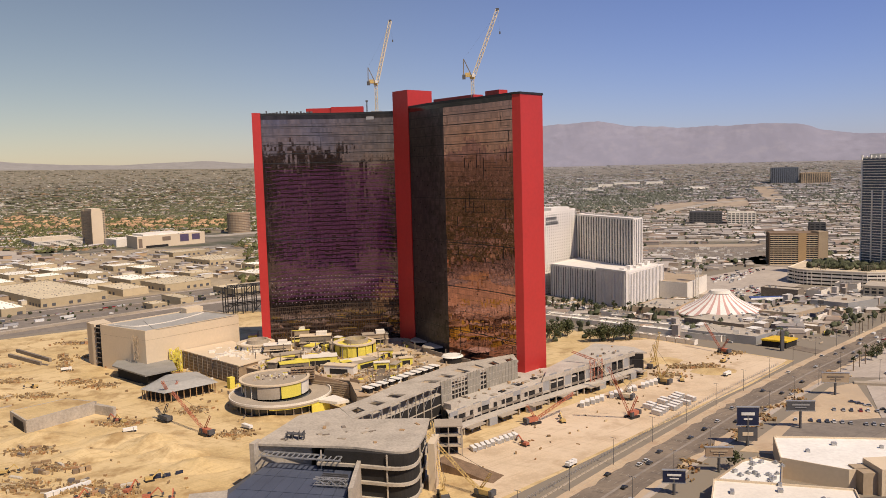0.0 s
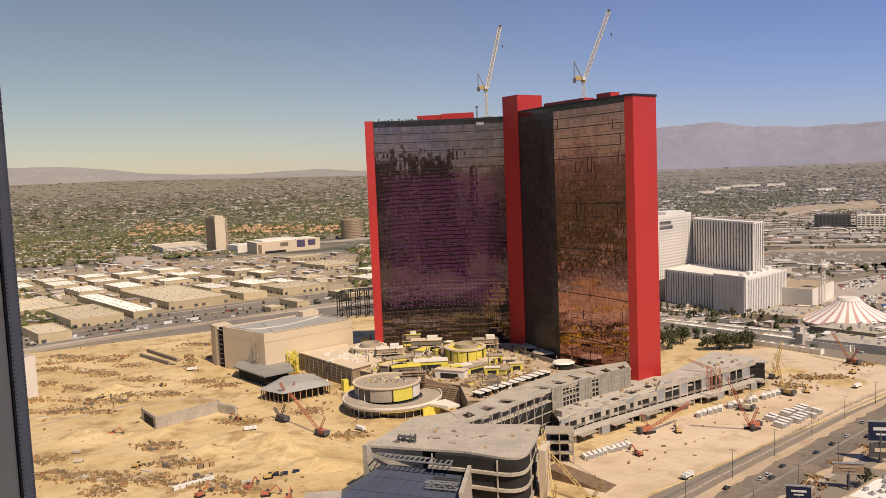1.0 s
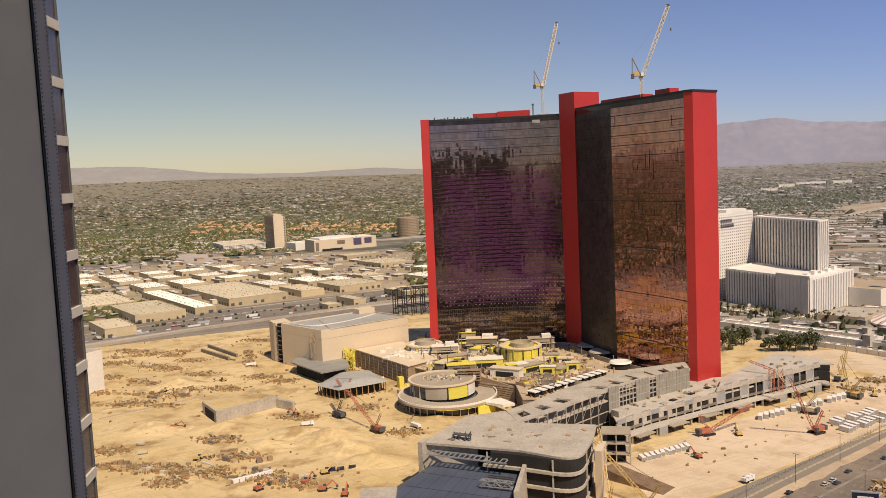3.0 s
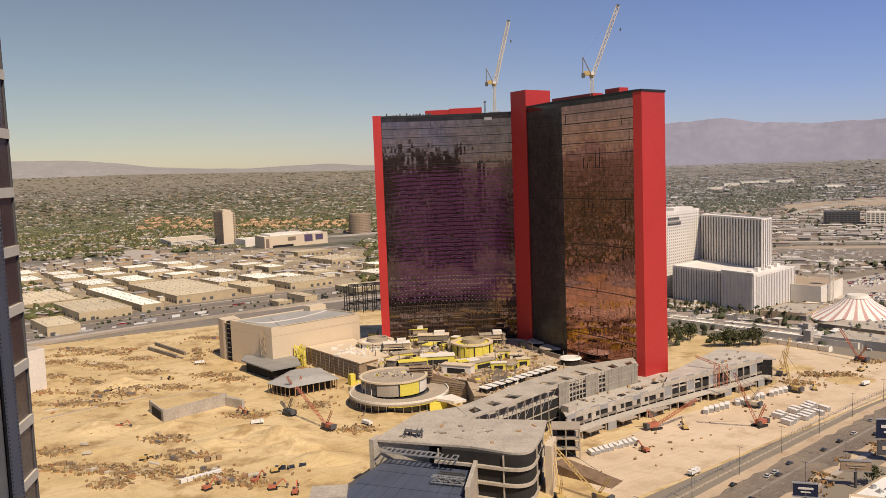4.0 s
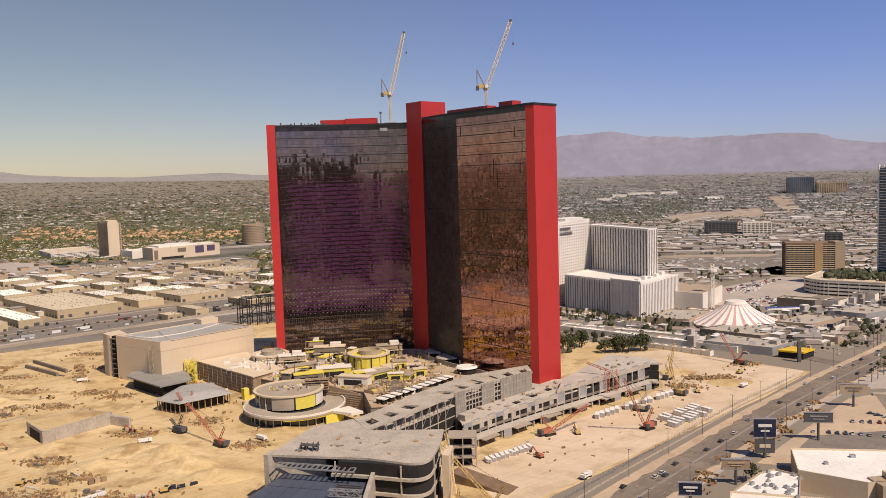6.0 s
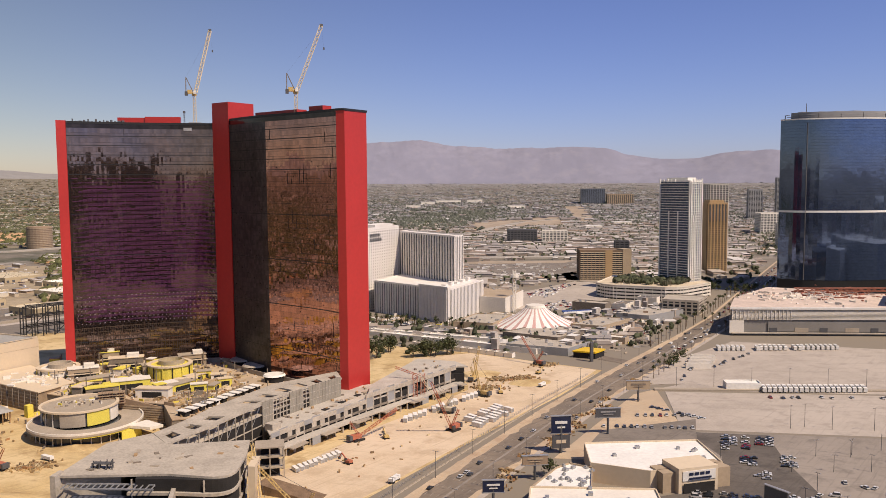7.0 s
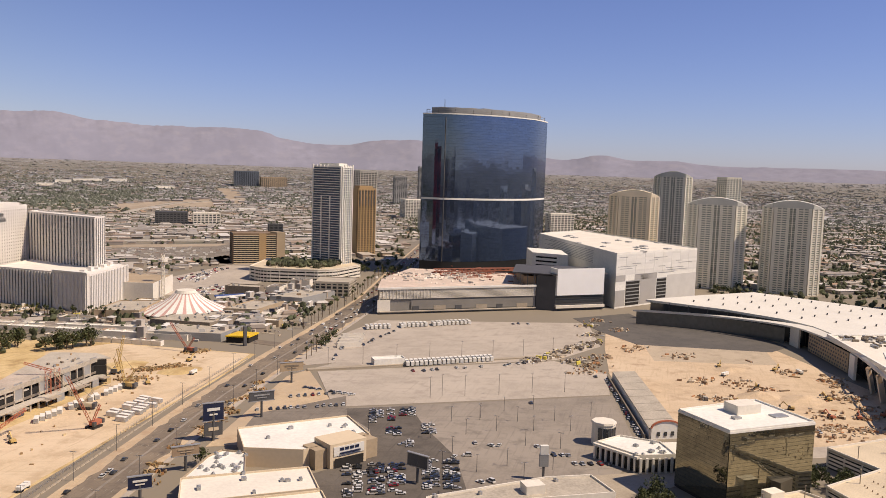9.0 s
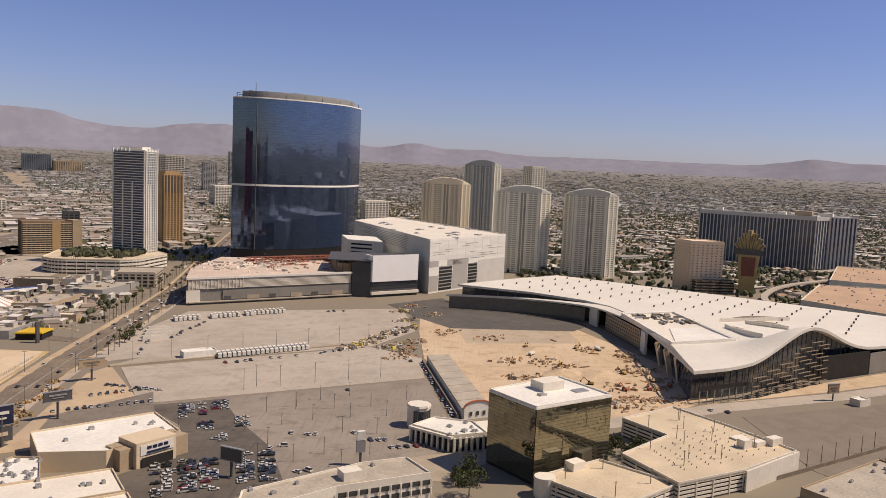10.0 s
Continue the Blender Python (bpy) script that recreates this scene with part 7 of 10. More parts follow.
for k, w_, z0, z1, m in ((0.0, 0.11, 2, 20, M_GREY3), (0.29, 0.19, 2, 36, M_GREY3), (0.22, 0.27, 30.5, 37, M_GREY3), (0.0, 0.11, 30, 37, M_GREY3), (0.62, 0.38, 0, 33, M_GREY4)):
    part("panel", MB().band(lerp((693, 636), (846, 646), k), lerp((693, 636), (846, 646), k + w_), z0, z1, None, 0.2), m, t, "grey metal wall panel")
for i in range(9):
    for j in range(9):
        k = i / 9
        part("panel", MB().band(lerp((693, 636), (846, 646), k + 0.001), lerp((693, 636), (846, 646), k + 0.1095), 37.3 + j * 2.6, 39.75 + j * 2.6, None, 0.16), M_PANELW, t)
for k, w_ in ((0.12, 0.16), (0.49, 0.12)):
    part("gate_opening", MB().band(lerp((693, 636), (846, 646), k), lerp((693, 636), (846, 646), k + w_), 2, 30, None, 0.3), M_VOID, t, "tall dark ramp opening")
    for z in range(5, 30, 4):
        part("ramp_band", MB().band(lerp((693, 636), (846, 646), k), lerp((693, 636), (846, 646), k + w_), z, z + 1.2, None, 0.5), M_GREY, t)
for i in range(8):
    z = 44 + i * 2.0
    part("side_slot", MB().band(lerp((797, 880), (693, 636), 0.1 + 0.06 * (i % 3)), lerp((797, 880), (693, 636), 0.75), z, z + 0.5, None, 0.25), M_GREY, t)
roof_units(t, wp, 61.6, 16, 8, size=(4, 9))
t = thing("white_annex", "white annex block with dark window slots", "building", (700, 690, 0))
ap_ = ccw([(688, 770), (708, 728), (745, 780), (722, 820)])
part("wall_block", MB().prism(ap_, 0, 50), M_WHITE, t)
for z in (34, 39, 44):
    part("slot", MB().band((690, 766), (707, 731), z, z + 2.0, None, 0.3), M_VOID, t)

# ---- exhibition hall with the wave roof ----
t = thing("exhibition_hall", "exhibition hall with a sweeping white wave roof", "hall", (700, 380, 0))
outline = [(677, 578), (703, 500), (708, 440), (700, 405), (672, 362), (632, 322), (575, 276), (512, 230), (540, 219), (566, 212), (592, 208), (616, 203), (640, 198), (664, 190), (686, 182), (706, 176), (760, 160), (800, 158), (890, 205), (870, 380), (840, 560), (760, 572)]


def hall_z(x, y):
    dx, dy = x - 640, y - 198
    du, dv = 0.965 * dx - 0.26 * dy, 0.26 * dx + 0.965 * dy
    crest = 21.0 * math.exp(-(du / (50 if du < 0 else 42)) ** 2) * math.exp(-(dv / 34) ** 2)
    return 20.3 + crest + 1.8 * math.exp(-(math.hypot(x - 512, y - 230) / 70) ** 2)


mb = MB()
c0 = (745, 380)
RINGS = 22
ring = []
for i, p in enumerate(outline):
    q = outline[(i + 1) % len(outline)]
    for k in range(4):
        ring.append(lerp(p, q, k / 4))
n = len(ring)
for j in range(RINGS + 1):
    for p in ring:
        x, y = lerp(p, c0, (j / RINGS) ** 1.4 * 0.98)
        mb.v.append((x, y, hall_z(x, y)))
for j in range(RINGS):
    for i in range(n):
        mb.f.append((j * n + i, j * n + (i + 1) % n, (j + 1) * n + (i + 1) % n, (j + 1) * n + i)[::-1])
mb.f.append(tuple(range(RINGS * n, RINGS * n + n))[::-1])
top_n = len(mb.v)
mb.v += [(x, y, z - 2.2) for x, y, z in mb.v[:n]]
inner = [lerp(p, c0, 0.07) for p in ring]
mb.v += [(x, y, hall_z(x, y) - 2.4) for x, y in inner]
for i in range(n):
    j = (i + 1) % n
    mb.f.append((i, top_n + i, top_n + j, j)[::-1])
    mb.f.append((top_n + i, top_n + n + i, top_n + n + j, top_n + j)[::-1])
M_HROOFW = mat("white_hall_membrane", (0.70, 0.67, 0.61), 0.8, var=0.05, scale=0.03, fine=0.4)
hroof = part("roof", mb, M_HROOFW, t, "white wave roof membrane")
# lower ribbon along the west side, running into the wave
edge = curve_through([(640, 562, 14.6), (680, 500, 16), (694, 432, 17.8), (674, 385, 18.8), (628, 330, 20), (572, 281, 21.4), (509, 229, 22.4)], 5)
mb = MB()
m = len(edge)
for q in edge:
    w_ = 12 if q[1] > 420 else max(4.0, 12 - (420 - q[1]) * 0.045)
    d = Vector((c0[0] - q[0], c0[1] - q[1])).normalized() * w_
    x, y, z = (float(k) for k in q)
    mb.v += [(x, y, z), (x + d.x, y + d.y, z + 1.2), (x + d.x, y + d.y, z - 1.0), (x, y, z - 1.5)]
for i in range(m - 1):
    for k in range(4):
        b_ = i * 4
        mb.f.append((b_ + k, b_ + (k + 1) % 4, b_ + 4 + (k + 1) % 4, b_ + 4 + k))
mb.f += [(3, 2, 1, 0), tuple((m - 1) * 4 + k for k in range(4))]
part("roof_ribbon", mb, M_HROOFW, t, "low white ribbon roof along the glass front")
wallp = ccw([lerp(p, c0, 0.028) for p in ring])
mb = MB()
for a, b in zip(wallp, wallp[1:] + wallp[:1]):
    za, zb = hall_z(*a) - 1.0, hall_z(*b) - 1.0
    mb.add([(*a, 0), (*b, 0), (*b, zb), (*a, za)], [(0, 1, 2, 3)])
glassw = part("glass_wall", mb, M_DGLASS, t, "dark glass curtain wall")
for i in range(0, len(wallp)):
    p = wallp[i]
    z = hall_z(*p) - 1.0
    part("mullion", MB().box(p[0], p[1], 0, 0.5, 0.5, z), M_DGREY, glassw)
M_HALLG = glass("hall_front_glass", (0.15, 0.155, 0.15), 0.12, 0.7, 0.3, var=0.1, scale=0.05)
front_w = [(float(q[0]) + 5, float(q[1]) - 1) for q in edge if q[1] > 425]
for a, b in zip(front_w, front_w[1:]):
    part("shop_glass", MB().band(a, b, 0, 13.8, normal(a, b), 0.5), M_HALLG, t, "grey glass front")
    part("mullion", MB().box(a[0], a[1], 0, 0.7, 0.7, 14), M_DGREY, t)
part("white_pier", MB().band((699, 424), (690, 410), 0, 17, (-0.9, 0.4), 2.0), M_CREAM, t, "white plaster pier")
screen = part("lattice_wall", MB().band((684, 398), (634, 335), 1, 17, (-0.81, 0.58), 0.6), M_TAN, t, "patterned screen wall")
for i in range(16):
    for k in range(5):
        p, q = lerp((683, 397), (635, 336), (i + 0.15 + 0.3 * (k % 2)) / 16), lerp((683, 397), (635, 336), min(1.0, (i + 0.6 + 0.3 * (k % 2)) / 16))
        part("screen_slot", MB().band(p, q, 2 + k * 3, 3.4 + k * 3, (-0.81, 0.58), 0.85), M_DGREY, screen)
part("white_wall", MB().band((631, 331), (620, 321), 0, 18, (-0.7, 0.72), 2.0), M_WHITE, t, "white plaster wall")
M_FIN = mat("fin_plaster", (0.60, 0.55, 0.49), 0.7, var=0.06, scale=0.2)
for (x0, y0), (x1, y1) in zip([(583.6, 294.0), (568.2, 278.6), (551.2, 262.0), (530.8, 242.7)], [(591.7, 293.5), (572.2, 276.1), (557.0, 261.4), (546.6, 248.1)]):
    fin = part("roof_fin", MB().beam((x0, y0, 19.6), (x1, y1, 1), 1.6, 4.0), M_FIN, t, "leaning pale column")
    part("fin_cap", MB().beam((x0 - 0.3, y0 + 0.3, 20.0), (lerp((x0, y0), (x1, y1), 0.32)[0] - 0.3, lerp((x0, y0), (x1, y1), 0.32)[1] + 0.3, 14.5), 2.2, 2.8), M_STORE, fin, "brown boarded fin cap")
r = random.Random(77)
for i in range(6):
    for j in range(13):
        u, v = (i + 0.5) / 6, (j + 0.5) / 13
        s = lerp(lerp((700, 560), (745, 190), v), lerp((835, 548), (872, 215), v), u + 0.05 * (j % 2))
        part("roof_vent", MB().box(s[0], s[1], hall_z(*s), 1.3, 1.3, 1.3, 0.5).box(s[0] + 0.5, s[1], hall_z(*s) + 1.3, 1.9, 1.3, 0.6, 0.5), M_DGREY, hroof, "small dark roof vent")


def roof_slab(name, poly, lift, thick, material, label):
    mb = MB()
    k = len(poly)
    mb.v += [(x, y, hall_z(x, y) + lift) for x, y in poly] + [(x, y, hall_z(x, y) - thick) for x, y in poly]
    mb.f += [tuple(range(k)), tuple(range(2 * k - 1, k - 1, -1))] + [(i, k + i, k + (i + 1) % k, (i + 1) % k) for i in range(k)]
    return part(name, mb, material, hroof, label)


well = ccw([(667, 373), (718, 348), (632, 252), (584, 282)])
roof_slab("roof_well", shrink(well, 0.04), 0.5, 1.0, M_CREAM, "sunken roof well floor")
for a, b in edges(well):
    roof_slab("well_kerb", [a, b, lerp(b, (652, 312), 0.06), lerp(a, (652, 312), 0.06)], 2.0, 1.0, M_WHITE, "raised white roof kerb")
roof_slab("well_panel", ccw([(640, 312), (672, 292), (634, 256), (592, 283)]), 1.3, 1.0, M_WHITE, "plain white well cover")
for i in range(46):
    p = lerp(lerp((667, 368), (708, 346), r.random()), lerp((648, 322), (682, 304), r.random()), r.random())
    part("roof_machine", MB().box(p[0], p[1], hall_z(*p) + 0.5, r.uniform(2, 9), r.uniform(0.8, 2), r.uniform(0.8, 2.4), -0.5 if i % 2 else 1.05), M_CONCD if i % 3 else M_STEEL, hroof)
for a, b, w_ in (((712, 300), (778, 262), 10), ((690, 286), (655, 240), 9), ((724, 282), (730, 246), 8)):
    d = Vector((b[0] - a[0], b[1] - a[1])).normalized()
    o = (-d.y * w_, d.x * w_)
    poly = ccw([a, lerp(a, b, 0.3), lerp(a, b, 0.7), b, (lerp(a, b, 0.65)[0] + o[0], lerp(a, b, 0.65)[1] + o[1]), (lerp(a, b, 0.35)[0] + o[0], lerp(a, b, 0.35)[1] + o[1])])
    roof_slab("roof_blade", poly, 3.2, 1.0, M_CREAM, "pale leaf-shaped roof blade")
    roof_slab("blade_recess", shrink(poly, 0.35), 3.4, 0.5, M_CONCD, "dark slot in the roof blade")
M_SCAF = mat("dusty_scaffold_boards", (0.22, 0.17, 0.125), 0.85, var=0.15, scale=0.3)
for i in range(12):
    p = lerp((556, 208), (640, 190), i / 11)
    h = max(9.0, hall_z(p[0] + 6, p[1] + 10) - 6)
    part("scaffold_post", MB().box(p[0], p[1], 0, 0.4, 0.4, h), M_SCAF, t)
    for k in range(int(h / 3)):
        if (i + k) % 3:
            q = lerp((556, 208), (640, 190), (i + 1) / 11)
            part("scaffold_deck", MB().band(p, q, 2.5 + k * 3, 2.75 + k * 3, None, 1.4), M_SCAF, t)
for i in range(7):
    p = lerp((514, 226), (552, 212), i / 6)
    part("pier", MB().box(p[0], p[1], 0, 0.5, 0.5, 9, -0.4), M_GREY, t)
part("plinth", MB().band((513, 227), (556, 211), 9, 12, None, 0.6), M_BLACK, t, "dark band over the piers")
# black panel over the open bay, painted as the shadow under the crest
part("open_bay", MB().band((650, 192.5), (704, 174.5), 0.3, 19, None, 0.6), M_VOID, t, "dark open bay under the crest")
part("grey_front", MB().band((705, 174), (758, 158.5), 0.3, 17, None, 0.6), M_GREY2, t, "grey boarded front")
# pylon of the convention hotel
M_GOLDP = mat("gold_sign_metal", (0.42, 0.31, 0.14), 0.55, 0.15, var=0.08)
t = thing("sign_pylon", "tall gold fan-shaped sign pylon with a dark red panel", "sign", (1040, 400, 0))
a_ = -1.2
ux, uy = math.cos(a_), math.sin(a_)
fx, fy = uy, -ux
if fx * 1042 + fy * 408 > 0:
    fx, fy = -fx, -fy
at = lambda u, v, z: (1042 + ux * u + fx * v, 408 + uy * u + fy * v, z)


def tapered(w0, w1, d, z0, z1):
    """Upright slab that widens from w0 to w1."""
    pts = [at(u * w, v * d, z) for w, z in ((w0 / 2, z0), (w1 / 2, z1)) for u, v in ((-1, -1), (1, -1), (1, 1), (-1, 1))]
    return MB().add(pts, [(3, 2, 1, 0), (4, 5, 6, 7), (0, 1, 5, 4), (1, 2, 6, 5), (2, 3, 7, 6), (3, 0, 4, 7)])


part("shaft", tapered(17, 27, 4, 0, 52), M_GOLDP, t)
for k in range(7):
    a = radians(-54 + 18 * k)
    top_z = 30 - abs(k - 3) * 2.6
    part("fan_blade", MB().beam(at(math.sin(a) * 6, 0, 50), at(math.sin(a) * 21, 0, 52 + math.cos(a) * top_z), 6.5, 5.0), M_GOLDP, t, "gold fan blade")
    part("blade_edge", MB().beam(at(math.sin(a) * 6, 3.2, 50), at(math.sin(a) * 21, 3.2, 52 + math.cos(a) * top_z), 1.2, 1.0), M_DGREY, t, "dark blade edge")
part("name_bar", tapered(34, 34, 5, 51, 58), M_DGREY, t, "dark name band")
part("screen", tapered(15, 17, 4.6, 24, 48), mat("dark_red_screen", (0.19, 0.06, 0.05), 0.35), t, "dark red screen")

# low terracotta roofed halls, the elevated road and the street side below the garages
M_TERRAR = mat("dusty_orange_roof", (0.50, 0.34, 0.23), 0.85, var=0.1, scale=0.03, fine=0.4)
store("convention_hall", "wide low convention hall with a dusty orange roof", [(975, 318), (955, 215), (1190, 270), (1140, 350)], 12, M_CREAM, 26, 61, M_TERRAR)
store("convention_hall", "cream convention hall with a tiered roof", [(1180, 350), (1210, 270), (1420, 300), (1380, 400)], 15, M_CREAM, 20, 62, M_TERRAR)
t = thing("elevated_road", "curved elevated road on round columns", "bridge", (960, 330, 0))
VIA = curve_through([(905, 300), (945, 345), (1020, 372), (1130, 380), (1290, 350)], 6)
va_, vb_ = offset(VIA, -4), offset(VIA, 4)
mb = MB()
for k in range(len(VIA) - 1):
    mb.prism([va_[k], vb_[k], vb_[k + 1], va_[k + 1]], 8.6, 10.4)
part("deck", mb, M_CONC, t)
for k in range(0, len(VIA), 2):
    part("pier", MB().cone(VIA[k][0], VIA[k][1], 0, 8.6, 1.2, 1.0, 10), M_CONC, t)
slab_tower("slim_tower", "slim white residential tower behind the others", quad3((1228, 905), (1221, 880), (1246, 869)), 148, 44, M_TOWERW, M_TOWERG, bay=5, band=0.35, pier=0.3)
store("street_shop", "long low grey roofed shop beside the street", [(398, 122), (472, 107), (462, 66), (388, 80)], 6, M_TAN, 18, 63, M_CONC)
store("street_shop", "low shop with a dusty grey roof and units", [(476, 105), (540, 88), (530, 50), (466, 66)], 6, M_TAN, 14, 64, M_CONC)
store("white_cabin", "small white flat roofed cabin on the car park", rect((596, 150), -0.35, 11, 8), 4, M_CREAM, 0, 0)
solo("street_wall", MB().band((417, 140), (516, 114), 0, 2.2, None, 0.4), M_CONCD, "dark boundary wall along the car park", "wall", "structure")
r = random.Random(66)
for k in range(9):
    p = lerp((420, 141), (520, 115), k / 8)
    solo("street_pole", MB().cone(p[0], p[1], 0, 11, 0.2, 0.14, 8), M_TRUNK, "brown timber street pole beside the wall", "pole", group="street poles")

# ---- casino tent and neighbours ----
M_PINK = mat("pink_tent_stripe", (0.56, 0.345, 0.31), 0.7, var=0.06, scale=0.2)
t = thing("striped_tent", "big circus tent roof with pink and white stripes", "tent", (262, 790, 0))
for i in range(48):
    a0, a1 = (i + (0.12 if i % 2 else 0)) * math.tau / 48, (i + 1 - (0 if not i % 2 else 0.12)) * math.tau / 48
    if not i % 2:
        a0, a1 = a0 - 0.12 * math.tau / 48, a1 + 0.12 * math.tau / 48
    mb = MB()
    prev = None
    for k in range(6):
        s = k / 5
        rr = 9 + 29 * s
        z = 24 - 18 * s ** 0.75
        row = [(262 + math.cos(a) * rr * 1.1, 790 + math.sin(a) * rr, z) for a in (a0, a1)]
        if prev:
            mb.add([prev[0], row[0], row[1], prev[1]], [(0, 1, 2, 3)])
        prev = row
    mb.add([prev[0], (prev[0][0], prev[0][1], 4.5), (prev[1][0], prev[1][1], 4.5), prev[1]], [(0, 1, 2, 3)])
    part("tent_panel", mb, M_PINK if i % 2 else M_WHITE, t)
part("crown", MB().cone(262, 790, 23.5, 26, 10.5, 9, 24), M_CREAM, t)
part("base_wall", MB().cone(262, 790, 0, 5, 37, 37, 32), M_TAN, t)
store("casino_entrance", "low casino entrance building with striped drum", [(290, 765), (335, 800), (360, 780), (315, 745)], 9, M_TAN, 10, 15, M_CONC)
store("casino_annex", "flat roofed casino annex", [(180, 800), (215, 845), (250, 830), (215, 780)], 10, M_TAN, 14, 16, M_CONC)
t = thing("blue_canopy", "blue and white wave canopy", "canopy", (320, 850, 0))
part("roof", MB().prism([(306, 826), (338, 830), (341, 840), (309, 842)], 9, 10.5), mat("blue_fabric", (0.05, 0.09, 0.25), 0.6), t)
part("edge", MB().prism([(305, 826), (339, 830), (338.5, 828.5), (305, 824.5)], 9.6, 11.2), M_WHITE, t)
store("drugstore", "grey shop block with dark front", [(360, 815), (410, 845), (440, 820), (385, 790)], 9, M_GREY, 8, 17, M_CONC)
slab_tower("corner_office", "dark three storey corner building with sign frame", [(430, 850), (462, 828), (490, 860), (455, 885)], 16, 4, M_CONC, M_DGLASS, band=0.3, bay=6)
t = garage("condominium_garage", "long white podium garage below the condominium tower", rounded([(416, 1006), (420, 980), (478, 938), (500, 934), (556, 966), (562, 1006), (470, 1075)], {1: 12, 3: 12}, 5), 17, 4, 3)
t = store("yellow_diner", "dark diner with a bright yellow canopy roof", [(205, 700), (245, 735), (280, 690), (250, 665)], 6, M_GREY, 6, 18, M_CONC)
part("yellow_canopy", MB().prism([(252, 660), (268, 672), (282, 660), (268, 648)], 5, 6.2), mat("bright_yellow_metal", (0.75, 0.48, 0.02), 0.5), t, "bright yellow canopy")
part("dark_front", MB().prism([(253, 660.5), (267.5, 671), (281, 660), (268, 649)], 0, 5), M_VOID, t)
part("dark_pylon", MB().box(262, 642, 0.2, 2.4, 2.4, 16), M_DGREY, t)
store("grey_market", "long grey flat roofed market", [(215, 745), (262, 775), (300, 735), (255, 705)], 8, M_CONCD, 16, 19, M_CONC)
for i in range(12):
    p = lerp((95, 800), (215, 690), i / 11)
    t = store("motel_row", "low white roofed motel building", rect((p[0], p[1]), -0.742, 15.4, 10), 4, M_CREAM, 0, 0, M_WHITE if i % 3 else M_CONC, "motel rows")
    p = lerp((85, 822), (225, 715), i / 11)
    store("motel_row", "low pale roofed motel building", rect((p[0], p[1]), -0.652, 16.6, 9), 4, M_CREAM, 0, 0, M_CREAM if i % 2 else M_WHITE, "motel rows")
    p = lerp((128, 742), (196, 676), i / 11)
    store("carport", "long grey carport roof beside the motel", rect((p[0], p[1]), -0.77, 8.0, 6), 3, M_CREAM, 0, 0, M_CONC, "carports")
t = thing("drop_ride", "slender lattice ride tower", "ride tower", (275, 905, 0))
part("tower", lattice(MB(), (275, 905, 0), (275, 905, 48), 3.0, 16, 0.4), M_CREAM, t)
part("ring", MB().cone(275, 905, 40, 43, 5, 5, 12), M_CREAM, t)
store("dome_hall", "pink roofed adventure hall", [(215, 930), (260, 985), (300, 950), (260, 890)], 18, M_CREAM, 5, 20, M_TAN)

# ---- far city: houses, warehouses, trees ----
def bulk_boxes(name, rows, wall, roofm, label, category, gable=False):
    """Many small buildings in one mesh: walls and roof, each an island of its own colour."""
    a = np.array(rows, dtype=float)
    n = len(a)
    c, s = np.cos(a[:, 6]), np.sin(a[:, 6])
    v = np.zeros((n, 12, 3))
    for i, (dx, dy) in enumerate(((-1, -1), (1, -1), (1, 1), (-1, 1))):
        px, py = dx * a[:, 3] / 2, dy * a[:, 4] / 2
        for lev in (0, 1, 2):
            k = 1.06 if lev == 2 else 1.0
            v[:, lev * 4 + i, 0] = a[:, 0] + (c * px - s * py) * k
            v[:, lev * 4 + i, 1] = a[:, 1] + (s * px + c * py) * k
            v[:, lev * 4 + i, 2] = a[:, 2] + (0, 1, 1)[lev] * a[:, 5] + (0.05 if lev == 2 else 0)
    if gable:
        ridge = np.zeros((n, 2, 3))
        for i, dx in enumerate((-1, 1)):
            px = dx * a[:, 3] * 0.36
            ridge[:, i, 0], ridge[:, i, 1], ridge[:, i, 2] = a[:, 0] + c * px, a[:, 1] + s * px, a[:, 2] + a[:, 5] * 1.5
        v = np.concatenate([v, ridge], 1)
        faces = [(0, 1, 5, 4), (1, 2, 6, 5), (2, 3, 7, 6), (3, 0, 4, 7), (8, 9, 13, 12), (10, 11, 12, 13), (9, 10, 13), (11, 8, 12)]
        mi = [0, 0, 0, 0, 1, 1, 1, 1]
    else:
        faces = [(0, 1, 5, 4), (1, 2, 6, 5), (2, 3, 7, 6), (3, 0, 4, 7), (8, 9, 10, 11)]
        mi = [0, 0, 0, 0, 1]
    k = v.shape[1]
    fl = [tuple(q + i * k for q in f) for i in range(n) for f in faces]
    me = bpy.data.meshes.new(name)
    me.from_pydata(v.reshape(-1, 3).tolist(), [], fl)
    me.materials.append(wall)
    me.materials.append(roofm)
    me.polygons.foreach_set("material_index", np.tile(mi, n))
    return tagged(new(name, me), label, category, kind="stuff")


ICO_V = []
_g = (1 + 5 ** 0.5) / 2
for a in (-1, 1):
    for b in (-_g, _g):
        ICO_V += [(0, a, b), (a, b, 0), (b, 0, a)]
ICO_V = np.array(ICO_V) / math.hypot(1, _g)


def hull_faces(v):
    out = []
    for i in range(12):
        for j in range(i + 1, 12):
            for k in range(j + 1, 12):
                d = [np.linalg.norm(v[p] - v[q]) for p, q in ((i, j), (j, k), (i, k))]
                if max(d) < 1.2:
                    nrm = np.cross(v[j] - v[i], v[k] - v[i])
                    out.append((i, j, k) if nrm @ v[i] > 0 else (i, k, j))
    return out


ICO_F = hull_faces(ICO_V)


OCT_V = np.array([(1, 0, 0), (0, 1, 0), (-1, 0, 0), (0, -1, 0), (0, 0, 1), (0, 0, -1)], dtype=float)
OCT_F = [(0, 1, 4), (1, 2, 4), (2, 3, 4), (3, 0, 4)]


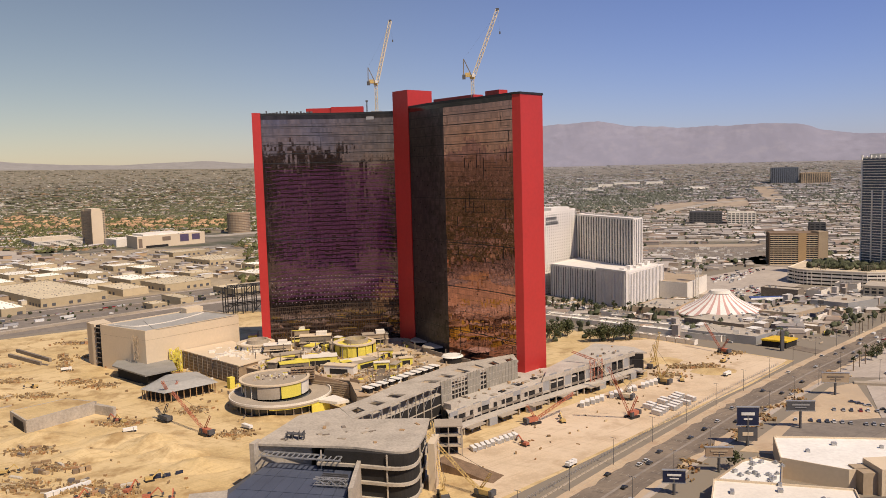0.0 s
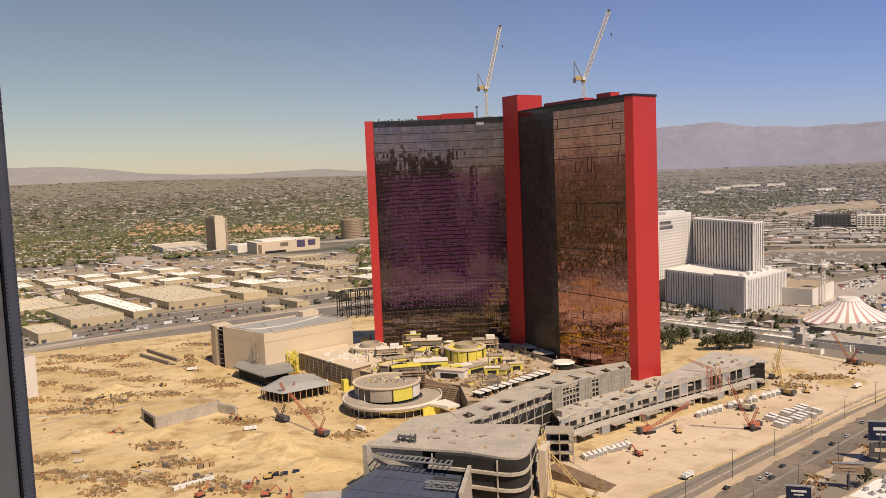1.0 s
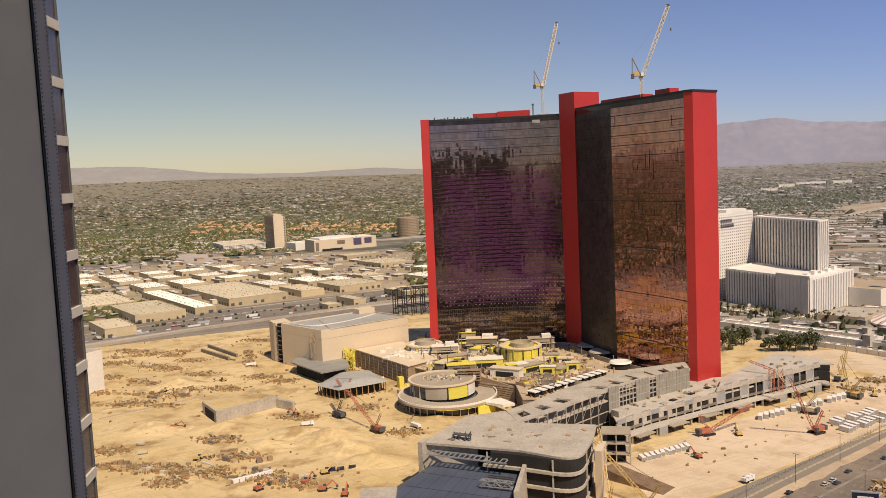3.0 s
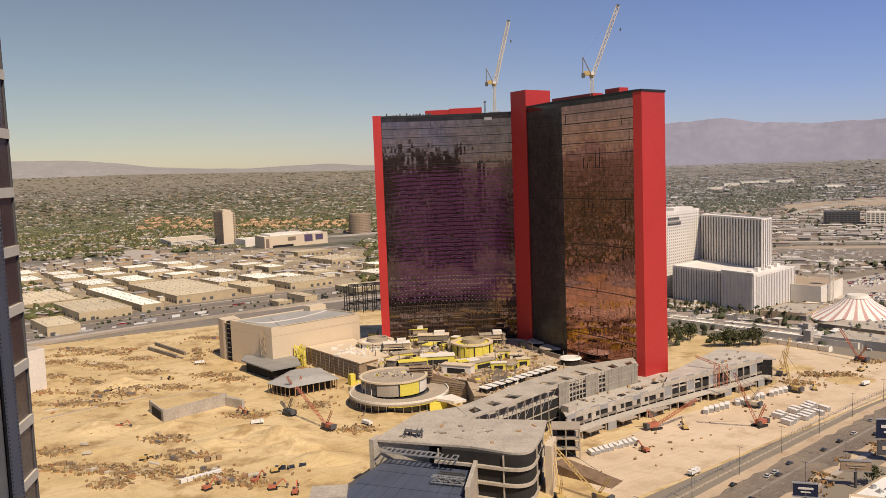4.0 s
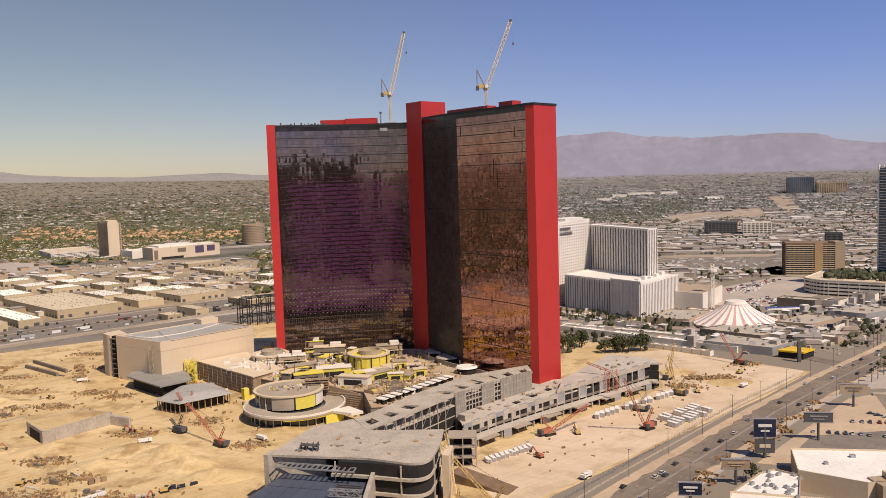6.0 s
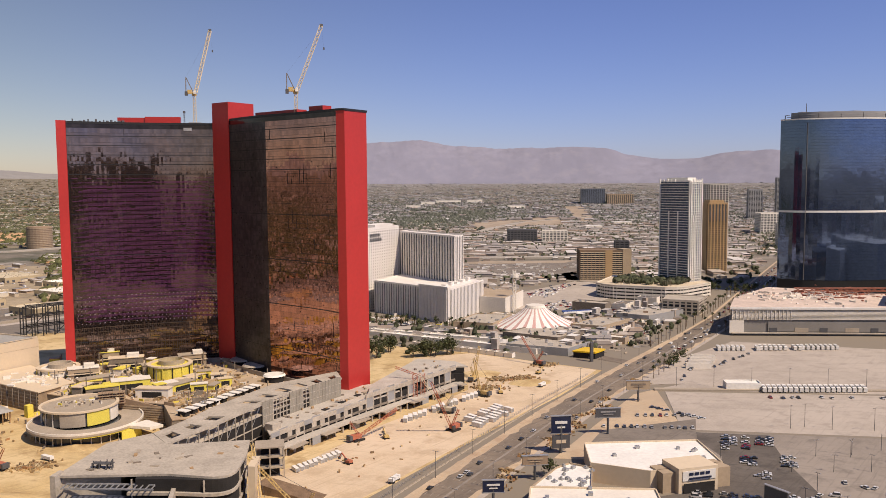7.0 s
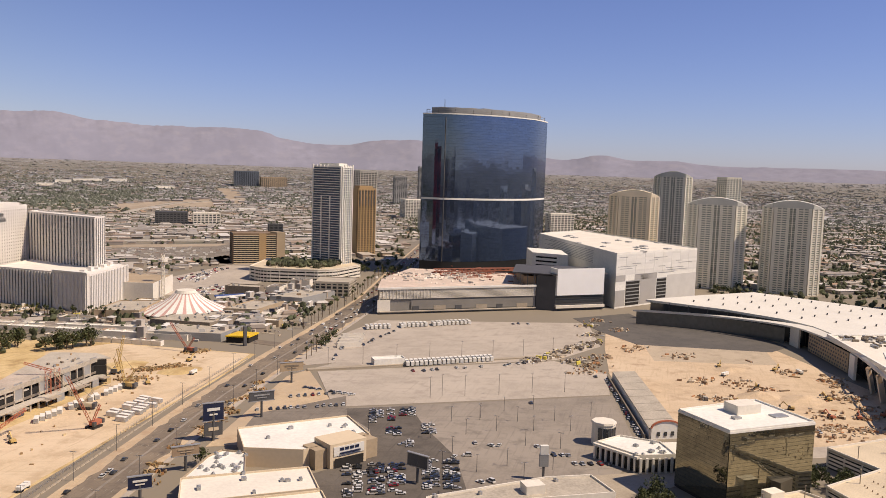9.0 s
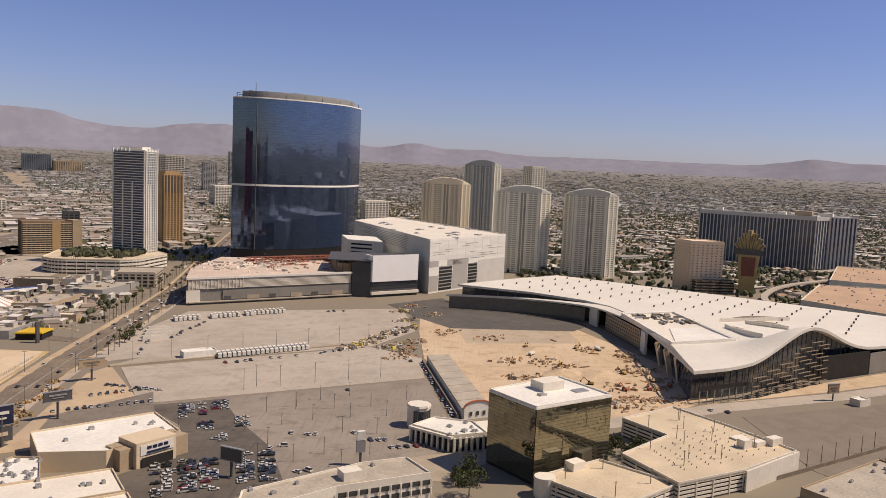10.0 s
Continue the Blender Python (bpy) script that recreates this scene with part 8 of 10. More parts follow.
def bulk_clumps(name, rows, material, label, seed, category="trees", lite=False):
    """Many ragged foliage clumps: x, y, z, radius, height. Far off, lite clumps of four upper faces."""
    base_v, base_f = (OCT_V, OCT_F) if lite else (ICO_V, ICO_F)
    m = len(base_v)
    a = np.array(rows, dtype=float)
    rs = np.random.RandomState(seed)
    n = len(a)
    v = base_v[None] * (1 + rs.uniform(-0.35, 0.35, (n, m, 1)))
    v = v * a[:, None, 3:4] * np.array([1, 1, 0])[None, None] + v * a[:, None, 4:5] * np.array([0, 0, 0.55])[None, None]
    v += a[:, None, :3] + np.array([0, 0, 1])[None, None] * (a[:, None, 4:5] * 0.5)
    fl = [tuple(q + i * m for q in f) for i in range(n) for f in base_f]
    me = bpy.data.meshes.new(name)
    me.from_pydata(v.reshape(-1, 3).tolist(), [], fl)
    me.materials.append(material)
    return tagged(new(name, me), label, category, kind="stuff")


# walls and roofs greyed: aerial haze of the eastern town put into their colours
M_HWALL = mat("house_walls", (0.45, 0.36, 0.27), 0.9, var=0.05, island=1.0, colors=[(0.47, 0.42, 0.37), (0.34, 0.28, 0.23), (0.56, 0.52, 0.48), (0.29, 0.26, 0.24), (0.42, 0.34, 0.27)])
M_HROOF = mat("house_roofs", (0.4, 0.3, 0.22), 0.9, var=0.05, island=1.0,
              colors=[(0.34, 0.285, 0.24), (0.23, 0.195, 0.17), (0.54, 0.51, 0.48), (0.35, 0.24, 0.17), (0.41, 0.365, 0.32), (0.21, 0.19, 0.18), (0.28, 0.22, 0.18)])
M_CROOF = mat("flat_roofs", (0.5, 0.45, 0.4), 0.85, var=0.06, island=1.0,
              colors=[(0.68, 0.66, 0.63), (0.42, 0.39, 0.36), (0.33, 0.30, 0.28), (0.72, 0.71, 0.69), (0.28, 0.26, 0.25), (0.48, 0.44, 0.40), (0.36, 0.28, 0.24), (0.58, 0.55, 0.51)])
M_FTREE = mat("valley_foliage", (0.068, 0.076, 0.042), 0.95, var=0.15, scale=0.02, island=0.5)
r = random.Random(9)
KEEP = [[(-900, 100), (-760, 640), (-530, 940), (-330, 1130), (-60, 1180), (60, 850), (260, 660), (420, 800), (560, 930), (560, 1000), (640, 1010), (900, 1060), (930, 700), (1120, 480), (920, 150), (700, 0), (0, 0)],
        [(60, 950), (130, 1060), (240, 1030), (330, 1100), (470, 1180), (540, 1150), (600, 1060), (720, 1180), (560, 880), (200, 780)],
        [(1330, 640), (1400, 400), (1560, 370), (1570, 480), (1420, 680)], [(900, 760), (1100, 560), (1130, 440), (980, 480)],
        [(-530, 940), (-280, 1140), (-380, 1640), (-560, 1780), (-1100, 1500), (-640, 980)], [(-840, 1880), (-840, 1760), (-430, 1660), (-430, 2110), (-560, 2110)]]


FREEWAYS = [[(330, 1990), (415, 1948), (540, 2180), (672, 2450), (850, 2700), (1180, 2850), (1609, 2890)], [(240, 2480), (505, 2229), (640, 2280), (800, 2300), (894, 2078), (1191, 2120), (1700, 2350)],
            [(300, 1556), (360, 1544), (469, 1523), (576, 1502), (760, 1480)], [(-1500, 1900), (-1000, 1905), (-560, 1950), (-100, 2330), (300, 2600)]]
YARD = [(318, 1300), (357, 1500), (600, 1455), (640, 1400), (450, 1168), (400, 1215)]
WESTLOT = [(-975, 1668), (-949, 1755), (-812, 1642), (-744, 1530), (-832, 1512)]


def near_freeway(x, y):
    for line in FREEWAYS:
        for a, b in zip(line, line[1:]):
            dx, dy = b[0] - a[0], b[1] - a[1]
            k = max(0, min(1, ((x - a[0]) * dx + (y - a[1]) * dy) / (dx * dx + dy * dy)))
            if math.hypot(x - a[0] - k * dx, y - a[1] - k * dy) < 26:
                return True
    return inside((x, y), YARD) or inside((x, y), WESTLOT)


def near_strip(x, y):
    best = 1e9
    for a, b in zip(STRIP, STRIP[1:]):
        dx, dy = b[0] - a[0], b[1] - a[1]
        k = max(0, min(1, ((x - a[0]) * dx + (y - a[1]) * dy) / (dx * dx + dy * dy)))
        best = min(best, math.hypot(x - a[0] - k * dx, y - a[1] - k * dy))
    return best < 30


houses, sheds, trees, fhouses, ftrees = [], [], [], [], []
GRID = radians(-16)
gc, gs = math.cos(GRID), math.sin(GRID)
count = 0
while count < 30000:
    az = radians(r.uniform(-85, 84))
    rad = math.sqrt(r.uniform(700 ** 2, 2900 ** 2)) if r.random() < 0.75 else r.uniform(800, 2800)
    x, y = rad * math.sin(az), rad * math.cos(az)
    # snap to street blocks
    u, v = gc * x + gs * y, -gs * x + gc * y
    if rad > 1200:
        v = round(v / 46) * 46 + r.uniform(-18, 18)
        if abs(u / 160 - round(u / 160)) < 0.07:
            continue
    x, y = gc * u - gs * v, gs * u + gc * v
    rad = math.hypot(x, y)
    if any(inside((x, y), k) for k in KEEP) or near_strip(x, y) or near_freeway(x, y):
        continue
    count += 1
    z = ground_z(x, y) - 0.5
    deg = math.degrees(math.atan2(x, y))
    zone = noise.noise(Vector((x * 0.0012, y * 0.0012, 4.0)))
    green = 0.85 if deg < -2 else 0.42
    green += 0.35 * zone
    if deg > 5 and rad < 2000:
        green -= 0.18
    if deg > 33:
        green += 0.38
    ang = GRID + (math.pi / 2 if r.random() < 0.4 else 0)
    if r.random() < green:
        for _ in range(r.choice((1, 2, 3, 4)) if deg > -2 else r.choice((2, 3, 4, 5))):
            rr = r.uniform(2.5, 5.5) * (1 + rad / 6000) * (1.0 if deg < -2 else 0.72)
            trees.append((x + r.uniform(-14, 14), y + r.uniform(-14, 14), z, rr, r.uniform(5, 10)))
    q = r.random()
    if q < (0.1 if deg > 33 else 0.16) + (0.34 if (0 < deg < 33 and zone < 0.15) else 0.0):
        w_ = r.choice((12, 16, 22, 34, 60)) * r.uniform(0.8, 1.2) if rad > 1000 else r.uniform(12, 30)
        sheds.append((x, y, z, w_, r.uniform(10, 24), r.uniform(4, 8), ang))
    else:
        houses.append((x, y, z, r.uniform(9, 16), r.uniform(7, 11), r.uniform(3.0, 4.6), ang))
# the valley beyond 2.8 km, drawn together towards the rim of the ground sheet
def on_fan(az, el):
    """Place on the rising ground at a given height angle, seen from the tower."""
    edge = 152 + 4650 * math.tan(radians(profile(EDGE, math.degrees(az))))
    lo, hi = 2600.0, 4645.0
    for _ in range(22):
        m_ = (lo + hi) / 2
        if (valley(m_) * edge - 152) / m_ < math.tan(radians(el)):
            lo = m_
        else:
            hi = m_
    return lo, valley(lo) * edge


for i in range(66000):
    az = radians(r.uniform(-85, 84))
    deg = math.degrees(az)
    el = r.uniform(-3.1, profile(EDGE, deg) - 0.02)
    far = 152 / math.tan(radians(-el)) if el < -0.6 else 14500 * (1 + (el + 0.6) * 0.8)
    thin = max(0.62, 1 - math.log(far / 2800) / 3.2)
    rad, z = on_fan(az, el)
    k = rad / far
    x, y = rad * math.sin(az), rad * math.cos(az)
    zone = noise.noise(Vector((far * math.sin(az) * 0.0008, far * math.cos(az) * 0.0008, 4.0)))
    ang = GRID + (math.pi / 2 if r.random() < 0.4 else 0)
    wide = 1.0 + far / 9000
    if r.random() < ((0.62 if deg < -2 else 0.34) + 0.5 * zone) * thin:
        for _ in range(2):
            px, py = x + r.uniform(-60, 60) * k, y + r.uniform(-25, 25) * k
            ftrees.append((px, py, z - 0.5, r.uniform(4, 11) * k * wide * (1.0 if deg < -2 else 0.6), r.uniform(6, 11) * k))
    if r.random() < 0.62:
        big = r.random() < 0.15
        fhouses.append((x, y, z - 0.5, (r.uniform(30, 90) if big else r.uniform(10, 24)) * k * wide, (r.uniform(18, 40) if big else r.uniform(8, 14)) * k, r.uniform(3.5, 7.0) * k, ang))
# unseen sheds south of the camera, added for the mirror glass to reflect
for i in range(2600):
    az = radians(r.uniform(95, 265))
    rad = math.sqrt(r.uniform(260 ** 2, 2600 ** 2))
    sheds.append((rad * math.sin(az), rad * math.cos(az), -0.5, r.uniform(14, 60), r.uniform(14, 40), r.uniform(5, 22), r.choice((0.7, 2.3))))
# unseen trees, added to darken what the mirror glass reflects
for i in range(3200):
    az = radians(r.uniform(100, 260))
    rad = math.sqrt(r.uniform(150 ** 2, 2000 ** 2))
    x, y = rad * math.sin(az), rad * math.cos(az)
    if y < -60:
        trees.append((x, y, -0.5, r.uniform(5, 11), r.uniform(9, 16)))
# unseen tall blocks, added for their shaded north sides in the glass
for i in range(260):
    az = radians(r.uniform(100, 260))
    rad = r.uniform(240, 1900)
    if rad * math.cos(az) < -120:
        sheds.append((rad * math.sin(az), rad * math.cos(az), -0.5, r.uniform(20, 60), r.uniform(16, 30), r.uniform(18, 85), r.choice((0.7, 2.3))))
M_CROOFF = mat("town_flat_roofs", (0.5, 0.45, 0.4), 0.85, var=0.06, island=1.0, colors=[(0.57, 0.53, 0.49), (0.40, 0.36, 0.32), (0.34, 0.30, 0.27), (0.62, 0.59, 0.56), (0.32, 0.29, 0.27), (0.44, 0.39, 0.34), (0.35, 0.265, 0.21), (0.50, 0.46, 0.41)])
# distant tones muted and evened out: haze put into the colours
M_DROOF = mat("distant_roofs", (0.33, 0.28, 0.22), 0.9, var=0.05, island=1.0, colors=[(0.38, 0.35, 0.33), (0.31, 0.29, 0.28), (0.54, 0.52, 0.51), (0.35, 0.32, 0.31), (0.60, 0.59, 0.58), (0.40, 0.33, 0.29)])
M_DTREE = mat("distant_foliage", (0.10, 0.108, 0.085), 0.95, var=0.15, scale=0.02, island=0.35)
M_HWALLW = mat("tan_house_walls", (0.45, 0.36, 0.27), 0.9, var=0.05, island=1.0, colors=[(0.5, 0.42, 0.31), (0.38, 0.28, 0.19), (0.6, 0.54, 0.43), (0.32, 0.26, 0.19), (0.46, 0.32, 0.19)])
M_HROOFT = mat("tan_house_roofs", (0.4, 0.3, 0.22), 0.9, var=0.05, island=1.0, colors=[(0.42, 0.31, 0.2), (0.3, 0.21, 0.13), (0.64, 0.58, 0.46), (0.46, 0.25, 0.12), (0.52, 0.43, 0.3), (0.26, 0.21, 0.15)])
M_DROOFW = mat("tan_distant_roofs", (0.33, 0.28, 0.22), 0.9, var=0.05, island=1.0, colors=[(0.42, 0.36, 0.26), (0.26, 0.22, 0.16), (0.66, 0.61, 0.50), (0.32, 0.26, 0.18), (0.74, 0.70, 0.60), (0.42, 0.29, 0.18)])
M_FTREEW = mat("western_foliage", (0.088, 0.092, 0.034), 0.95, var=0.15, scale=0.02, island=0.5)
# slightly greyer western foliage, with distance haze in its colour
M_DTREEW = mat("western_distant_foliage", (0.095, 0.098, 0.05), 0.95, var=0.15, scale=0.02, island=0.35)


def side(rows, west):
    return [q for q in rows if (q[0] < -0.035 * q[1]) == west]


# bare earth beside the interchange, a belt of old trees and long white sheds
EARTH = [[(579, 2422), (989, 2560), (1040, 2900), (690, 2720)], [(1015, 2600), (1095, 2660), (1290, 3260), (1215, 3280)]]
houses, sheds, trees, fhouses, ftrees = ([q for q in rows if not any(inside((q[0], q[1]), e) for e in EARTH)] for rows in (houses, sheds, trees, fhouses, ftrees))
M_EARTH = mix_ground("bare_tan_earth", (0.345, 0.275, 0.205), (0.41, 0.33, 0.25), (0.26, 0.215, 0.16), 0.01, 0.04)
for e in EARTH:
    mb = MB()
    for j in range(13):
        for i in range(9):
            p = lerp(lerp(e[0], e[1], i / 8), lerp(e[3], e[2], i / 8), j / 12)
            mb.v.append((*p, ground_z(*p) + 1.0))
    mb.f += [(j * 9 + i, j * 9 + i + 1, j * 9 + i + 10, j * 9 + i + 9) for j in range(12) for i in range(8)]
    solo("bare_earth", mb, M_EARTH, "bare tan earth beside the far interchange", "ground", "structure")
belt = []
re_ = random.Random(93)
for i in range(520):
    p = lerp((520, 2560), (740, 3200), re_.random())
    p = (p[0] + re_.gauss(0, 110), p[1] + re_.gauss(0, 90))
    if inside(p, EARTH[0]):
        continue
    belt.append((p[0], p[1], ground_z(*p) - 0.5, re_.uniform(6, 12), re_.uniform(8, 14)))
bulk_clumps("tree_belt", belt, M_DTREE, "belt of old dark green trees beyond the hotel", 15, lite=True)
long_sheds = []
for x, y, w_ in ((790, 3600, 110), (905, 3590, 70), (690, 3560, 60), (600, 3420, 60), (1010, 3300, 70), (1120, 2500, 60), (960, 2350, 50)):
    long_sheds.append((x, y, ground_z(x, y) - 0.5, w_, 26, 11, -0.1))
bulk_boxes("long_sheds", long_sheds, M_CREAM, M_WHITE, "long white warehouse sheds far across the town", "buildings")
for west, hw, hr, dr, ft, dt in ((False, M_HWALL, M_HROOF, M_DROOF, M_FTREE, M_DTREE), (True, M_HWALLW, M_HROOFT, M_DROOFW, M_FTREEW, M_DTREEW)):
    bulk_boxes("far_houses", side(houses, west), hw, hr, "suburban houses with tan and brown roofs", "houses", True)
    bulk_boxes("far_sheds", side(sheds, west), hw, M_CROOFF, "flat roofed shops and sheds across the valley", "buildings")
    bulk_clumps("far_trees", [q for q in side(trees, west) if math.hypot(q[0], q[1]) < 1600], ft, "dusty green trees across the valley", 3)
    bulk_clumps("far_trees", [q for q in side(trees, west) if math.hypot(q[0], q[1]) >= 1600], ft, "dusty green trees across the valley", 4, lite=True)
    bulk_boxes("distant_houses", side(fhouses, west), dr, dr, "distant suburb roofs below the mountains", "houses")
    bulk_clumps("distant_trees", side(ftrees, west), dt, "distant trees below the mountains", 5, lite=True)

# warehouses beyond the frontage road
M_WROOF = mat("warehouse_roof", (0.88, 0.85, 0.75), 0.8, var=0.07, scale=0.03, fine=0.4, objrand=0.14)
M_TROOF = mat("dusty_warehouse_roof", (0.60, 0.51, 0.355), 0.85, var=0.1, scale=0.03, fine=0.4, objrand=0.15)
M_YARD = mix_ground("yard_asphalt", (0.34, 0.27, 0.18), (0.42, 0.34, 0.23), (0.22, 0.175, 0.12), 0.012, 0.05, tracks=(0.2, 0.165, 0.12))
M_FREE = mat("freeway_concrete", (0.40, 0.36, 0.31), 0.9, var=0.12, scale=0.03, fine=0.4)
M_STORE2 = mat("brown_front_panel", (0.20, 0.15, 0.11), 0.6, var=0.08)
M_VIOLET = mat("violet_display_panel", (0.10, 0.075, 0.13), 0.4, var=0.08)
M_VILLA = mat("villa_walls", (0.55, 0.42, 0.28), 0.9, var=0.05, island=0.2)
M_TERRA = mat("terracotta_tiles", (0.43, 0.265, 0.15), 0.9, var=0.08, island=0.35)
M_WWALL = mat("warehouse_wall", (0.46, 0.37, 0.235), 0.85, var=0.06, objrand=0.25)
r = random.Random(15)
# near corner on the plan, length along the road's normal, depth along the road
BROWN_SHEDS = [(-532, 844, 110, 58, 9), (-652, 908, 120, 74, 8), (-473, 959, 180, 80, 9), (-404, 1029, 70, 34, 8), (-363, 1066, 67, 66, 8), (-258, 1007, 50, 34, 8), (-387, 1357, 81, 63, 7),
               (-368, 1188, 31, 37, 7), (-515, 760, 70, 32, 9), (-495, 1505, 45, 75, 7), (-306, 947, 44, 17, 8), (-329, 920, 23, 18, 6)]
WHITE_SHEDS = [(-488, 900, 220, 26), (-665, 1082, 76, 38), (-755, 1162, 63, 37), (-812, 1225, 57, 38), (-759, 1253, 58, 40), (-708, 1195, 48, 39), (-623, 1118, 78, 38), (-720, 1292, 44, 46), (-646, 1220, 50, 42),
               (-668, 1331, 52, 41), (-598, 1255, 50, 43), (-588, 1183, 42, 42), (-475, 1092, 69, 33), (-526, 1214, 50, 30), (-431, 1127, 68, 38), (-392, 1146, 53, 28), (-464, 1261, 50, 30), (-524, 1303, 36, 43),
               (-268, 1158, 52, 55), (-296, 1282, 38, 30), (-813, 1144, 80, 34), (-879, 1236, 70, 30)]
WA = radians(137)


def warehouse(x, y, a, b, hh, roofm, label):
    t = thing("warehouse", label, "warehouse", (x, y, 0), "warehouses")
    q = rect((x, y), WA, a, -b)
    q = ccw(q)
    part("wall_block", MB().prism(q, 0, hh), M_WWALL, t)
    wr = part("roof", MB().prism(shrink(q, 0.01), hh, hh + 0.3), roofm, t)
    mb = MB()
    for e0, e1 in edges(q):
        mb.band(e1, e0, hh, hh + 0.9, None, 0.5)
    part("parapet", mb, M_WWALL, wr)
    mb = MB()
    na, nb = max(2, int(a / 9)), max(2, int(b / 9))
    for i in range(na):
        for j in range(nb):
            if r.random() < 0.7:
                p = lerp(lerp(q[0], q[1], (i + 0.5) / na), lerp(q[3], q[2], (i + 0.5) / na), (j + 0.5) / nb)
                mb.box(p[0] + r.uniform(-1.5, 1.5), p[1] + r.uniform(-1.5, 1.5), hh + 0.3, r.uniform(0.9, 2.2), r.uniform(0.9, 1.6), r.uniform(0.5, 1.3), WA)
    part("roof_vent", mb, M_CONC, wr, kind="stuff")
    mb = MB()
    for e0, e1 in edges(q):
        n = max(2, int(math.dist(e0, e1) / 9))
        for i in range(n):
            if r.random() < 0.65:
                mb.band(lerp(e0, e1, (i + 0.25) / n), lerp(e0, e1, (i + 0.7) / n), 0.3, 3.8, None, 0.15)
    part("dock_door", mb, M_DGREY, t, "dark dock doors", "stuff")


for x, y, a, b, hh in BROWN_SHEDS:
    warehouse(x, y, a, b, hh, M_TROOF, "wide tan warehouse with a dusty vented roof")
for x, y, a, b in WHITE_SHEDS:
    warehouse(x, y, a, b, r.uniform(6.5, 8.5), M_WROOF, "warehouse with a bright white flat roof")
# small sheds, yards and rows of parked lorries between the warehouses
yards, lorries = [], []
for i in range(900):
    x, y = r.uniform(-1050, -180), r.uniform(900, 1640)
    if not inside((x, y), [(-560, 985), (-500, 945), (-285, 1140), (-180, 1300), (-390, 1640), (-560, 1700), (-1050, 1460), (-700, 1020)]):
        continue
    if i % 3:
        lorries.append((x, y, 0.1, r.choice((5, 5, 9, 14)), 2.4, r.choice((1.5, 2.8)), WA + (math.pi / 2 if r.random() < 0.5 else 0)))
    else:
        yards.append((x, y, 0, r.uniform(8, 34), r.uniform(6, 20), r.uniform(3, 6), WA))
bulk_boxes("yard_sheds", yards, M_HWALLW, M_CROOF, "small sheds and stores between the warehouses", "sheds")
bulk_boxes("yard_lorries", lorries, M_CROOF, M_CROOF, "parked lorries and containers between the warehouses", "vehicles")
sheet("warehouse_yards", [(-700, 985), (-560, 880), (-500, 915), (-330, 1062), (-225, 1165), (-250, 1300), (-390, 1620), (-600, 1690), (-1010, 1430), (-900, 1180)], 0.06, M_YARD, "brown dusty asphalt yards between the warehouses", "yard")
ribbon("warehouse_road", [(-700, 745), (-582, 838), (-520, 893), (-440, 962), (-345, 1048), (-260, 1125), (-150, 1235)], -6, 6, 0.32, M_LOT, "pale dusty street in front of the warehouses")
ribbon("viaduct_wall", [(-600, 590), (-496, 716), (-446, 786), (-383, 852), (-311, 934), (-230, 1020)], -1.2, 1.2, 2.6, M_WALK, "long pale concrete barrier wall beside the frontage road", "wall", thick=2.4)
sheet("oval_lot", WESTLOT, 0.2, M_LOT, "pale oval lot with parked lorries", "car park")
sheet("yard_verge", [(349, 1445), (523, 1414), (560, 1452), (358, 1492)], 0.35, M_EARTH, "strip of bare pinkish earth behind the yard")
sheet("rail_yard", YARD, 0.2, M_LOT3, "wide dark asphalt rail and bus yard", "yard")
for line, wd in zip(FREEWAYS, (13, 13, 14, 11)):
    pts_ = [p for p, a in walk_line(line, 60.0)]
    mb = MB()
    a_, b_ = offset(pts_, -wd), offset(pts_, wd)
    for k in range(len(pts_) - 1):
        z = max(ground_z(*pts_[k]), ground_z(*pts_[k + 1])) + 3.0
        mb.prism([a_[k], b_[k], b_[k + 1], a_[k + 1]], z - 6, z)
    solo("far_freeway", mb, M_FREE, "pale concrete freeway crossing the far town", "road", "structure")
lorries = []
for i in range(420):
    p = (r.uniform(318, 640), r.uniform(1168, 1500))
    if inside(p, shrink(YARD, 0.06)) and p[1] < 1420 - 0.19 * (p[0] - 400):
        lorries.append((p[0], round(p[1] / 9) * 9, 0.2, r.choice((4.4, 4.6, 4.6, 4.8, 12)), 2.0, r.choice((1.4, 1.6, 2.6)), -0.2))
bulk_boxes("yard_vehicles", lorries, M_CROOF, M_CROOF, "rows of parked cars and buses in the yard", "vehicles")
# casino beside the left tower: box hall, garage and the shaded slab
t = store("casino_block", "long beige casino hall with dark display panels", quad3((-666, 1735), (-626, 1686), (-520, 1797)), 24, M_BEIGE, 8, 23, M_CREAM)
for k, w_, z0, z1, m in ((0.02, 0.05, 2, 20, M_STORE2), (0.36, 0.12, 13, 21, M_STORE2), (0.62, 0.13, 8, 23, M_VIOLET), (0.80, 0.12, 10, 22, M_VIOLET), (0.12, 0.32, 0.4, 5, M_VOID)):
    part("front_panel", MB().band(lerp((-626, 1686), (-520, 1797), k), lerp((-626, 1686), (-520, 1797), k + w_), z0, z1, None, 0.6), m, t, "dark panel on the casino front")
part("roof_tier", MB().prism(shrink(quad3((-660, 1745), (-620, 1700), (-560, 1765)), 0.05), 24, 28), M_CREAM, t, "stepped pale roof tier")
store("casino_wing", "low cream wing of the casino", quad3((-735, 1790), (-690, 1740), (-650, 1775)), 15, M_CREAM, 6, 25, M_CREAM)
garage("casino_garage", "long tan parking garage beside the casino", quad3((-957, 1872), (-870, 1755), (-797, 1833)), 14, 5, 4)
villas = []
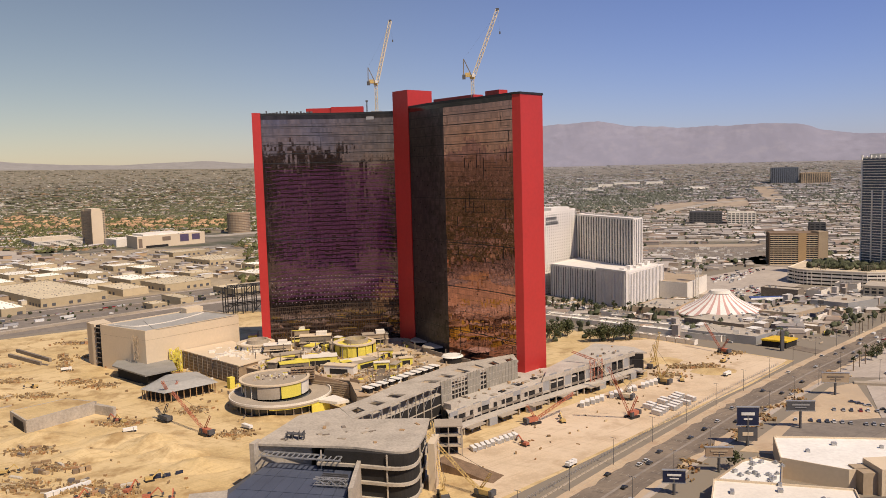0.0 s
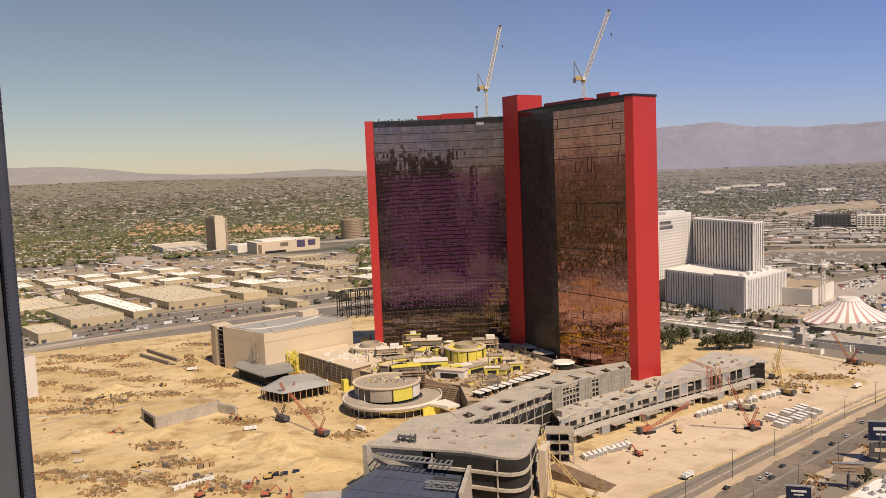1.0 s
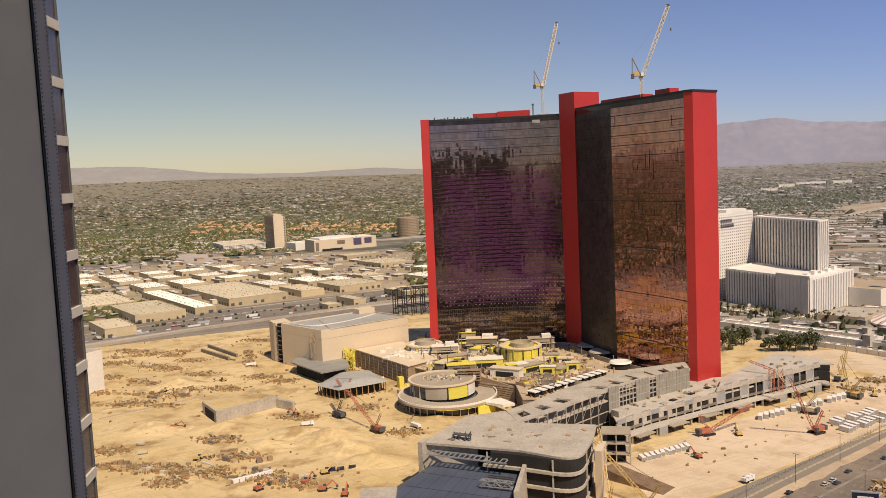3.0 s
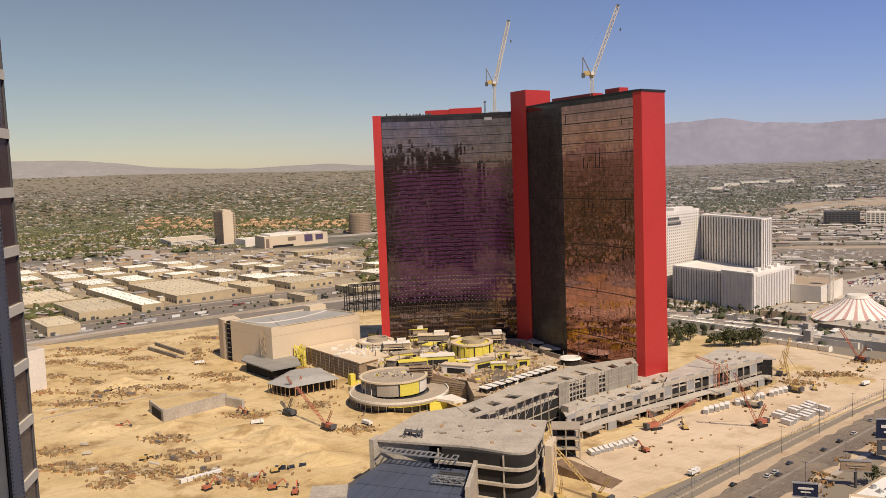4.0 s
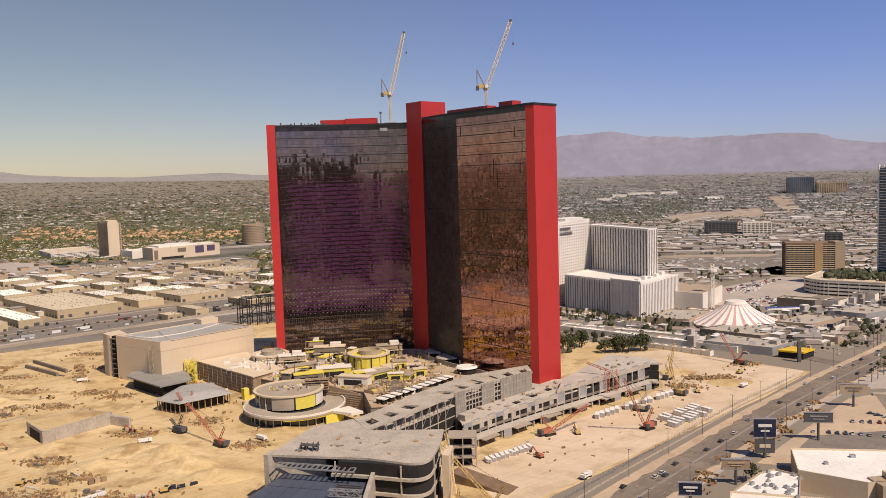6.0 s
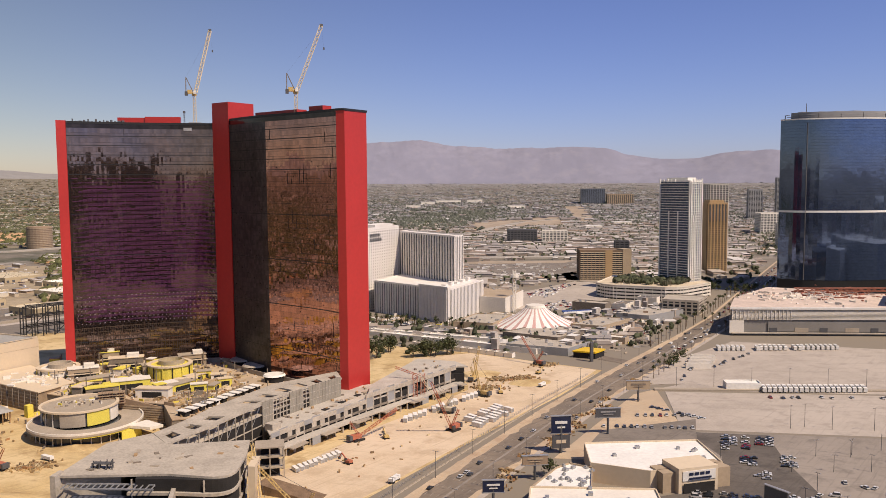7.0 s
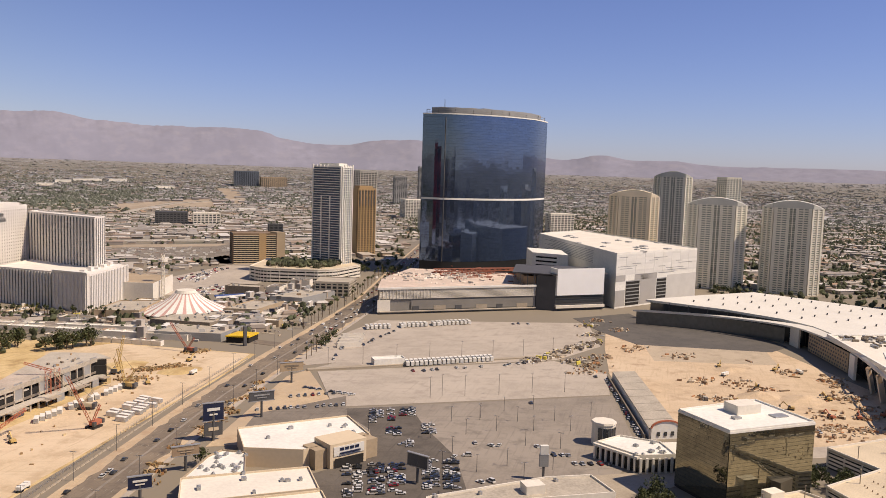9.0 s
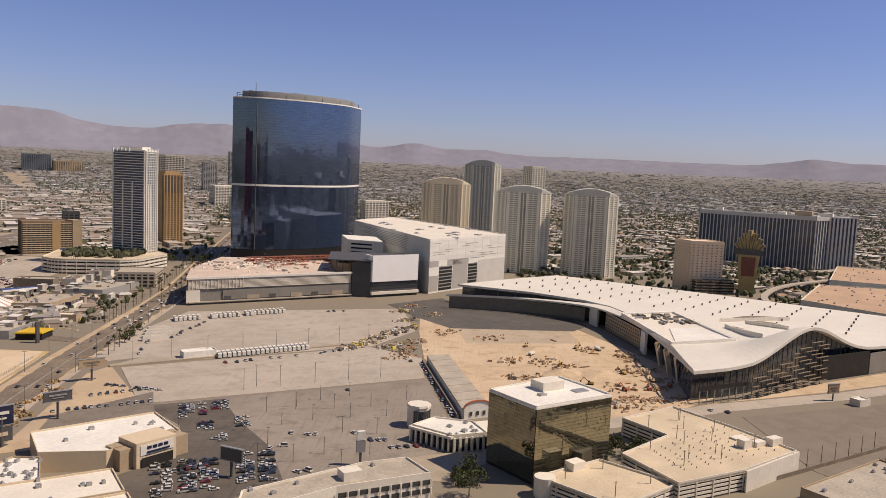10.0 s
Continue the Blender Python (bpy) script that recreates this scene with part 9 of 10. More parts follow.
for i in range(300):
    k, j = r.random(), r.random()
    p = lerp(lerp((-1276, 2350), (-573, 2230), k), lerp((-1450, 2760), (-660, 2560), k), j)
    villas.append((p[0], p[1], ground_z(*p) - 0.5, r.uniform(12, 30), r.uniform(9, 15), r.uniform(5, 9), GRID + r.choice((0, 1.57))))
grove_ = []
for i in range(700):
    k, j = r.random(), r.random()
    p = lerp(lerp((-1276, 2330), (-573, 2210), k), lerp((-1450, 2760), (-660, 2560), k), j)
    grove_.append((p[0], p[1], ground_z(*p) - 0.5, r.uniform(5, 9), r.uniform(8, 14)))
bulk_clumps("resort_trees", grove_, M_FTREEW, "green garden trees between the villas", 14, lite=True)
bulk_boxes("resort_villas", villas, M_VILLA, M_TERRA, "terracotta roofed villas among green trees", "houses", True)

# far high-rises on the right
for x, y, w_, hh, m, lab in ((1315, 3351, 100, 106, mat("far_blue_glass", (0.12, 0.14, 0.175), 0.3, spec=0.6), "dark blue glass hotel tower far away"), (1416, 3309, 108, 83, M_TAN, "brown hotel block far away"), (1596, 2540, 46, 110, M_GREY, "grey downtown tower far away"),
                             (1670, 2492, 42, 149, M_GREY, "tall grey downtown tower far away"), (1282, 1981, 112, 55, M_CREAM, "wide cream hotel block beyond the gold tower"), (1060, 1560, 90, 52, M_CREAM, "pale slab hotel with balcony rows"),
                             (1330, 1430, 60, 50, M_CREAM, "grey slab hospital block far away"), (960, 1700, 40, 40, M_TAN, "brown mid-rise office far away"), (560, 1900, 70, 30, M_DGREY, "dark mid-rise office far away"), (640, 1880, 60, 28, M_CREAM, "pale striped mid-rise office far away"),
                             (1180, 760, 30, 45, M_CREAM, "white mid-rise block between the towers"), (540, 1230, 22, 52, M_DGREY, "dark slim office tower")):
    slab_tower("far_highrise", lab, rect((x, y), -0.3, w_, w_ * 0.5), hh, max(4, int(hh / 4)), m, M_DGLASS, "far high-rises", bay=8, band=0.4, pier=0.3)


# ---- trees near the boulevard ----
def palm(h, seed):
    r = random.Random(seed)
    t = thing("palm_tree", "tall fan palm with a dusty green crown", "palm tree", group="palms")
    part("trunk", MB().cone(0, 0, 0, h, 0.32, 0.22, 7), M_TRUNK, t)
    mb = MB()
    for i in range(26):
        a, e = r.uniform(0, math.tau), r.uniform(-0.9, 1.1)
        l = r.uniform(1.6, 2.6)
        d = Vector((math.cos(a) * math.cos(e), math.sin(a) * math.cos(e), math.sin(e)))
        s = d.cross(Vector((0, 0, 1))).normalized() * r.uniform(0.35, 0.6)
        p0, p1, p2 = Vector((0, 0, h)), Vector((0, 0, h)) + d * l * 0.6, Vector((0, 0, h - 0.5)) + d * l
        mb.add([p0, p1 + s, p2, p1 - s], [(0, 1, 2, 3)])
    part("crown", mb, M_PALM, t)
    return t


def leafy(h, rad, seed, name="broadleaf_tree", label="dusty green broadleaf tree with an uneven crown"):
    r = random.Random(seed)
    t = thing(name, label, "tree", group="street trees")
    mb = MB().cone(0, 0, 0, h * 0.5, 0.35, 0.2, 8)
    for i in range(5):
        a = r.uniform(0, math.tau)
        mb.beam((0, 0, h * r.uniform(0.25, 0.45)), (math.cos(a) * rad * 0.6, math.sin(a) * rad * 0.6, h * r.uniform(0.6, 0.8)), 0.16)
    part("trunk", mb, M_TRUNK, t)
    mb = MB()
    lobes = [(r.gauss(0, rad * 0.45), r.gauss(0, rad * 0.45), h * r.uniform(0.5, 0.9), rad * r.uniform(0.35, 0.6)) for _ in range(8)]
    for i in range(420):
        lx, ly, lz, lr = r.choice(lobes)
        d = Vector((r.gauss(0, 1), r.gauss(0, 1), r.gauss(0, 0.8))).normalized() * lr * r.uniform(0.5, 1.05)
        c = Vector((lx, ly, lz)) + d
        s = Vector((r.gauss(0, 1), r.gauss(0, 1), r.gauss(0, 1))).normalized() * r.uniform(0.3, 0.6)
        q = s.cross(Vector((r.gauss(0, 1), r.gauss(0, 1), r.gauss(0, 1)))).normalized() * r.uniform(0.3, 0.6)
        mb.add([c - s, c + q, c + s, c - q], [(0, 1, 2, 3)])
    part("crown", mb, M_LEAF, t)
    return t


r = random.Random(44)
palms = [palm(9 + 2 * i, 80 + i) for i in range(3)]
leaves = [leafy(7 + 2 * i, 3.5 + i, 90 + i) for i in range(3)]
for i, o in enumerate(palms + leaves):
    o.location = (285 + i * 9, 575 + i * 9.5, 0.25)
spots = []
for (p, a) in walk_line(offset(STRIP, -20), 15.0):
    if 330 < p[0] < 620:
        spots.append((p[0] + r.uniform(-2, 2), p[1] + r.uniform(-2, 2)))
for (p, a) in walk_line(offset(STRIP, 19), 20.0):
    if 430 < p[0] < 700:
        spots.append((p[0] + r.uniform(-2, 2), p[1] + r.uniform(-2, 2)))
for (p, a) in walk_line(STRIP, 30.0):
    if 420 < p[0] < 640:
        spots.append(p)
for i in range(44):
    p = lerp((88, 868), (200, 790), i / 43)
    spots.append((p[0] + r.uniform(-5, 5), p[1] + r.uniform(-5, 5)))
for x, y in spots:
    copy_thing(r.choice(palms), pose(x, y, 0.1, 0, 0, r.uniform(0, 360)) @ Matrix.Scale(1, 4))
grove = [(r.uniform(78, 108), r.uniform(690, 730)) for _ in range(7)] + [lerp((122, 690), (156, 702), r.random()) for _ in range(9)]
grove += [(r.uniform(470, 560), r.uniform(1040, 1100)) for _ in range(26)] + [(r.uniform(560, 640), r.uniform(985, 1080)) for _ in range(20)]
grove += [(r.uniform(282, 300), r.uniform(226, 246)) for _ in range(5)] + [(r.uniform(370, 400), r.uniform(205, 222)) for _ in range(8)]
grove += [(r.uniform(110, 150), r.uniform(395, 425)) for _ in range(10)] + [(r.uniform(900, 1250), r.uniform(560, 760)) for _ in range(30)]
for x, y in grove:
    if near_strip(x, y) and y < 440:
        continue
    copy_thing(r.choice(leaves), pose(x + r.uniform(-4, 4), y + r.uniform(-4, 4), 0.1, 0, 0, r.uniform(0, 360)) @ Matrix.Scale(r.uniform(1.0, 1.7) if y > 600 and x < 200 else 1.0, 4))


# ---- vehicles ----
def car(color, name, rough=0.3, van=False):
    paint = mat("car_paint_" + name, color, rough, 0.2, var=0.03, spec=0.6)
    t = thing("parked_car", "parked " + name + (" van" if van else " car") + " on the asphalt", "car", group="parked cars")
    l, w, h = (5.2, 2.0, 1.1) if van else (4.6, 1.85, 0.75)
    mb = MB()
    prof = [(-l / 2, 0.35), (l / 2, 0.35), (l / 2, 0.7), (l / 2 - 0.3, h), (-l / 2 + 0.1, h + 0.05), (-l / 2, 0.8)]
    n = len(prof)
    mb.add([(x, -w / 2, z) for x, z in prof] + [(x, w / 2, z) for x, z in prof], [tuple(range(n)), tuple(range(2 * n - 1, n - 1, -1))] + [(i, n + i, n + (i + 1) % n, (i + 1) % n) for i in range(n)])
    z1 = 2.1 if van else 1.45
    b0, b1 = (-l / 2 + 0.2, l / 2 - 1.2) if van else (-l / 2 + 0.5, l / 2 - 1.3)
    mb.box((b0 + b1) / 2 - 0.15, 0, z1, b1 - b0 - 1.3, w * 0.74, 0.06)
    part("body", mb, paint, t)
    mb = MB().add([(b0, -w * 0.46, h), (b1, -w * 0.46, h), (b1, w * 0.46, h), (b0, w * 0.46, h), (b0 + 0.5, -w * 0.38, z1), (b1 - 0.8, -w * 0.38, z1), (b1 - 0.8, w * 0.38, z1), (b0 + 0.5, w * 0.38, z1)],
                  [(4, 5, 6, 7), (0, 1, 5, 4), (1, 2, 6, 5), (2, 3, 7, 6), (3, 0, 4, 7)])
    part("cabin_glass", mb, M_DGLASS, t)
    mb = MB().box(0, 0, 0.25, l * 0.62, w * 0.72, 0.12)
    k = 10
    for sx in (-1, 1):
        for sy in (-1, 1):
            o = len(mb.v)
            for dy in (-0.1, 0.1):
                for i in range(k):
                    a = i * math.tau / k
                    mb.v.append((sx * l * 0.31 + math.cos(a) * 0.33, sy * w * 0.45 + dy, 0.33 + math.sin(a) * 0.33))
            mb.f += [tuple(o + i for i in range(k)), tuple(o + i for i in range(2 * k - 1, k - 1, -1))] + [(o + i, o + k + i, o + k + (i + 1) % k, o + (i + 1) % k) for i in range(k)]
    part("undercarriage", mb, M_BLACK, t, "black tyres and axles")
    return t


cars = [car((0.75, 0.75, 0.73), "white"), car((0.42, 0.42, 0.43), "silver"), car((0.02, 0.02, 0.022), "black"), car((0.3, 0.02, 0.02), "red"), car((0.08, 0.09, 0.11), "dark grey"), car((0.74, 0.72, 0.7), "white", van=True), car((0.045, 0.065, 0.13), "blue")]
for i, o in enumerate(cars):
    o.location = (200 + i * 2.9, 345 - i * 0.9, 0.2)
    o.rotation_euler.z = 1.2
r = random.Random(61)
WEIGHT = [0, 0, 0, 0, 0, 1, 1, 1, 2, 2, 2, 4, 4, 5, 3, 6]


def car_row(p0, p1, n, yaw, gap=0.25, jitter=0.4):
    for i in range(n):
        if r.random() < gap:
            continue
        p = lerp(p0, p1, i / max(1, n - 1))
        copy_thing(cars[r.choice(WEIGHT)], pose(p[0] + r.uniform(-jitter, jitter), p[1] + r.uniform(-jitter, jitter), 0.21, 0, 0, yaw + r.choice((0, 180)) + r.uniform(-4, 4)))


def car_block(q, yaw=-27, gap=0.1):
    """A packed quarter of the car park: corners in order, cars side by side in columns."""
    rows, n = max(2, round(math.dist(q[0], q[3]) / 3.0)), max(2, round(math.dist(q[0], q[1]) / 6.0))
    for k in range(rows):
        u = (k + 0.5) / rows
        for i in range(n):
            if r.random() < gap:
                continue
            # two columns nose to nose, then an aisle
            v = (i + 0.5 + (0.12, -0.12)[i % 2]) / n
            p = lerp(lerp(q[0], q[3], u), lerp(q[1], q[2], u), v)
            copy_thing(cars[r.choice(WEIGHT)], pose(p[0] + r.uniform(-0.4, 0.4), p[1] + r.uniform(-0.3, 0.3), 0.21, 0, 0, yaw + r.choice((0, 180)) + r.uniform(-4, 4)))


car_block([(258, 436), (273, 428), (259, 405), (245, 413)], gap=0.3)
car_block([(276, 430), (288, 423), (279, 409), (267, 416)], gap=0.3)
car_block([(249, 400), (258, 395), (250, 382), (241, 388)], gap=0.2)
car_block([(270, 395), (279, 390), (269, 375), (260, 380)], gap=0.2)
car_block([(244, 380), (253, 374), (246, 363), (237, 368)], gap=0.5)
car_block([(197, 360), (209, 353), (188, 317), (178, 323)], gap=0.35)
car_block([(210, 355), (228, 344), (206, 310), (190, 320)], gap=0.3)
car_block([(237, 345), (255, 334), (232, 302), (215, 312)], gap=0.35)
car_row((196, 470), (250, 452), 15, 70, 0.15)
car_row((225, 486), (262, 478), 9, 70, 0.3)
car_row((248, 500), (266, 470), 8, 160, 0.2)
car_row((300, 318), (312, 308), 5, 70, 0.2)
car_row((303, 300), (318, 290), 5, 70, 0.3)
car_row((371, 316), (448, 415), 26, 35, 0.2)
for x, y in ((358, 396), (283, 344), (287, 342), (245, 305), (250, 303), (304, 330), (278, 352), (255, 340), (262, 338), (447, 425)):
    copy_thing(cars[r.choice(WEIGHT)], pose(x, y, 0.21, 0, 0, r.uniform(0, 180)))
for i in range(24):
    p, a = r.choice(walk_line(offset(STRIP[1:9], r.choice((-11.5, -8.5, -5.5, 5.5, 8.5, 11.5))), 7.0))
    copy_thing(cars[r.choice(WEIGHT)], pose(p[0], p[1], 0.26, 0, 0, math.degrees(a)))
for row in (((330, 505), (428, 482)), ((300, 560), (345, 620)), ((430, 660), (560, 600)), ((350, 600), (420, 650))):
    car_row(*row, 16, 75, 0.45, 2.0)
car_row((470, 260), (520, 200), 10, 60, 0.5, 3)
car_row((480, 90), (440, 120), 8, 60, 0.4, 2)
car_row((380, 120), (430, 100), 9, 60, 0.3, 2)


def bus(seed):
    t = thing("coach", "white parked coach in a row", "bus", group="parked coaches")
    part("body", MB().box(0, 0, 0.5, 12, 2.55, 2.9), M_WHITE, t)
    part("window_strip", MB().box(0, 0, 1.8, 11.4, 2.6, 1.0), M_DGLASS, t)
    part("roof_unit", MB().box(-1, 0, 3.4, 3, 1.8, 0.3), M_STEEL, t)
    for x in (-3.6, 3.8):
        part("wheel", MB().box(x, 0, 0, 0.95, 2.45, 0.9), M_BLACK, t)
    return t


coach = bus(0)
coach.matrix_world = pose(344, 523, 0.21, 0, 0, 65)
for i in range(1, 20):
    p = lerp((344, 523), (412, 506), i / 19)
    copy_thing(coach, pose(p[0], p[1], 0.21, 0, 0, 65))
for i in range(26):
    p = lerp((388, 659), (490, 634), i / 25)
    if i not in (6, 7, 15):
        copy_thing(coach, pose(p[0], p[1] + (i // 9) * 2, 0.21, 0, 0, 66 + r.uniform(-2, 2)))
store("white_marquee", "white event tent on the car park", [(322, 540), (346, 534), (343, 524), (319, 530)], 4.5, M_WHITE, 0, 0)
for i in range(4):
    p = lerp((325, 600), (345, 628), i / 3)
    store("site_trailer", "long pale site office trailer", rect((p[0], p[1]), -0.3, 20, 4), 3.4, M_CREAM, 0, 0, M_CONC, "site trailers")


# ---- lamps, boxes, machines ----
def lamp(h=10, name="street_lamp"):
    t = thing(name, "tall grey car park lamp post", "lamp post", group="lamp posts")
    part("pole", MB().cone(0, 0, 0, h, 0.16, 0.1, 8), M_DGREY, t)
    part("arm", MB().box(0, 0, h, 2.4, 0.15, 0.15), M_DGREY, t)
    part("lamp_head", MB().box(1.3, 0, h - 0.05, 0.7, 0.4, 0.2), M_STEEL, t)
    part("lamp_head", MB().box(-1.3, 0, h - 0.05, 0.7, 0.4, 0.2), M_STEEL, t)
    return t


lp, tall = lamp(9), lamp(14)
lp.location, tall.location = (310, 388, 0.2), (318, 440, 0.2)
for x, y in ((290, 391), (283, 367), (258, 346), (302, 363), (325, 371), (321, 352), (345, 360), (340, 341), (372, 356), (313, 321), (271, 316), (265, 296), (252, 317), (331, 391), (307, 385), (300, 335), (288, 300), (350, 385), (238, 400), (262, 372), (240, 330), (225, 300)):
    copy_thing(lp, pose(x, y, 0.2, 0, 0, r.uniform(0, 180)))
for i in range(1, 6):
    p = lerp((285, 447), (420, 398), i / 6)
    copy_thing(tall, pose(p[0], p[1], 0.2, 0, 0, 20))
for i in range(8):
    p = lerp((290, 545), (470, 492), i / 7)
    copy_thing(tall, pose(p[0], p[1] + 4, 0.2, 0, 0, 20))
for d in (-16, 16):
    for (p, a) in walk_line(offset(STRIP[1:9], d), 42):
        copy_thing(tall, pose(p[0], p[1], 0.3, 0, 0, math.degrees(a) + 90))


def module(label="white wrapped building module on the sand"):
    t = thing("wrapped_module", label, "container", group="wrapped modules")
    part("body", MB().box(0, 0, 0.2, 7, 2.7, 2.7), M_WHITE, t)
    part("end_face", MB().box(-3.52, 0, 0.3, 0.1, 2.5, 2.4), M_STEEL, t)
    part("skid", MB().box(0, 0, 0, 6.6, 2.4, 0.2), M_WOOD, t)
    return t


mod = module()
mod.matrix_world = pose(83, 508, 0.1, 0, 0, 75)
for i in range(1, 17):
    p = lerp((83, 508), (141, 556), i / 16)
    if i not in (5, 9, 12):
        copy_thing(mod, pose(p[0], p[1], 0.1, 0, 0, 78 + r.uniform(-10, 10)))
for i in range(9):
    for k in range(2):
        p = lerp((124, 486), (154, 512), i / 8)
        if (i, k) in ((3, 1), (7, 0), (0, 1)):
            continue
        copy_thing(mod, pose(p[0] - k * 5 - (i % 3) * 0.8, p[1] + k * 8 + (i % 3), 0.1, 0, 0, 125 + r.uniform(-7, 7)))
for i in range(10):
    p = lerp((12, 432), (36, 452), i / 9)
    copy_thing(mod, pose(p[0], p[1], 0.1, 0, 0, 110 + r.uniform(-14, 14)) @ Matrix.Scale(0.8, 4))
for i in range(6):
    p = lerp((-192, 384), (-180, 396), i / 5)
    copy_thing(mod, pose(p[0], p[1], 0.1, 0, 0, 60) @ Matrix.Scale(0.7, 4))


def excavator(material, label):
    t = thing("excavator", label, "excavator", group="excavators")
    for y in (-1.2, 1.2):
        part("track", MB().box(0, y, 0, 4.4, 0.7, 0.9), M_BLACK, t)
    part("house", MB().box(-0.4, 0, 1.0, 3.6, 2.7, 1.3), material, t)
    part("cab", MB().box(1.0, 0.8, 1.3, 1.5, 1.1, 1.7), M_DGLASS, t)
    part("boom", MB().beam((1.2, -0.3, 1.8), (5.0, -0.3, 5.0), 0.55), material, t)
    part("stick", MB().beam((5.0, -0.3, 5.0), (7.0, -0.3, 2.2), 0.45), material, t)
    part("bucket", MB().box(7.0, -0.3, 1.3, 1.2, 1.2, 1.1), M_DGREY, t)
    return t


def crawler_crane(x, y, z, tip, material, label):
    t = thing("crawler_crane", label, "crane", (x, y, z), "crawler cranes")
    d = math.atan2(tip[1] - y, tip[0] - x)
    ux, uy = math.cos(d), math.sin(d)
    for s in (-2.4, 2.4):
        part("track", MB().box(x - uy * s, y + ux * s, z, 7.5, 1.1, 1.3, d), M_BLACK, t)
    part("house", MB().box(x - ux * 1.5, y - uy * 1.5, z + 1.5, 7, 3.4, 2.4, d), material, t)
    part("cab", MB().box(x + ux * 2 - uy * 2, y + uy * 2 + ux * 2, z + 1.5, 2, 1.5, 2.3, d), M_DGLASS, t)
    part("counterweight", MB().box(x - ux * 5.5, y - uy * 5.5, z + 1.4, 1.8, 4, 2.6, d), M_DGREY, t)
    part("boom", lattice(MB(), (x + ux * 2, y + uy * 2, z + 2.4), tip, 1.3, 20, 0.13), material, t)
    mast = (x - ux * 5, y - uy * 5, z + 12)
    part("gantry", lattice(MB(), (x + ux, y + uy, z + 3.5), mast, 1.0, 7, 0.12), material, t)
    part("pendant_rope", MB().beam(mast, tip, 0.12), M_DGREY, t)
    return t


crawler_crane(-142, 471, 0.1, (-168, 494, 20), M_CRANER, "red crawler crane on the sand with its boom up")
crawler_crane(49, 476, 0.1, (75, 492, 13), M_CRANER, "orange crawler crane with a low boom")
crawler_crane(108, 482, 0.1, (92, 470, 34), M_CRANER, "red crawler crane with a tall boom")
crawler_crane(-186, 548, 0.1, (-190, 540, 15), M_CRANER, "red crawler crane beside the pavilion")
crawler_crane(-176, 500, 0.1, (-183, 506, 7), M_DGREY, "dark crawler crane with a short boom")
crawler_crane(14, 370, 0.1, (-11, 389, 24), M_CRANEY, "yellow crawler crane with a long lattice boom")
crawler_crane(-4, 368, 0.1, (-9, 398, 27), M_CRANEY, "yellow crawler crane beside the concrete shell")
crawler_crane(215, 640, 0.1, (205, 655, 22), M_CRANER, "red crawler crane at the back of the site")
crawler_crane(150, 600, 0.1, (158, 612, 24), M_CRANEY, "yellow crawler crane behind the podium")
ex = excavator(M_CRANEY, "yellow excavator on the sand")
ex.matrix_world = pose(-332, 557, 0.1, 0, 0, 20)
for x, y, a in ((-300, 590, 200), (-260, 520, 60), (-201, 498, 150), (-150, 400, 30), (66, 476, 100), (205, 610, 40), (560, 400, 30), (530, 345, 200), (545, 300, 80), (500, 300, 120), (590, 370, 10), (480, 330, 250), (-230, 415, 10), (160, 560, 80)):
    copy_thing(ex, pose(x, y, 0.1, 0, 0, a))
exr = excavator(M_CRANER, "orange excavator on the sand")
exr.matrix_world = pose(-155, 385, 0.1, 0, 0, 70)
for x, y, a in ((-143, 377, 20), (-130, 372, 100), (-176, 375, 60), (-205, 500, 160), (520, 265, 40), (505, 275, 80), (540, 260, 10), (40, 437, 130), (-275, 470, 10)):
    copy_thing(exr, pose(x, y, 0.1, 0, 0, a))


def truck(material, label):
    t = thing("dump_truck", label, "truck", group="site trucks")
    part("cab", MB().box(3.2, 0, 0.7, 2.0, 2.4, 2.1), material, t)
    part("windscreen", MB().box(4.22, 0, 1.7, 0.1, 2.0, 0.9), M_DGLASS, t)
    part("bed", MB().box(-0.8, 0, 1.1, 5.6, 2.5, 1.6), material, t)
    part("chassis", MB().box(0, 0, 0.6, 8, 1.2, 0.5), M_BLACK, t)
    for x in (-2.6, -1.4, 3.0):
        for y in (-1.05, 1.05):
            part("wheel", MB().box(x, y, 0, 1.0, 0.35, 1.0), M_BLACK, t)
    return t


def skip_container():
    t = thing("skip_container", "dark blue open skip container on the sand", "container", group="skips")
    for y in (-1.2, 1.2):
        part("side_wall", MB().box(0, y, 0.2, 5.6, 0.12, 2.2), M_NAVYP, t)
    for x in (-2.75, 2.75):
        part("end_wall", MB().box(x, 0, 0.2, 0.12, 2.3, 2.2), M_NAVYP, t)
    part("floor", MB().box(0, 0, 0.1, 5.6, 2.4, 0.3), M_BLACK, t)
    part("fill", MB().box(0, 0, 0.4, 5.4, 2.2, 1.5), M_DGREY, t, "dark rubble fill")
    return t


M_NAVYP = mat("navy_paint", (0.02, 0.03, 0.07), 0.4)
sk = skip_container()
sk.matrix_world = pose(-148, 404, 0.1, 0, 0, 20) @ Matrix.Scale(0.8, 4)
for x, y in ((-143.4, 406), (-138.0, 409)):
    copy_thing(sk, pose(x, y, 0.1, 0, 0, 20 + x % 7) @ Matrix.Scale(0.8, 4))
trw = truck(M_WHITE, "white truck parked on the site")
trw.matrix_world = pose(-190, 480, 0.1, 0, 0, 30)
for x, y, a in ((60, 405, 50), (-300, 640, 30), (195, 572, 45), (540, 380, 10), (600, 355, 60), (-120, 480, 140)):
    copy_thing(trw, pose(x, y, 0.1, 0, 0, a))


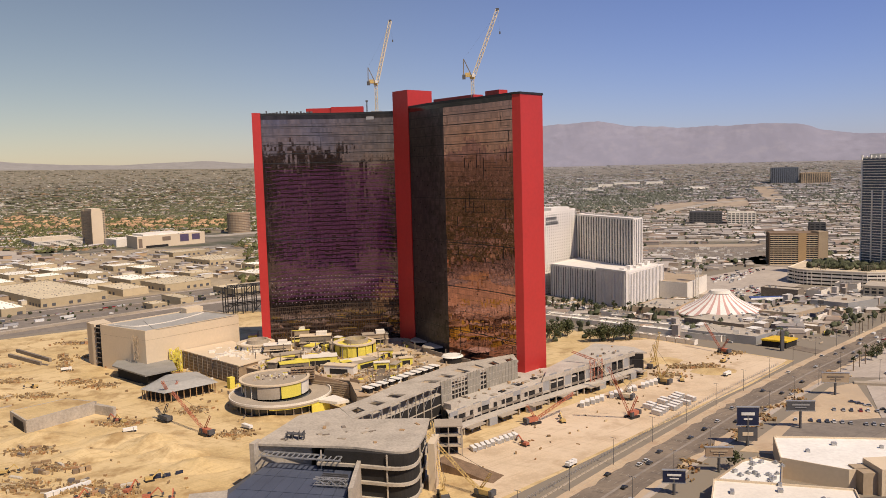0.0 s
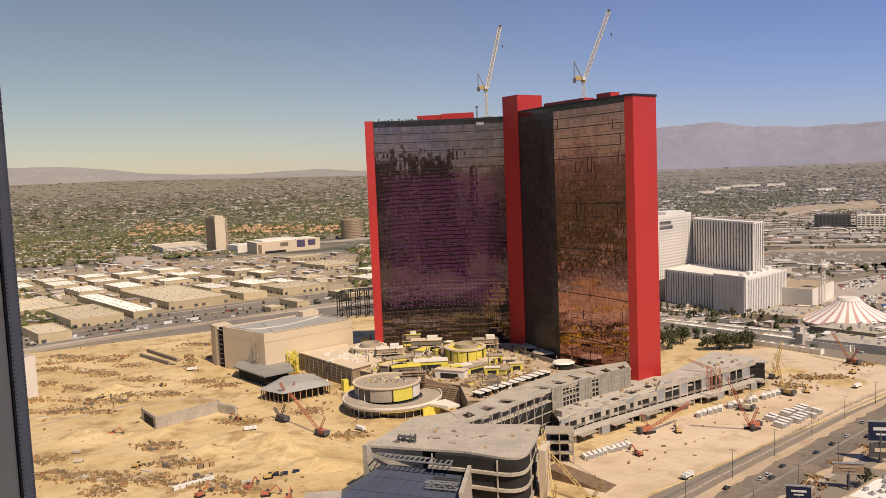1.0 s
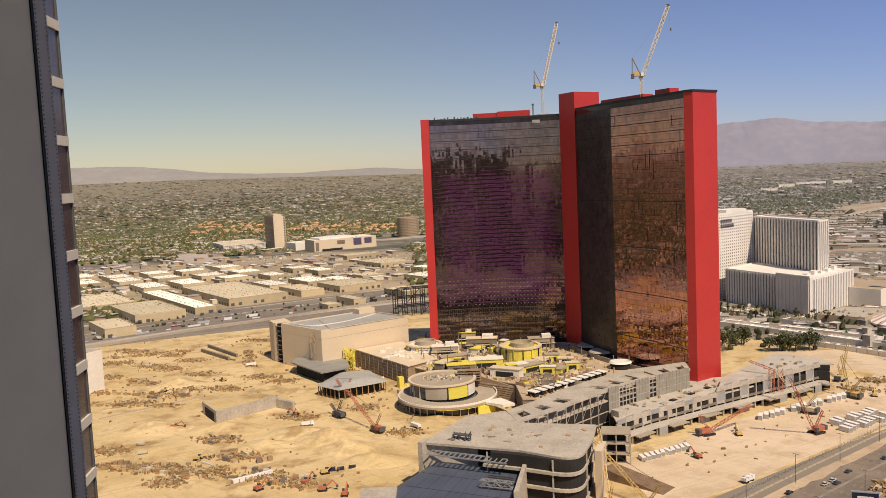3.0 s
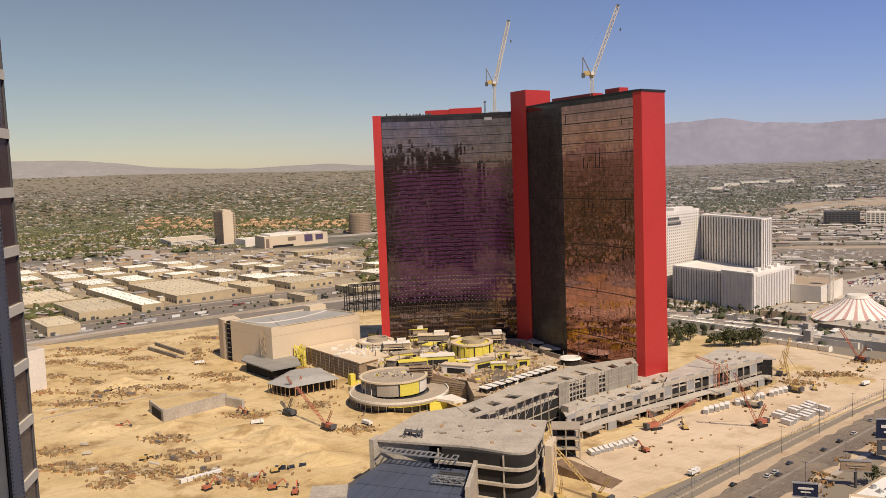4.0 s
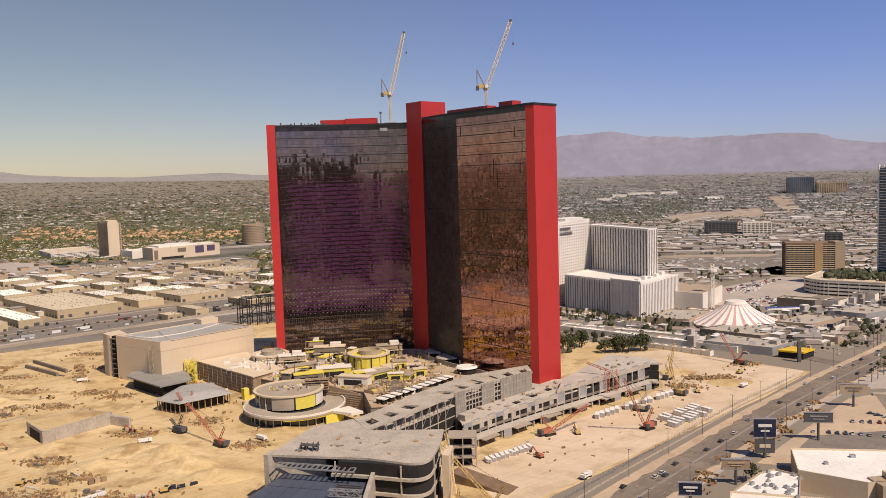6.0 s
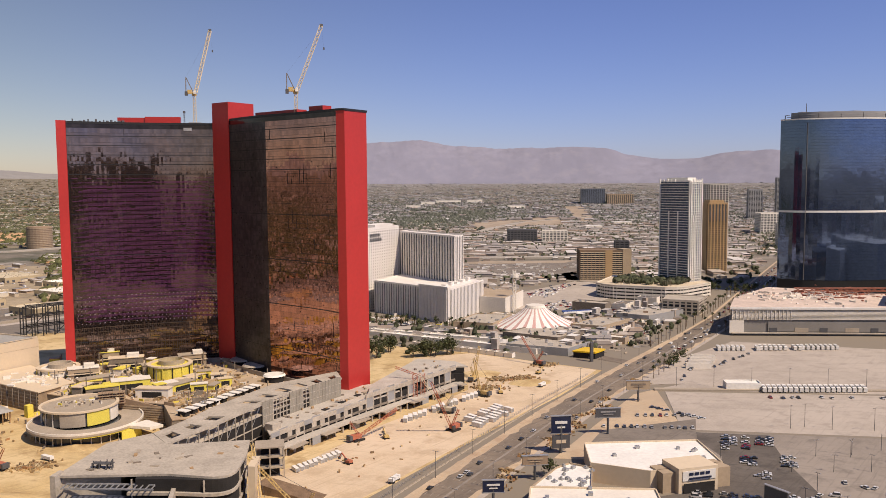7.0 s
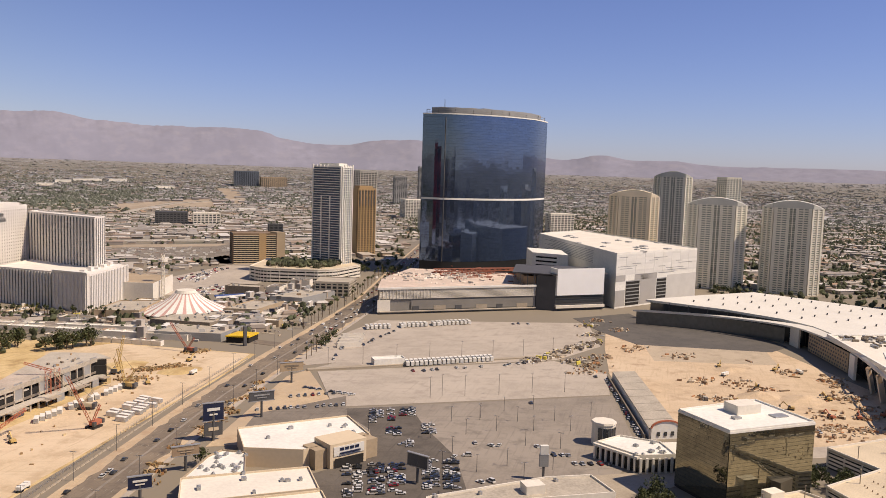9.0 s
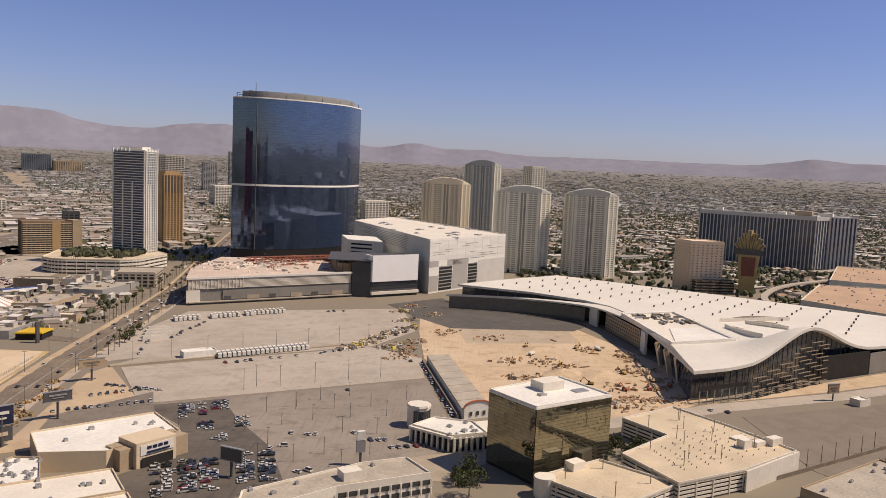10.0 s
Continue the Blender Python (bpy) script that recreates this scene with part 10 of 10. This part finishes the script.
def barrier():
    mb = MB()
    pr = [(-0.3, 0), (0.3, 0), (0.12, 0.4), (0.08, 0.9), (-0.08, 0.9), (-0.12, 0.4)]
    n = 6
    mb.add([(-2.0, y, z) for y, z in pr] + [(2.0, y, z) for y, z in pr], [tuple(range(n))[::-1], tuple(range(n, 2 * n))] + [(i, (i + 1) % n, n + (i + 1) % n, n + i) for i in range(n)])
    return solo("concrete_barrier", mb, M_WALK, "pale concrete road barrier beside the boulevard", "barrier", group="road barriers")


ba = barrier()
ba.matrix_world = pose(22, 352, 0.25, 0, 0, 50)
for (p, a) in walk_line(offset(STRIP[1:6], -22), 4.3, 4.3):
    copy_thing(ba, pose(p[0], p[1], 0.1, 0, 0, math.degrees(a)))
for i in range(22):
    p = lerp((-338, 488), (-294, 542), i / 21)
    copy_thing(ba, pose(p[0], p[1], 0.1, 0, 0, 51))
# site fence along the pavement
fl = walk_line(offset(STRIP[1:6], -26), 3.2)
t = thing("site_fence", "low wire fence with posts along the site edge", "fence", (60, 400, 0))
for (p, a), (p2, _) in zip(fl, fl[1:]):
    part("post", MB().box(p[0], p[1], 0.1, 0.14, 0.14, 2.0, a), M_STEEL, t)
mb = MB()
for (p, a), (p2, _) in zip(fl, fl[1:]):
    for z in (0.6, 1.3, 2.0):
        mb.beam((p[0], p[1], z), (p2[0], p2[1], z), 0.06)
part("wire", mb, M_STEEL, t)
# clutter of the exhibition hall site and of the bus lots
for i, (x, y) in enumerate(((508, 379), (477, 340), (529, 341), (562, 439), (594, 362), (506, 279), (478, 251), (530, 362), (600, 330), (450, 440), (470, 455), (500, 470), (545, 480), (620, 590), (600, 545), (460, 300), (560, 300))):
    heap("material_pile", "heap of pipes, boards and machines on the sand", x, y, 0.16, 16, 10, 36, 300 + i, M_MIXS, smin=0.6, smax=4.0, hmax=1.8)
for i, (x, y) in enumerate(((300, 700), (330, 720), (350, 760), (380, 860), (235, 770), (180, 850), (400, 900), (150, 900), (290, 735))):
    heap("roadside_clutter", "small kiosks, cars and planting beside the shops", x, y, 0.1, 26, 26, 50, 340 + i, M_MIXL, smin=1.2, smax=6.0, hmax=3.0)

# stacks of pipes, boards and crates that stand out among the heaps
r = random.Random(88)
M_CRATE = mat("site_crates", (0.4, 0.3, 0.2), 0.8, var=0.1, objrand=1.0, colors=[(0.33, 0.22, 0.12), (0.58, 0.52, 0.42), (0.24, 0.17, 0.11), (0.45, 0.34, 0.21), (0.17, 0.15, 0.14), (0.42, 0.24, 0.13)])


def stack(x, y, yaw, kind):
    t = thing("material_stack", ("bundle of long pipes", "stack of timber boards", "row of shipping crates")[kind] + " on the bare sand", "building material", (x, y, 0.1), "material stacks")
    t.rotation_euler.z = yaw
    ORIGIN[t] = Vector((0, 0, 0))
    if kind == 0:
        for i in range(2):
            part("pipe", MB().beam((-4, i * 0.9 - 0.45, 0.45), (4, i * 0.9 - 0.45, 0.45), 0.88), M_CRATE, t)
    elif kind == 1:
        for i in range(2):
            part("board_pack", MB().box(r.uniform(-0.2, 0.2), r.uniform(-0.1, 0.1), i, 5, 1.4, 1.0), M_CRATE, t)
    else:
        for i in range(3):
            part("crate", MB().box(i * 3.1 - 3, r.uniform(-0.3, 0.3), 0, 2.7, 2.2, r.uniform(1.4, 2.4)), M_CRATE, t)


for i in range(46):
    c = PILES[r.randrange(20)]
    stack(c[0] + r.gauss(0, 13), c[1] + r.gauss(0, 7), r.choice((0.2, 0.9, -0.4)) + r.gauss(0, 0.2), i % 3)
for x, y in ((-178, 392), (-170, 388), (-160, 392), (-186, 400), (-196, 388), (505, 372), (540, 330), (470, 345), (585, 350), (600, 400)):
    stack(x, y, r.uniform(0, 3), r.randrange(3))

# frontage road: kerbs, shrubs, parked lorries
WEST = [(-700, 560), (-509, 729), (-445, 801), (-381, 862), (-300, 935), (-200, 1010), (-90, 1110)]
ribbon("frontage_lane", WEST, -9, 2, 0.3, M_LOT, "dusty pale service lane beside the site")
ribbon("frontage_kerb", WEST, -11, -9.5, 0.55, M_WALK, "long pale concrete kerb", "kerb")
ribbon("frontage_kerb_far", [(p[0] - 45, p[1] + 50) for p in WEST], -1, 1, 0.6, M_WALK, "long pale concrete kerb", "kerb")
ribbon("rail_bed", [(p[0] - 78, p[1] + 86) for p in WEST], -5, 5, 0.4, M_CONCD, "brown gravel railway bed")
shrubs = []
for d in (-30, -58, -92):
    for (p, a) in walk_line([(q[0] + d * 0.67, q[1] - d * 0.74) for q in WEST], 9.0):
        if r.random() < 0.6:
            shrubs.append((p[0] + r.uniform(-4, 4), p[1] + r.uniform(-4, 4), 0.0, r.uniform(1.0, 2.6), r.uniform(1.5, 4)))
for i in range(260):
    p = (r.uniform(60, 420), r.uniform(690, 900))
    if not near_strip(*p):
        shrubs.append((p[0], p[1], 0.0, r.uniform(1.2, 3.0), r.uniform(3, 6)))
for i in range(700):
    p = (r.uniform(900, 1350), r.uniform(250, 900))
    shrubs.append((p[0], p[1], 0.0, r.uniform(2, 4.5), r.uniform(4, 8)))
bulk_clumps("roadside_shrub_belt", shrubs, M_FTREE, "dusty green shrubs and small trees along the roads", 8, "shrubs")
M_VEH = mat("far_vehicle_paint", (0.5, 0.5, 0.5), 0.4, var=0.02, island=1.0, colors=[(0.7, 0.7, 0.68), (0.7, 0.7, 0.68), (0.4, 0.4, 0.41), (0.03, 0.03, 0.035), (0.25, 0.03, 0.03), (0.1, 0.11, 0.13), (0.62, 0.6, 0.55)])
far = []
for d in (-22, -36, -66):
    for (p, a) in walk_line([(q[0] + d * 0.67, q[1] - d * 0.74) for q in WEST], 14.0):
        if r.random() < 0.4:
            far.append((p[0], p[1], 0.2, r.choice((4.5, 4.5, 5, 9, 14)), 2.2, r.choice((1.4, 1.4, 2.6)), a))
for _ in range(330):
    q = r.choice((((330, 1010), (420, 1120)), ((300, 905), (360, 960)), ((240, 1150), (420, 1250)), ((200, 735), (330, 765)), ((300, 800), (345, 845)), ((640, 1300), (700, 1380))))
    p = lerp(q[0], q[1], r.random())
    far.append((p[0] + r.uniform(-14, 14), round((p[1] + r.uniform(-14, 14)) / 6) * 6, 0.25, 4.6, 1.9, 1.4, 0.6))
for (p, a) in walk_line(offset(STRIP[6:], 6), 13.0) + walk_line(offset(STRIP[6:], -6), 15.0):
    if r.random() < 0.7:
        far.append((p[0] + r.uniform(-3, 3), p[1] + r.uniform(-3, 3), 0.3, 4.6, 1.9, 1.4, a))
bulk_boxes("distant_vehicles", far, M_VEH, M_VEH, "small parked cars and lorries far across the town", "vehicles")
# low buildings and yards between the tent and the boulevard
for i, (x, y, w_, d_, h_) in enumerate(((300, 720, 26, 12, 5), (335, 745, 30, 14, 6), (262, 700, 20, 10, 5), (372, 772, 22, 12, 5), (150, 800, 30, 14, 6), (180, 765, 24, 10, 5), (230, 850, 34, 16, 8), (400, 880, 26, 16, 7), (345, 905, 40, 18, 9), (120, 840, 30, 12, 6), (440, 935, 24, 14, 7), (275, 760, 18, 12, 5))):
    store("roadside_shop", "small flat roofed roadside shop with roof units", rect((x, y), 0.78 if i % 2 else -0.75, w_, d_), h_, (M_TAN, M_CREAM, M_CONCD)[i % 3], 4, 200 + i, (M_CONC, M_CREAM, M_CONCD)[(i + 1) % 3], "roadside shops")

garden = [(r.uniform(0, 1), r.uniform(0, 1)) for _ in range(120)]
garden = [(*lerp(lerp((436, 1000), (492, 950), u), lerp((478, 1055), (545, 985), u), v), 17.0, r.uniform(2.2, 4.6), r.uniform(4, 8)) for u, v in garden]
bulk_clumps("roof_garden", garden, M_FTREE, "green trees and shrubs on the podium garage roof", 12, "shrubs")

# crowded frontage between the tent and the boulevard
r = random.Random(141)
FRONT = [(190, 705), (262, 655), (300, 690), (480, 862), (440, 930), (300, 830), (190, 795)]
kiosks, bays = [], []
for i in range(1500):
    p = (r.uniform(185, 485), r.uniform(650, 930))
    if not inside(p, FRONT) or near_strip(*p) or math.hypot(p[0] - 262, p[1] - 790) < 42:
        continue
    if i % 5 == 0:
        kiosks.append((p[0], p[1], 0, r.uniform(4, 14), r.uniform(3, 9), r.uniform(3, 10.5), 0.78))
    else:
        u, v = 0.7 * p[0] + 0.7 * p[1], -0.7 * p[0] + 0.7 * p[1]
        v = round(v / 11) * 11 + r.choice((-2.4, 2.4))
        bays.append((0.714 * (u - v), 0.714 * (u + v), 0.2, 4.6, 1.9, 1.4, 0.78 - math.pi / 2))
bulk_boxes("roadside_kiosks", kiosks, M_HWALL, M_CROOF, "small kiosks, porches and plant rooms between the shops", "buildings")
bulk_boxes("roadside_cars", bays, M_VEH, M_VEH, "parked cars between the roadside shops", "vehicles")
for x, y, h, m in ((300, 705, 12, M_SIGNW), (330, 742, 10, M_SIGNB), (352, 775, 16, M_DGREY), (392, 812, 11, M_STORE), (240, 682, 9, M_SIGNW), (420, 846, 14, M_SIGNW)):
    t = thing("pole_sign", "small shop sign on a slim pole", "sign", (x, y, 0), "pole signs")
    part("pole", MB().cone(x, y, 0, h, 0.25, 0.2, 8), M_DGREY, t)
    part("panel", MB().box(x, y, h - 3, 5, 0.5, 3.2, -0.5), m, t)
sheet("shop_car_park", [(170, 428), (196, 462), (262, 470), (250, 448), (232, 412)], 0.235, M_LOT3, "dark asphalt car park behind the store", "car park")

# dirt shoulders and roadworks along the boulevard
r = random.Random(131)
for d, m_, lab in ((13, M_SAND2, "strip of dry dirt along the shops"), (-13.6, M_SAND2, "strip of dry dirt along the site fence")):
    line = STRIP[1:8]
    a, b = offset(line, d - 2.2), offset(line, d + 2.2)
    pts = []
    for (p, h_) in walk_line(a, 7.0):
        pts.append((p[0] + r.uniform(-1.6, 1.6), p[1] + r.uniform(-1.6, 1.6)))
    rear_ = [(p[0] + r.uniform(-1.2, 1.2), p[1] + r.uniform(-1.2, 1.2)) for p, h_ in walk_line(b, 7.0)]
    mb = MB()
    for i in range(min(len(pts), len(rear_)) - 1):
        mb.prism([pts[i], rear_[i], rear_[i + 1], pts[i + 1]], 0.1, 0.285)
    solo("dirt_verge", mb, m_, lab, "ground", "structure")
for i in range(22):
    p, a = r.choice(walk_line(offset(STRIP[1:6], r.choice((11, 13, 16, 19))), 5.0))
    heap("roadworks_pile", "roadworks gear, pipes and rubble beside the boulevard", p[0], p[1], 0.28, 5, 4, 26, 500 + i, M_MIX, smin=0.4, smax=2.6, hmax=1.5)
for i in range(16):
    p, a = r.choice(walk_line(offset(STRIP[1:7], r.choice((-9.5, -6, -2.6, 2.6, 6, 9.0))), 6.0))
    copy_thing(cars[r.choice([2, 4, 2, 4, 0, 1])], pose(p[0], p[1], 0.26, 0, 0, math.degrees(a)))

crawler_crane(112, 521, 0.1, (96, 532, 24), M_CRANEW, "pale crawler crane with a long boom beside the podium")
crawler_crane(146, 556, 0.1, (141, 562, 26), M_CRANEY, "yellow crawler crane at the end of the podium")
# worn bay lines of the empty car parks
mb = MB()
for k in range(5):
    a, b = lerp((262, 500), (285, 532), k / 4), lerp((440, 436), (452, 474), k / 4)
    mb.beam((*a, 0.215), (*b, 0.215), 0.22, 0.02)
for k in range(4):
    a, b = lerp((330, 560), (370, 640), k / 3), lerp((500, 510), (560, 590), k / 3)
    mb.beam((*a, 0.205), (*b, 0.205), 0.22, 0.02)
solo("bay_lines", mb, M_LINE, "worn pale bay lines on the empty car park", "road marking", "stuff")

# storage yards between the car parks and the hall
for i, (x, y) in enumerate(((440, 486), (462, 492), (486, 500), (510, 505), (532, 512), (560, 540), (590, 575), (470, 470))):
    heap("storage_yard", "pale crates, cabins and pipes stored beside the car park", x, y, 0.2, 12, 7, 44, 600 + i, M_MIXL, smin=0.8, smax=6.0, hmax=2.6)
for i, (x, y) in enumerate(((500, 250), (515, 240), (530, 262), (548, 275), (565, 292), (590, 318), (486, 262), (470, 268))):
    heap("earthwork_debris", "broken brown formwork and earth beside the hall", x, y, 0.16, 11, 6, 60, 620 + i, M_MIXS, smin=0.5, smax=4.0, hmax=1.2)
